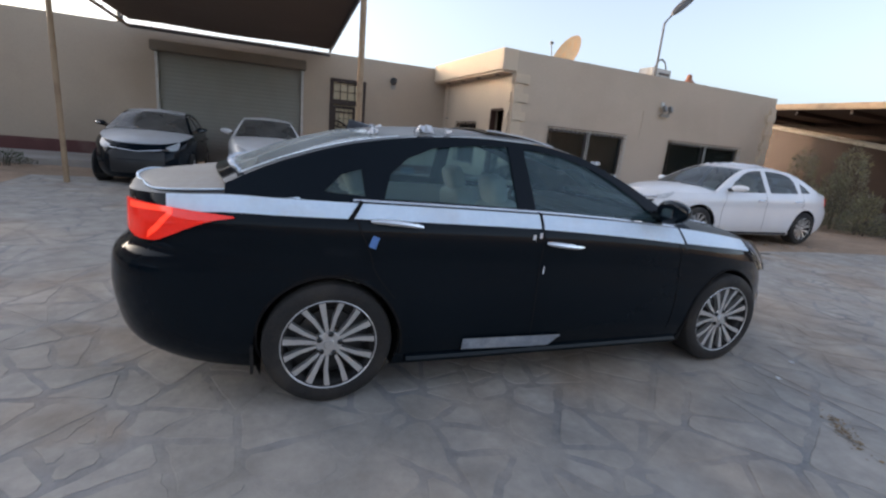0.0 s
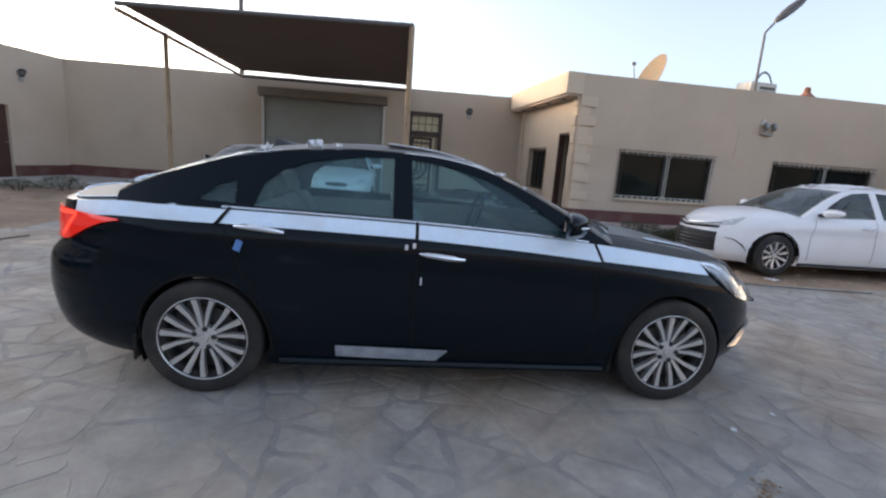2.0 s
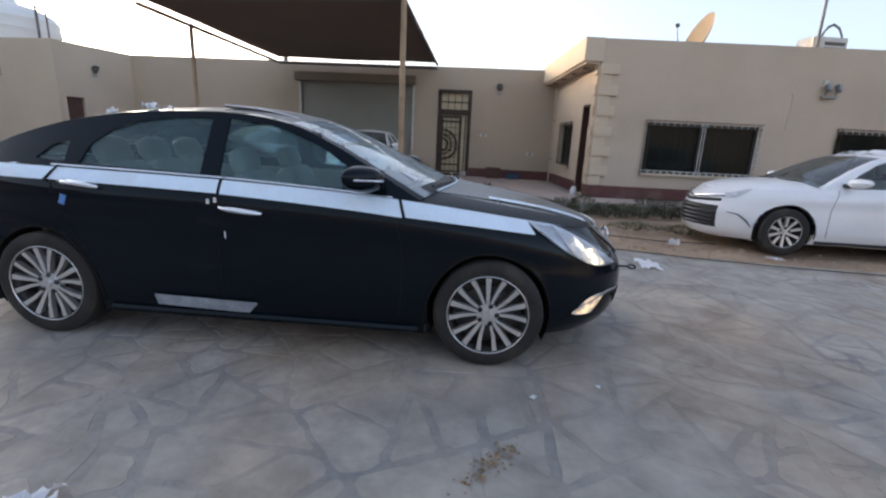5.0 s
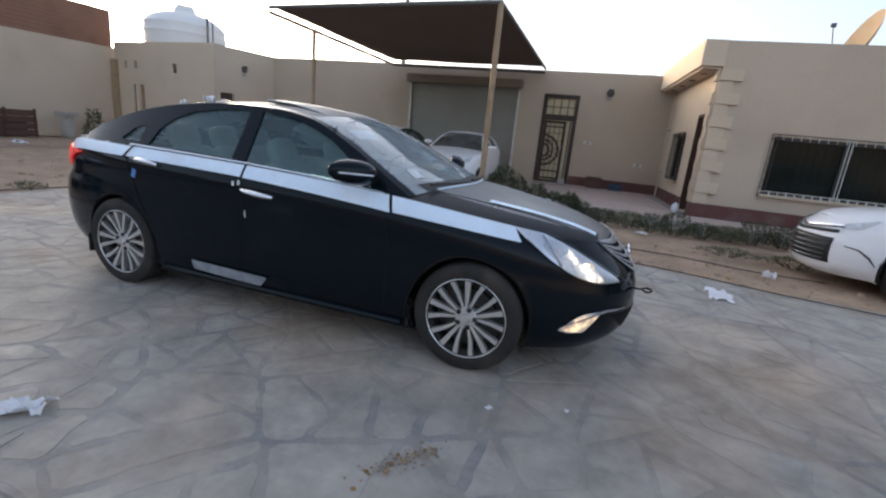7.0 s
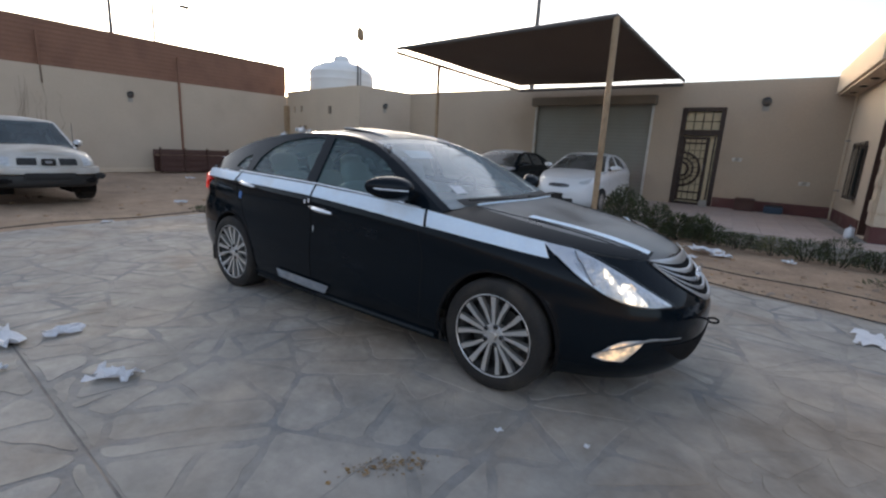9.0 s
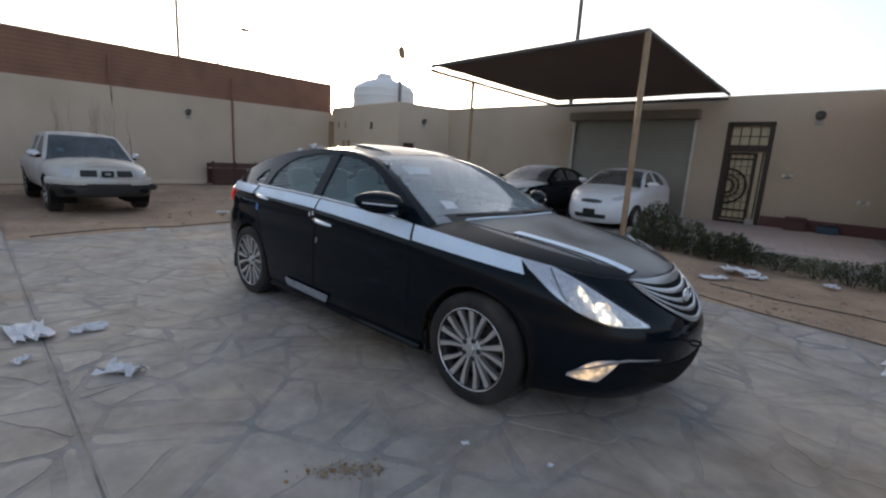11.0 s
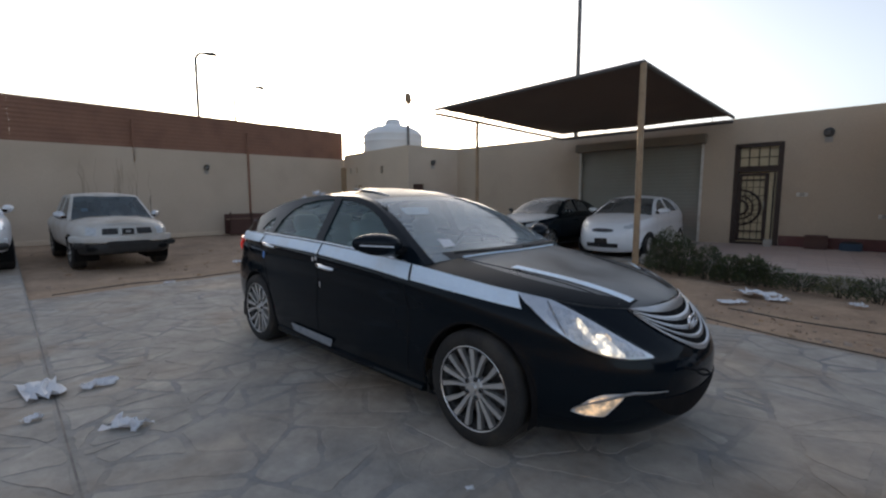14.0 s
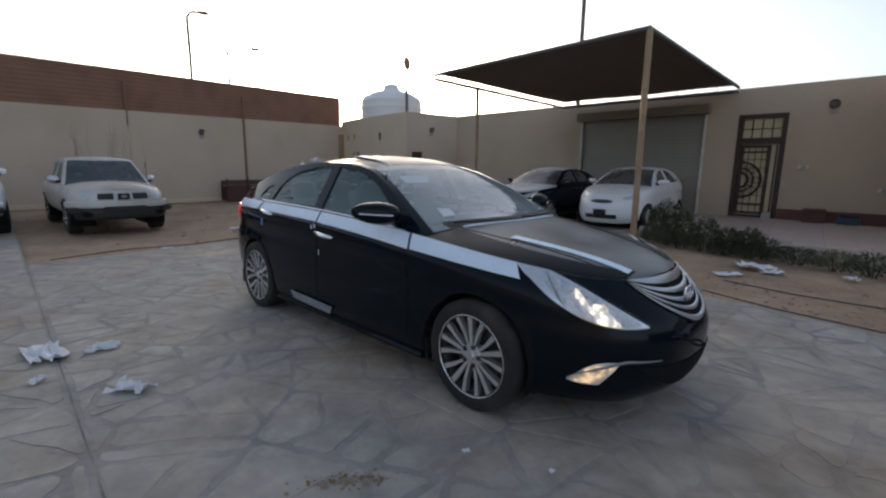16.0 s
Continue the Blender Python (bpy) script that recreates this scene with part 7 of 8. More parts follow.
PICKUP = dict(
    w=0.86, x0=-0.15, nf=5.0, nr=9.0, paint="cream_paint", floor=0.48,
    belt=[(-2.65, 1.02), (-0.9, 1.03), (0.3, 1.02), (0.9, 1.0), (1.6, 0.97), (2.2, 0.93), (2.5, 0.91)],
    sill=[(-2.7, 0.55), (-2.0, 0.48), (-0.9, 0.42), (1.0, 0.42), (2.0, 0.40), (2.5, 0.42)],
    front=[(0, 2.12), (0.2, 2.19), (0.45, 2.21), (0.7, 2.19), (0.9, 2.14), (1, 2.06)],
    rear=[(0, -2.60), (0.5, -2.64), (1, -2.64)],
    side=[(0, -0.06), (0.15, -0.02), (0.4, 0.0), (0.7, 0.0), (0.85, -0.015), (1, -0.06)],
    hood=[(0.6, 1.115), (0.9, 1.105), (1.4, 1.095), (1.9, 1.05), (2.1, 0.97), (2.3, 0.93)],
    boot=[(-2.65, 1.03), (-1.5, 1.035), (-1.1, 1.04)],
    cowl=0.86, deck=-1.12, glass=(-1.22, 0.90), header=0.28, rear_header=-1.10, rear_base=-1.20,
    rail=[(-1.24, 1.06), (-1.19, 1.30), (-1.12, 1.52), (-0.9, 1.585), (-0.3, 1.60), (0.2, 1.57), (0.45, 1.40), (0.7, 1.19), (0.90, 1.02)],
    roof=[(-1.35, 1.06), (-1.22, 1.36), (-1.12, 1.58), (-0.9, 1.635), (-0.3, 1.655), (0.2, 1.625), (0.45, 1.46), (0.7, 1.25), (0.9, 1.10), (1.06, 1.085)],
    panes=[("rear_door", [(-1.05, 1.07), (-1.05, 1.50), (-0.42, 1.54), (-0.42, 1.07)]), ("front_door", [(-0.32, 1.07), (-0.32, 1.54), (0.14, 1.50), (0.42, 1.31), (0.66, 1.10), (0.6, 1.07)])],
    doors=(0.80, -0.37, -1.08), axles=(1.30, -1.65), wheel_r=0.355, rim_r=0.20, arch=0.41, track=0.83, tyre_w=0.23, spokes=8, spoke_kind="plain", tumble=0.34,
    seats=(-0.05, -0.75), mirror=0.62, mirror_z=0.09, mirror_size=0.72, columns=90, rows=16, surround="cream_paint", mirror_paint="chrome_dull", seat="trim_dark", mirror_out=0.10, mirror_tall=1.9, glass_mat="glass_teal", screen_mat="glass_teal")
pk, psh, _, paux = build_car("pickup_truck", PICKUP, pose(-10.1, 0.21, 0.0, 0, 0, -5.0) @ Matrix.Diagonal((1, 1, 0.95, 1)), "dusty cream double-cab pickup truck parked on sand", "pickup truck", detail=False, group="parked cars")


def pk_pt(y, z, off):
    u = psh.u_y(y, 0.75)
    x = psh.point(u, 0.75).x
    return psh.point(u, psh.f_z(x, z), 1 if y < 0 else -1, off)


for side in (1, -1):
    u0, u1 = psh.u_x(2.0, 0.9), psh.u_y(0.50, 0.85)
    part("head_lamp", psh.patch(u0, u1, [(0, 0.90), (1, 0.885)], [(0, 0.76), (1, 0.74)], 0.008, 12, 4, side), M["lamp_clear"], pk, "large square-cornered head lamp")
    b = bx(2.02, -side * 0.76, 0.545, 0.24, 0.20, 0.12, 0.03)
    part("bumper_end", b, M["black_plastic"], pk, "black plastic bumper corner")
    part("fog_recess", bx(2.17, -side * 0.58, 0.47, 0.10, 0.20, 0.09, 0.02), M["liner"], pk)
bm = bmesh.new()
tube(bm, [pk_pt(y, 0.655, 0.03) for y in np.linspace(-0.80, 0.80, 18)], 0.065, 10)
for v in bm.verts:
    v.co.z = 0.655 + math.copysign(min(abs(v.co.z - 0.655) * 1.5, 0.07), v.co.z - 0.655)
part("front_bumper", bm, M["cream_paint"], pk, "dusty bright steel front bumper")
part("bumper_bar", tb([pk_pt(y, 0.48, 0.035) for y in np.linspace(-0.58, 0.58, 14)], 0.032, 8), M["chrome_dull"], pk, "dusty lower bumper bar")
part("bumper_plate", bx(2.27, 0, 0.575, 0.06, 0.74, 0.13, 0.02), M["black_plastic"], pk, "black empty plate holder")
for sg in (-1, 1):
    bm = bmesh.new()
    g = [[bm.verts.new(pk_pt(sg * y, z, 0.008)) for z in (0.755, 0.80, 0.84, 0.875)] for y in np.linspace(0.16, 0.42, 8)]
    for a, b_ in zip(g, g[1:]):
        for i in range(3):
            bm.faces.new((a[i], a[i + 1], b_[i + 1], b_[i]))
    bmesh.ops.recalc_face_normals(bm, faces=bm.faces[:])
    part("grille", bm, M["black_plastic"], pk, "dark split grille")
    part("grille_bar", tb([pk_pt(sg * y, 0.815, 0.014) for y in np.linspace(0.16, 0.42, 8)], 0.004, 5), M["alloy_dark"], pk)
    part("grille_bar", tb([pk_pt(sg * 0.110, 0.745, 0.016), pk_pt(sg * 0.145, 0.885, 0.016)], 0.020, 6), M["cream_paint"], pk)
part("grille", bx(2.222, 0, 0.815, 0.02, 0.20, 0.125, 0.01), M["black_plastic"], pk, "dark middle of the grille")
part("emblem", bx(2.236, 0, 0.815, 0.02, 0.10, 0.05, 0.012), M["chrome_dull"], pk, "plain pale badge")
bm = tb([pk_pt(y, 0.50, 0.0) for y in np.linspace(-0.74, 0.74, 16)], 0.075, 8)
for v in bm.verts:
    v.co.z = 0.47 + (v.co.z - 0.50) * 1.7
part("lower_valance", bm, M["black_plastic"], pk, "black plastic lower bumper")
part("windscreen_sticker", bx(0.68, -0.46, 1.245, 0.006, 0.11, 0.10, rot=Matrix.Rotation(radians(-48), 3, "Y")), M["film_white"], pk, "pale blue sticker on the windscreen", smooth=None)
part("aerial", tb([(0.86, 0.74, 1.02), (0.70, 0.78, 1.55)], 0.006, 5), M["gloss_black"], pk)

SUV = scaled(PICKUP, 0.98, 1.04, 1.0, paint="white_paint", surround="white_paint", mirror_paint="white_paint",
    belt=[(-2.65, 1.12), (-0.9, 1.12), (0.3, 1.10), (0.9, 1.08), (1.6, 1.05), (2.2, 1.0), (2.5, 0.98)],
    hood=[(0.6, 1.20), (0.9, 1.18), (1.4, 1.15), (1.9, 1.10), (2.1, 1.03), (2.3, 1.0)], boot=[(-2.65, 1.15), (-2.0, 1.2)], deck=-2.3, glass=(-2.45, 0.86), rear_header=-2.35, rear_base=-2.43,
    rail=[(-2.45, 1.14), (-2.40, 1.40), (-2.30, 1.66), (-1.9, 1.73), (-0.3, 1.75), (0.15, 1.70), (0.42, 1.5), (0.66, 1.28), (0.86, 1.10)],
    roof=[(-2.6, 1.14), (-2.45, 1.45), (-2.32, 1.73), (-1.9, 1.79), (-0.3, 1.81), (0.15, 1.76), (0.42, 1.56), (0.66, 1.34), (0.86, 1.20), (1.05, 1.18)],
    panes=[("rear_door", [(-1.15, 1.16), (-1.15, 1.65), (-0.42, 1.68), (-0.42, 1.16)]), ("front_door", [(-0.32, 1.16), (-0.32, 1.68), (0.10, 1.63), (0.40, 1.42), (0.60, 1.20), (0.5, 1.16)]), ("rear_quarter", [(-2.15, 1.17), (-2.15, 1.60), (-1.3, 1.65), (-1.3, 1.17)])],
    glass_mat="glass_dark", screen_mat="glass_dark", mirror=0.58)
suv, ssh, _, _ = build_car("sport_utility_vehicle", SUV, pose(-11.2, -2.25, 0.0, 0, 0, -3.0), "white sport utility vehicle parked beside the pickup", "car", detail=False, group="parked cars")
for side in (1, -1):
    u0, u1 = ssh.u_x(1.9, 0.9), ssh.u_y(0.5, 0.85)
    part("head_lamp", ssh.patch(u0, u1, [(0, 0.98), (1, 0.95)], [(0, 0.84), (1, 0.80)], 0.008, 12, 4, side), M["lamp_shell"], suv, "large clear head lamp")
    p = ssh.point(ssh.u_x(1.98, 0.3), 0.35, side, 0.01)
    part("fog_lamp", lt([(0.0, 0.02), (0.05, 0.015), (0.06, 0.0), (0.0, 0.0)], 16, axis="z"), M["lamp_shell"], suv, m=Matrix.Translation(p) @ Matrix.Rotation(radians(90), 4, "Y"))
bm = tb([ssh.point(ssh.u_y(abs(y), 0.75), 0.2, 1 if y < 0 else -1, 0.02) for y in np.linspace(-0.72, 0.72, 18)], 0.07, 10)
part("front_bumper", bm, M["black_plastic"], suv)
bm = bmesh.new()
g = [[bm.verts.new(ssh.point(ssh.u_y(abs(y), 0.75), f, 1 if y < 0 else -1, 0.008)) for f in (0.55, 0.68, 0.82, 0.92)] for y in np.linspace(-0.45, 0.45, 14)]
for a, b_ in zip(g, g[1:]):
    for i in range(3):
        bm.faces.new((a[i], a[i + 1], b_[i + 1], b_[i]))
bmesh.ops.recalc_face_normals(bm, faces=bm.faces[:])
part("grille", bm, M["chrome"], suv, "bright slatted grille")


# ---- platform before the house and along the back wall ----
pl = thing("platform", Matrix(), "pinkish tiled platform before the house", "platform", kind="structure")
PL1 = [(-0.15, 7.75), (1.8, 6.95), (3.75, 6.15), (5.2, 6.05), (14.9, 5.7), (14.9, 7.1), (4.75, 7.6), (4.85, 12.0), (-0.05, 12.5)]
part("slab", prism(bmesh.new(), PL1, -0.2, PLAT - 0.012), M["mortar"], pl, smooth=None)
part("slab", prism(bmesh.new(), [(-10.2, 10.5), (-4.9, 10.7), (-4.4, 13.0), (-9.75, 13.35)], -0.2, 0.12), M["concrete"], pl, "pale concrete walk along the wall", smooth=None)


def inside_poly(x, y, poly):
    r = False
    for i in range(len(poly)):
        (x0, y0), (x1, y1) = poly[i], poly[i - 1]
        if (y0 > y) != (y1 > y) and x < (x1 - x0) * (y - y0) / (y1 - y0) + x0:
            r = not r
    return r


def clip(poly, a, b_, c):
    """The part of poly where a x + b y <= c."""
    out = []
    for i in range(len(poly)):
        p, q = poly[i], poly[(i + 1) % len(poly)]
        dp, dq = a * p[0] + b_ * p[1] - c, a * q[0] + b_ * q[1] - c
        if dp <= 0:
            out.append(p)
        if (dp < 0 < dq) or (dq < 0 < dp):
            t = dp / (dp - dq)
            out.append((p[0] + (q[0] - p[0]) * t, p[1] + (q[1] - p[1]) * t))
    return out


def area(poly):
    return 0.5 * sum(poly[i - 1][0] * poly[i][1] - poly[i][0] * poly[i - 1][1] for i in range(len(poly)))


def inset(poly, d):
    """poly (counter-clockwise, convex) moved inwards by d."""
    out = poly
    for i in range(len(poly)):
        (x0, y0), (x1, y1) = poly[i], poly[(i + 1) % len(poly)]
        lx, ly = x1 - x0, y1 - y0
        n_ = math.hypot(lx, ly)
        if n_ < 1e-6:
            continue
        a, b_ = ly / n_, -lx / n_
        out = clip(out, a, b_, a * x0 + b_ * y0 - d)
        if len(out) < 3:
            return []
    return out


# tiles of the platform
tile_mesh = {}
for i in range(-1, 34):
    for j in range(0, 15):
        cx, cy = -0.1 + 0.45 * i + 0.22, 6.1 + 0.45 * j
        if all(inside_poly(cx + a, cy + b_, PL1) for a in (-0.22, 0.22) for b_ in (-0.22, 0.22)):
            if "t" not in tile_mesh:
                bm = bx(0, 0, 0, 0.443, 0.443, 0.02, 0.003, seg=1)
                me = bpy.data.meshes.new("tile")
                bm.to_mesh(me)
                bm.free()
                me.materials.append(M["platform"])
                tile_mesh["t"] = me
            share("tile", tile_mesh["t"], pl, Matrix.Translation((cx, cy, PLAT - 0.009 + random.uniform(-0.0015, 0.0015))))
kb = thing("kerb", Matrix(), "pale concrete kerb round the platform", "kerb", kind="structure")
for k in range(4):
    (x0, y0), (x1, y1) = PL1[k], PL1[k + 1]
    L_ = math.hypot(x1 - x0, y1 - y0)
    n_ = max(1, round(L_ / 0.8))
    for i in range(n_):
        part("kerb_stone", bx(L_ * (i + 0.5) / n_, -0.04, PLAT / 2 - 0.03, L_ / n_ - 0.012, 0.13, PLAT + 0.08, 0.012), M["concrete"], kb, m=Matrix.Translation((x0, y0, 0)) @ Matrix.Rotation(math.atan2(y1 - y0, x1 - x0), 4, "Z"))


# ---- ground ----
def joint_y(x):
    return -2.53 - 0.117 * x


def edge_y(x):
    return 2.72 - 0.19 * (x - 1.93) + 0.10 * math.sin(0.9 * x)


def paved(x, y):
    if y < joint_y(x):
        return x > -20 and y > -9.2
    if -5.5 < x < -0.25 and edge_y(x) <= y < 8.6:
        return True
    return x > -5.68 and y < edge_y(x) and y > -9.2


def sand_height(x, y):
    if paved(x, y):
        return -0.075
    if abs(x) > 15 or y > 13.4 or y < -12:
        return -0.06
    v = Vector((x, y, 0))
    h = 0.035 * noise.noise(v * 0.55) + 0.022 * noise.noise(v * 1.7) + 0.012 * noise.noise(v * 5.0) - 0.028
    return min(h, 0.03)


def spread(lo, hi, step):
    far = [-3000, -900, -250, -80, -40, -24]
    return [v for v in far if v < lo] + list(np.arange(lo, hi + 1e-6, step)) + [-v for v in far[::-1] if -v > hi]


gx, gy = spread(-15.0, 15.0, 0.13), spread(-9.6, 13.6, 0.13)
verts = [(x, y, sand_height(x, y)) for y in gy for x in gx]
nx = len(gx)
faces = [(j * nx + i, j * nx + i + 1, (j + 1) * nx + i + 1, (j + 1) * nx + i) for j in range(len(gy) - 1) for i in range(nx - 1)]
gd = mesh_object("ground", verts, faces, M["sand"], 60)
tagged(gd, "reddish trodden sand with low ripples", "ground", kind="structure")

# ---- crazy paving ----
pv = thing("pavement", Matrix(), "crazy paving of irregular tan stones with grey mortar", "pavement", kind="structure")
ex = np.linspace(-5.68, 16.5, 40)
bed = [(-5.68, joint_y(-5.68)), (16.5, joint_y(16.5))] + [(float(x), edge_y(x) - 0.01) for x in ex[::-1]]
part("mortar_bed", prism(bmesh.new(), bed, -0.10, -0.0032), M["mortar"], pv, smooth=None)
part("mortar_bed", prism(bmesh.new(), [(-20, -9.2), (16.5, -9.2), (16.5, joint_y(16.5) - 0.012), (-20, joint_y(-20) - 0.012)], -0.10, -0.0035), M["mortar"], pv, smooth=None)
part("mortar_bed", prism(bmesh.new(), [(-5.5, 4.05), (-0.25, 3.05), (-0.25, 8.6), (-5.5, 8.6)], -0.10, -0.0038), M["mortar"], pv, smooth=None)
part("expansion_joint", prism(bmesh.new(), [(-20, joint_y(-20) - 0.012), (16.5, joint_y(16.5) - 0.012), (16.5, joint_y(16.5) + 0.002), (-20, joint_y(-20) + 0.002)], -0.10, -0.0062), M["joint"], pv, "dark straight joint across the paving", smooth=None)

rnd = random.Random(11)
seeds = []
cell = {}


def near_seeds(x, y):
    ci, cj = int(x // 1.0), int(y // 1.0)
    return [s for i in range(ci - 2, ci + 3) for j in range(cj - 2, cj + 3) for s in cell.get((i, j), ())]


for _ in range(22000):
    x, y = rnd.uniform(-20.9, 17.3), rnd.uniform(-10.0, 5.5)
    if all((a - x) ** 2 + (b_ - y) ** 2 > 0.23 for a, b_ in near_seeds(x, y)):
        seeds.append((x, y))
        cell.setdefault((int(x // 1.0), int(y // 1.0)), []).append((x, y))

for _ in range(3500):
    x, y = rnd.uniform(-6.5, 0.6), rnd.uniform(5.2, 9.5)
    if all((a - x) ** 2 + (b_ - y) ** 2 > 0.23 for a, b_ in near_seeds(x, y)):
        seeds.append((x, y))
        cell.setdefault((int(x // 1.0), int(y // 1.0)), []).append((x, y))


def middle(poly):
    return sum(v[0] for v in poly) / len(poly), sum(v[1] for v in poly) / len(poly)


def shatter(poly, want):
    """Breaks a slab into angular pieces by cuts across its longer way."""
    ar = abs(area(poly))
    if ar < want or ar < 0.018:
        return [poly]
    cx, cy = middle(poly)
    far = max(poly, key=lambda v: (v[0] - cx) ** 2 + (v[1] - cy) ** 2)
    q = math.atan2(far[1] - cy, far[0] - cx) + rnd.gauss(0.0, 0.3)
    a, b_ = math.cos(q), math.sin(q)
    c = a * cx + b_ * cy + rnd.uniform(-0.22, 0.22) * math.sqrt(ar)
    one, two = clip(poly, a, b_, c), clip(poly, -a, -b_, -c)
    out = []
    for piece in (one, two):
        if len(piece) >= 3:
            out += shatter(piece, want * rnd.uniform(0.65, 1.45))
    return out


stones = []
for sx_, sy_ in seeds:
    poly = [(sx_ - 2, sy_ - 2), (sx_ + 2, sy_ - 2), (sx_ + 2, sy_ + 2), (sx_ - 2, sy_ + 2)]
    for ox, oy in near_seeds(sx_, sy_):
        a, b_ = ox - sx_, oy - sy_
        if a or b_:
            poly = clip(poly, a, b_, a * (sx_ + a * 0.5) + b_ * (sy_ + b_ * 0.5))
    if len(poly) < 3:
        continue
    want = 0.13 + 0.11 * noise.noise(Vector((sx_ * 0.5, sy_ * 0.5, 3.0)))
    for side_ in (1, -1, 2):
        half = clip(poly, -0.117, -1, 2.53) if side_ > 0 else clip(poly, 0.117, 1, -2.545)
        if side_ == 2:
            half = clip(poly, -0.19, -1, -edge_y(sx_) - 0.19 * sx_)
            half = clip(clip(clip(half, -1, 0, 5.48), 1, 0, -0.27), 0, 1, 8.58) if half else half
        if side_ == 1:
            half = clip(half, -1, 0, 5.66) if half else half
            half = clip(half, 0.19, 1, edge_y(sx_) + 0.19 * sx_) if half else half
        elif side_ == -1:
            half = clip(clip(half, 0, -1, 9.2), -1, 0, 20) if half else half
        half = clip(half, 1, 0, 16.4) if half else half
        if len(half) < 3 or abs(area(half)) < 0.02:
            continue
        for piece in shatter(half, max(want, 0.05)):
            if area(piece) < 0:
                piece = piece[::-1]
            piece = inset(piece, rnd.uniform(0.011, 0.026))
            if len(piece) < 3 or area(piece) < 0.006:
                continue
            out = []
            for k in range(len(piece)):
                p, q, r_ = piece[k - 1], piece[k], piece[(k + 1) % len(piece)]
                d0, d1_ = math.hypot(p[0] - q[0], p[1] - q[1]), math.hypot(r_[0] - q[0], r_[1] - q[1])
                t0, t1 = min(0.028, d0 * 0.3) / max(d0, 1e-6), min(0.028, d1_ * 0.3) / max(d1_, 1e-6)
                out += [(q[0] + (p[0] - q[0]) * t0, q[1] + (p[1] - q[1]) * t0), (q[0] + (r_[0] - q[0]) * t1, q[1] + (r_[1] - q[1]) * t1)]
            fine_ = []
            for k in range(len(out)):
                p, q = out[k], out[(k + 1) % len(out)]
                d0 = math.hypot(q[0] - p[0], q[1] - p[1])
                fine_.append(p)
                m_ = int(d0 / 0.075)
                for e in range(1, m_ + 1):
                    t = e / (m_ + 1)
                    w_ = rnd.uniform(-0.013, 0.006)
                    fine_.append((p[0] + (q[0] - p[0]) * t + (q[1] - p[1]) / d0 * w_, p[1] + (q[1] - p[1]) * t - (q[0] - p[0]) / d0 * w_))
            stones.append((middle(piece), fine_))
stones.sort(key=lambda s: (s[0][0] - 0.9) ** 2 * 0.6 + (s[0][1] + 1.9) ** 2)


def stone_geometry(poly, c, r2):
    tilt = (r2.uniform(-0.002, 0.002), r2.uniform(-0.002, 0.002))
    lift = r2.uniform(-0.0012, 0.0004)
    inner = [(c[0] + (x - c[0]) * 0.985, c[1] + (y - c[1]) * 0.985) for x, y in poly]
    k = len(poly)

    def zz(x, y, low):
        return lift + tilt[0] * (x - c[0]) + tilt[1] * (y - c[1]) - low

    vs = [(x, y, zz(x, y, 0.0)) for x, y in inner] + [(x, y, zz(x, y, 0.002)) for x, y in poly] + [(x, y, -0.02) for x, y in poly]
    fs = [tuple(range(k))] + [(i + k, (i + 1) % k + k, (i + 1) % k, i) for i in range(k)] + [(i + 2 * k, (i + 1) % k + 2 * k, (i + 1) % k + k, i + k) for i in range(k)]
    return vs, fs


r2 = random.Random(5)
rest_v, rest_f = [], []
for idx, (c, poly) in enumerate(stones):
    vs, fs = stone_geometry(poly, c, r2)
    if idx < 300:
        me = bpy.data.meshes.new("paving_stone")
        me.from_pydata(vs, [], fs)
        me.materials.append(M["stone"])
        share("paving_stone", me, pv, Matrix())
    else:
        o = len(rest_v)
        rest_v += vs
        rest_f += [tuple(v + o for v in f) for f in fs]
ob = mesh_object("paving_stones", rest_v, rest_f, M["stone"])
ob.parent = pv
tagged(ob, "irregular tan paving stones further off", kind="stuff")


# ---- plants ----
def leaf_cloud(bm, cx, cy, z0, rx, ry, h, n_, size, rnd):
    for _ in range(n_):
        a, t = rnd.uniform(0, 2 * math.pi), rnd.random()
        rr = math.sqrt(rnd.random()) * (0.55 + 0.45 * math.sin(math.pi * min(t + 0.25, 1)))
        p = Vector((cx + rx * rr * math.cos(a), cy + ry * rr * math.sin(a), z0 + h * t * (1.15 - 0.45 * rr)))
        d = Vector((math.cos(a) * 0.7 + rnd.uniform(-0.6, 0.6), math.sin(a) * 0.7 + rnd.uniform(-0.6, 0.6), rnd.uniform(0.1, 1.2))).normalized()
        w = d.cross(Vector((rnd.uniform(-1, 1), rnd.uniform(-1, 1), rnd.uniform(-1, 1)))).normalized()
        s_ = size * rnd.uniform(0.6, 1.4)
        bm.faces.new([bm.verts.new(q) for q in (p, p + d * s_ * 0.45 + w * s_ * 0.12, p + d * s_, p + d * s_ * 0.45 - w * s_ * 0.12)])


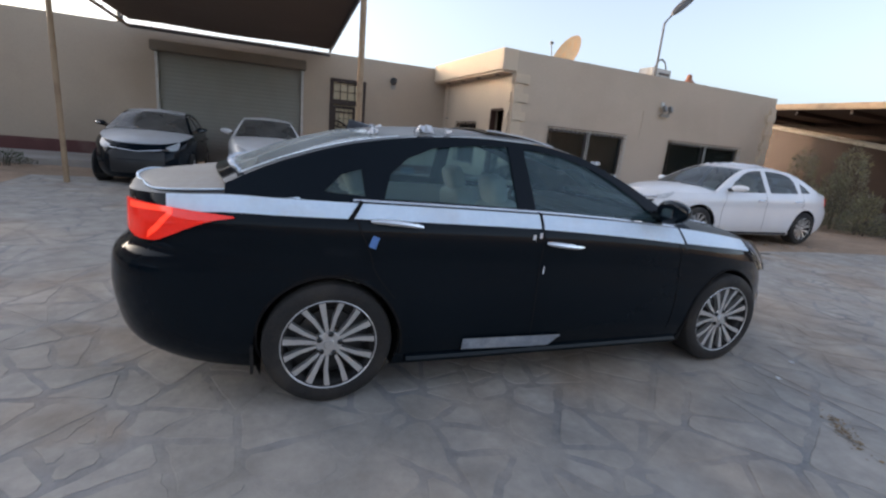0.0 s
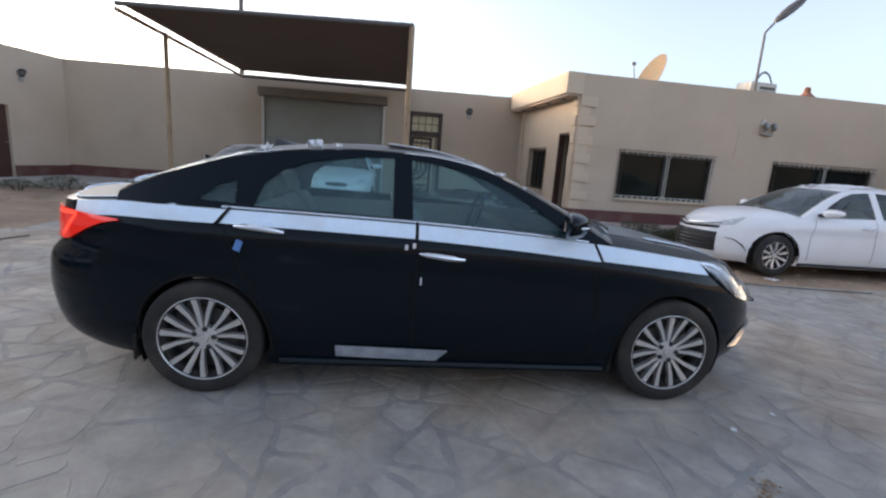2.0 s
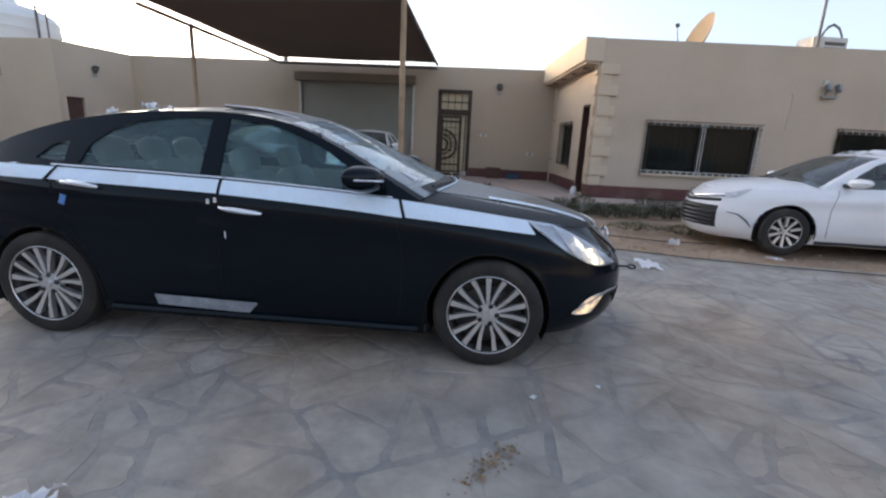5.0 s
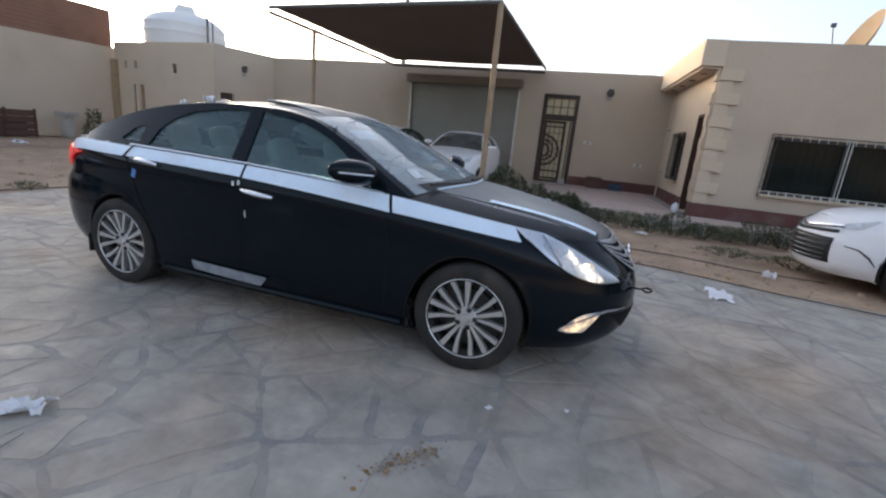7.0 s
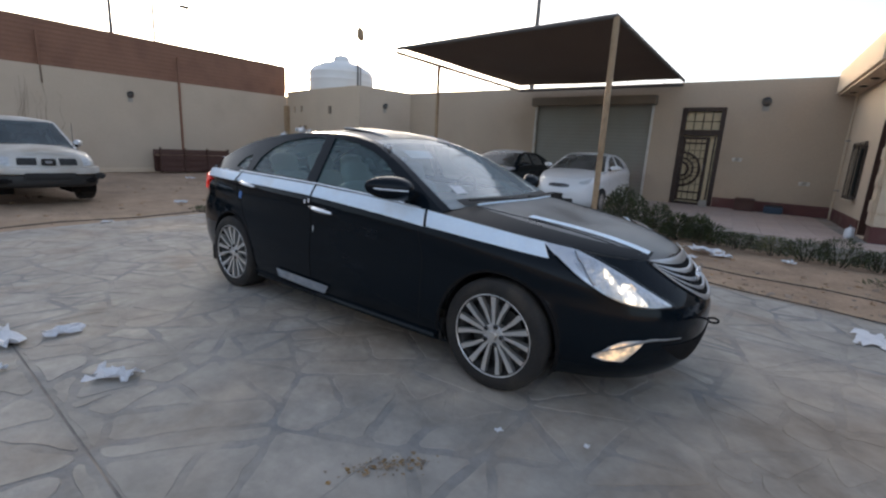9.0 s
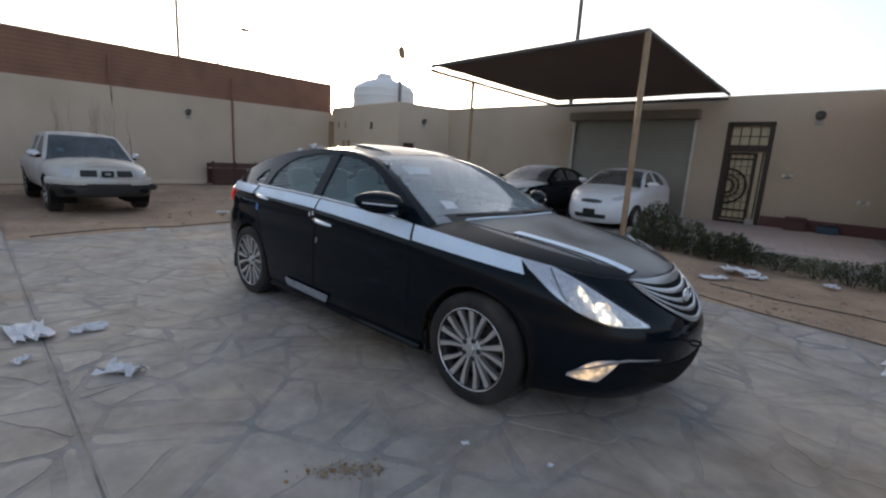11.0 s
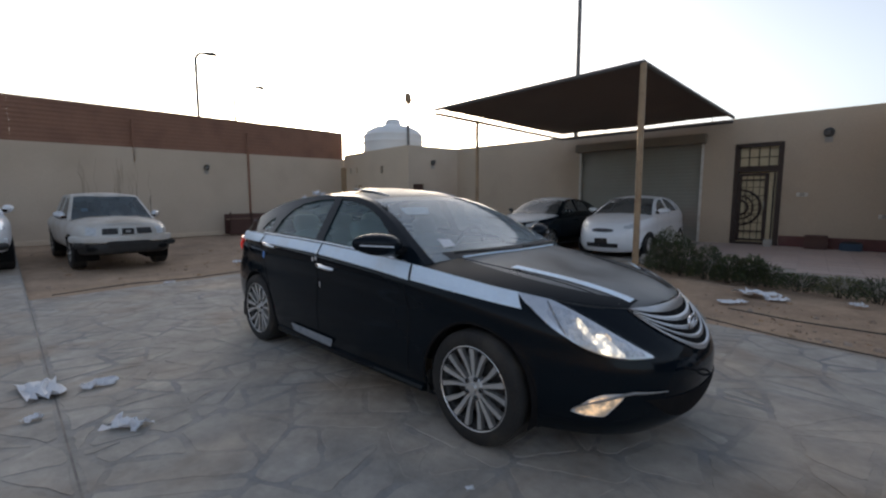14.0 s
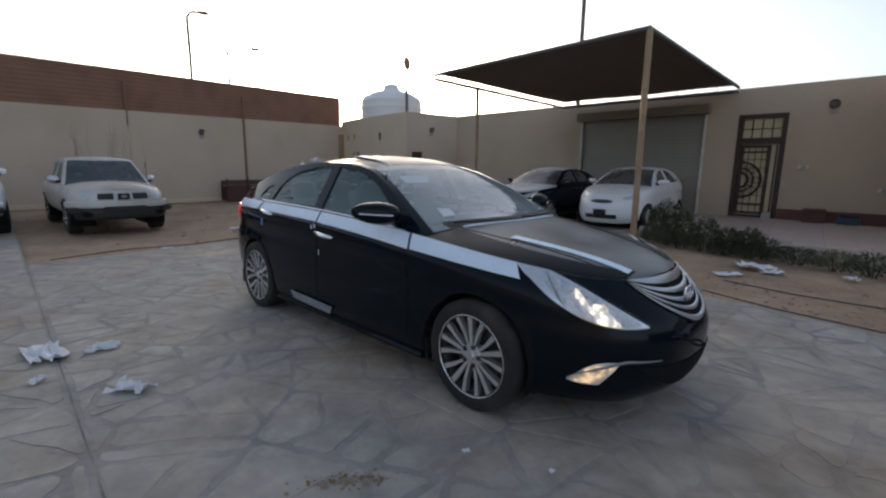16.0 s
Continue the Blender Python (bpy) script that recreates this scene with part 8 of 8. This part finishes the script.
def shrub(x, y, rx, ry, h, n_, seed, mat="leaf", size=0.09, label="low dusty green shrub", group="low hedge shrubs", z0=-0.02):
    rnd = random.Random(seed)
    ob = thing("shrub", pose(x, y, z0), label, "shrub", group)
    bm = bmesh.new()
    for _ in range(9):
        a, r_ = rnd.uniform(0, 2 * math.pi), rnd.uniform(0.3, 0.9)
        tube(bm, [(rx * 0.2 * math.cos(a), ry * 0.2 * math.sin(a), 0), (rx * r_ * 0.6 * math.cos(a), ry * r_ * 0.6 * math.sin(a), h * 0.5), (rx * r_ * math.cos(a), ry * r_ * math.sin(a), h * rnd.uniform(0.7, 1.05))], [0.009, 0.006, 0.003], 5)
    part("stalk", bm, M["stem"], ob)
    bm = bmesh.new()
    leaf_cloud(bm, 0, 0, 0.03, rx, ry, h, n_, size, rnd)
    part("foliage", bm, M[mat], ob, smooth=None)
    return ob


rnd = random.Random(3)
for x, y, r_, h in ((0.62, 6.45, 0.38, 0.78), (0.95, 6.30, 0.32, 0.60), (0.42, 6.75, 0.30, 0.62), (1.35, 6.20, 0.34, 0.52), (1.72, 6.05, 0.30, 0.40), (2.05, 5.98, 0.30, 0.42)):
    shrub(x, y, r_, r_ * 0.85, h, 1700, int(x * 100), size=0.062, label="bushy dark green shrub beside the canopy post")
x = 2.25
while x < 8.4:
    yk = 6.0 - 0.38 * (x - 2.25) if x < 3.8 else 5.42 + 0.06 * (x - 3.8)
    r_ = rnd.uniform(0.26, 0.38)
    shrub(x, yk, r_ * 1.2, r_ * 0.9, rnd.uniform(0.22, 0.38), 900, int(x * 77), "leaf" if rnd.random() < 0.8 else "leaf_dry", 0.055)
    x += rnd.uniform(0.34, 0.5)
for x, y, rx, ry, h, n_ in ((5.2, 3.9, 0.45, 0.25, 0.10, 130), (-7.9, 9.6, 0.7, 0.35, 0.32, 260), (-6.4, 10.1, 0.6, 0.3, 0.28, 220), (4.4, 4.1, 0.5, 0.3, 0.08, 110), (-8.7, 9.3, 0.5, 0.3, 0.22, 160), (-5.9, 1.6, 0.3, 0.2, 0.06, 50)):
    shrub(x, y, rx, ry, h, n_ * 4, int(abs(x * 31 + y)), "leaf_dry" if h < 0.2 else "leaf", 0.055, "patch of dusty weeds on the sand", "weeds on the sand")
for x, y, rx, h, n_, sd in ((13.0, 4.75, 0.75, 1.95, 2400, 1), (13.3, 3.75, 0.85, 2.05, 2800, 2), (12.3, 4.1, 0.7, 1.05, 2000, 3), (12.8, 3.0, 0.7, 1.0, 1800, 4), (14.6, 4.6, 0.8, 1.5, 1800, 9)):
    shrub(x, y, rx * 0.9, rx * 0.75, h, n_, sd, "leaf_pale", 0.085, "tall dry olive bush behind the white car", "dry bushes")
tp = thing("tarpaulin_heap", pose(13.9, 2.75, 0, 0, 0, 70), "black tarpaulin thrown over a low heap", "tarpaulin")
rnd = random.Random(61)
bm = bmesh.new()
g = [[bm.verts.new((-0.8 + 1.6 * i / 10 + rnd.uniform(-0.03, 0.03), -0.45 + 0.9 * j / 8 + rnd.uniform(-0.03, 0.03), max(0.0, math.sin(math.pi * i / 10) * math.sin(math.pi * j / 8)) ** 0.6 * (0.62 + rnd.uniform(-0.07, 0.07)))) for j in range(9)] for i in range(11)]
for i in range(10):
    for j in range(8):
        bm.faces.new((g[i][j], g[i + 1][j], g[i + 1][j + 1], g[i][j + 1]))
part("sheet", bm, M["hose"], tp, smooth=60)
# bare climber twigs on the west wall
for yv in (0.9, 1.9):
    tw = thing("bare_vine", frame_on(*FENCE, yv + 13.6, 0.0), "thin bare vine climbing the wall", "vine", "vines on the wall")
    rnd = random.Random(int(yv * 10) + 40)
    bm = bmesh.new()
    for k in range(8):
        pts = [(rnd.uniform(-0.45, 0.45), -0.03, 0.0)]
        for q in range(1, 9):
            pts.append((pts[-1][0] + rnd.uniform(-0.12, 0.12), -0.03, q * rnd.uniform(0.29, 0.36)))
        tube(bm, pts, [0.007, 0.007, 0.006, 0.006, 0.005, 0.004, 0.003, 0.003, 0.002], 5)
    part("twig", bm, M["vine"], tw)
pb = shrub(-15.2, 10.3, 0.35, 0.32, 0.9, 300, 8, "leaf", 0.16, "dark green bush in the wall's corner", "")

# ---- litter and loose things ----
for k, (x, y, w, d, h, lab) in enumerate(((-1.54, -2.42, 0.42, 0.22, 0.05, "torn"), (-0.45, -2.19, 0.24, 0.14, 0.06, "crumpled"), (-1.35, -2.11, 0.22, 0.12, 0.04, "torn"), (-1.02, -2.55, 0.10, 0.08, 0.03, "small"),
                                         (2.18, 5.0, 0.5, 0.35, 0.07, "crumpled"), (2.45, 4.75, 0.30, 0.22, 0.04, "torn"), (2.0, 4.2, 0.35, 0.16, 0.03, "torn"), (3.56, 1.66, 0.46, 0.24, 0.012, "flat"), (3.3, 5.0, 0.2, 0.15, 0.05, "small"),
                                         (-12.6, 5.2, 0.35, 0.25, 0.06, "crumpled"), (-13.0, 6.3, 0.4, 0.25, 0.08, "crumpled"), (-7.2, 1.9, 0.25, 0.15, 0.05, "small"), (-5.6, -0.1, 0.16, 0.1, 0.03, "small"),
                                         (5.5, 2.2, 0.22, 0.12, 0.04, "small"), (4.48, 2.85, 0.14, 0.10, 0.10, "crumpled"), (0.72, -0.35, 0.10, 0.07, 0.03, "small"), (1.55, -1.35, 0.04, 0.03, 0.006, "small"), (1.95, -1.22, 0.035, 0.025, 0.006, "small"))):
    bm = crumple(bmesh.new(), 0, 0, 0.0, w, d, h, 200 + k, 7)
    ob = part("plastic_litter", bm, M["film_paper"], None, smooth=None)
    ob.matrix_basis = pose(x, y, 0.004, 0, 0, 37 * k)
    tagged(ob, lab + " scrap of white plastic sheet on the ground", "litter", "plastic litter")

# rusty leaf crumbs on the paving
rnd = random.Random(77)
bm = bmesh.new()
for _ in range(170):
    a, r_ = rnd.uniform(0, 2 * math.pi), rnd.gauss(0, 0.5)
    cx, cy = 0.26 * r_ * math.cos(a) + 0.10 * r_ * math.sin(a), 0.10 * r_ * math.sin(a)
    s_ = rnd.uniform(0.003, 0.010) if rnd.random() < 0.9 else 0.016
    bm.faces.new([bm.verts.new((cx + s_ * rnd.uniform(0.5, 1) * math.cos(q), cy + s_ * rnd.uniform(0.5, 1) * math.sin(q), rnd.uniform(0.002, 0.006))) for q in (0.2, 1.3, 2.6, 3.6, 5.0)])
ob = part("leaf_crumbs", bm, M["rust"], None, smooth=None)
ob.matrix_basis = pose(1.27, -1.87, 0.001, 0, 0, 40)
tagged(ob, "scatter of rusty brown leaf crumbs on the paving", "debris", kind="stuff")
# clods and pebbles on the sand
rnd = random.Random(9)
verts, faces = [], []
for _ in range(900):
    if rnd.random() < 0.55:
        x, y = rnd.uniform(-13.6, -6.0), rnd.uniform(-1.5, 10.0)
    else:
        x = rnd.uniform(1.6, 9.0)
        y = edge_y(x) + 0.15 + abs(rnd.gauss(0, 1.0))
    if paved(x, y) or y > 10.5 or (x > 0 and y > 5.6):
        continue
    s_ = rnd.uniform(0.010, 0.03) if rnd.random() < 0.85 else rnd.uniform(0.03, 0.06)
    z = sand_height(x, y)
    o = len(verts)
    ring = [(s_ * rnd.uniform(0.7, 1.2) * math.cos(q), s_ * rnd.uniform(0.7, 1.2) * math.sin(q)) for q in np.linspace(0, 2 * math.pi, 7)[:-1]]
    verts += [(x + a, y + b_, z - 0.01) for a, b_ in ring] + [(x + a * 0.6, y + b_ * 0.6, z + s_ * rnd.uniform(0.35, 0.7)) for a, b_ in ring]
    faces += [(o + i, o + (i + 1) % 6, o + 6 + (i + 1) % 6, o + 6 + i) for i in range(6)] + [tuple(o + 6 + i for i in range(6))]
ob = mesh_object("sand_clods", verts, faces, M["clod"], 60)
tagged(ob, "small clods and pebbles scattered over the sand", "clods", kind="stuff")
# hoses
hz = [(1.3, 3.15), (1.9, 2.95), (2.6, 2.62), (3.4, 2.40), (4.3, 2.05), (5.4, 1.75), (6.5, 1.55)]
ho = part("garden_hose", tb([(x, y, 0.018) for x, y in hz], 0.007, 8), M["hose"], None)
tagged(ho, "dark rubber hose lying along the paving's edge", "hose", "hoses on the ground")
ho = part("garden_hose", tb([(2.0, 3.7, 0.02), (2.7, 3.45, 0.02), (3.5, 3.4, 0.015), (4.4, 3.05, 0.02), (5.2, 3.0, 0.02)], 0.008, 8), M["hose"], None)
tagged(ho, "dark rubber hose lying on the sand", "hose", "hoses on the ground")
ho = part("garden_hose", tb([(-5.75, -1.6, 0.02), (-5.9, -0.6, 0.025), (-5.72, 0.4, 0.02), (-5.8, 1.3, 0.02), (-5.5, 2.4, 0.02), (-5.0, 3.6, 0.02)], 0.008, 8), M["hose"], None)
tagged(ho, "dark rubber hose lying along the sand's edge", "hose", "hoses on the ground")

# brown panels leaning by the west wall
bn = thing("brown_planter", pose(-15.45, 6.95, 0, 0, 0, 90.5), "long low dark brown wooden planter by the wall", "planter")
for k in range(4):
    part("plank", bx(0, -0.22, 0.12 + 0.21 * k, 2.7, 0.04, 0.19, 0.008), M["red_card"], bn)
part("plank", bx(0, 0.2, 0.42, 2.7, 0.04, 0.8, 0.008), M["red_card"], bn)
for x in (-1.33, -0.45, 0.45, 1.33):
    part("upright", bx(x, -0.25, 0.45, 0.07, 0.05, 0.9, 0.008), M["wood_dark"], bn)
part("soil", bx(0, 0, 0.62, 2.6, 0.36, 0.04), M["sand"], bn, smooth=None)
wb = thing("washbasin_stand", pose(-15.2, 9.3, 0), "pale stone wash stand beside the wall", "wash stand")
part("pedestal", bx(0, 0, 0.36, 0.3, 0.3, 0.74, 0.03), M["concrete"], wb)
part("basin", bx(0, 0, 0.80, 0.55, 0.5, 0.14, 0.03), M["concrete"], wb)
# boxes and bottles by the back wall
m0 = frame_on(*BACK, along(*BACK, 2.95), PLAT)
cb = thing("cardboard_box", m0 @ pose(-0.05, -0.30, 0, 0, 0, 4), "worn red-brown cardboard box by the wall", "box")
part("carton", bx(0, 0, 0.17, 0.46, 0.3, 0.34, 0.008), M["red_card"], cb)
part("flap", bx(0, -0.16, 0.33, 0.44, 0.10, 0.006, rot=Matrix.Rotation(radians(30), 3, "X")), M["red_card"], cb)
bk = thing("plastic_crate", m0 @ pose(0.62, -0.28, 0), "dark blue plastic crate by the wall", "crate")
part("crate_body", bx(0, 0, 0.09, 0.42, 0.28, 0.18, 0.02), M["blue_plastic"], bk)
part("cloth", crumple(bmesh.new(), 0, 0, 0.18, 0.34, 0.22, 0.06, 91), M["hose"], bk, smooth=None)
bl = thing("cement_block", m0 @ pose(-1.05, -0.35, 0, 0, 0, 12), "small pale cement block before the iron door", "block")
part("block", bx(0, 0, 0.09, 0.2, 0.2, 0.18, 0.012), M["concrete"], bl)
jg = thing("water_jug", pose(4.42, 7.75, PLAT) @ Matrix.Scale(0.62, 4), "white plastic water jug by the side door", "jug")
part("jug", lt([(0.0, 0.0), (0.11, 0.0), (0.125, 0.03), (0.125, 0.2), (0.10, 0.27), (0.04, 0.31), (0.035, 0.35), (0.0, 0.35)], 18, axis="z"), M["film_paper"], jg)
part("cap", lt([(0.0, 0.39), (0.035, 0.39), (0.038, 0.34), (0.0, 0.34)], 12, axis="z"), M["blue_plastic"], jg)
part("jug_handle", tb([(0.05, 0, 0.33), (0.10, 0, 0.31), (0.12, 0, 0.24)], 0.012, 6), M["film_paper"], jg)
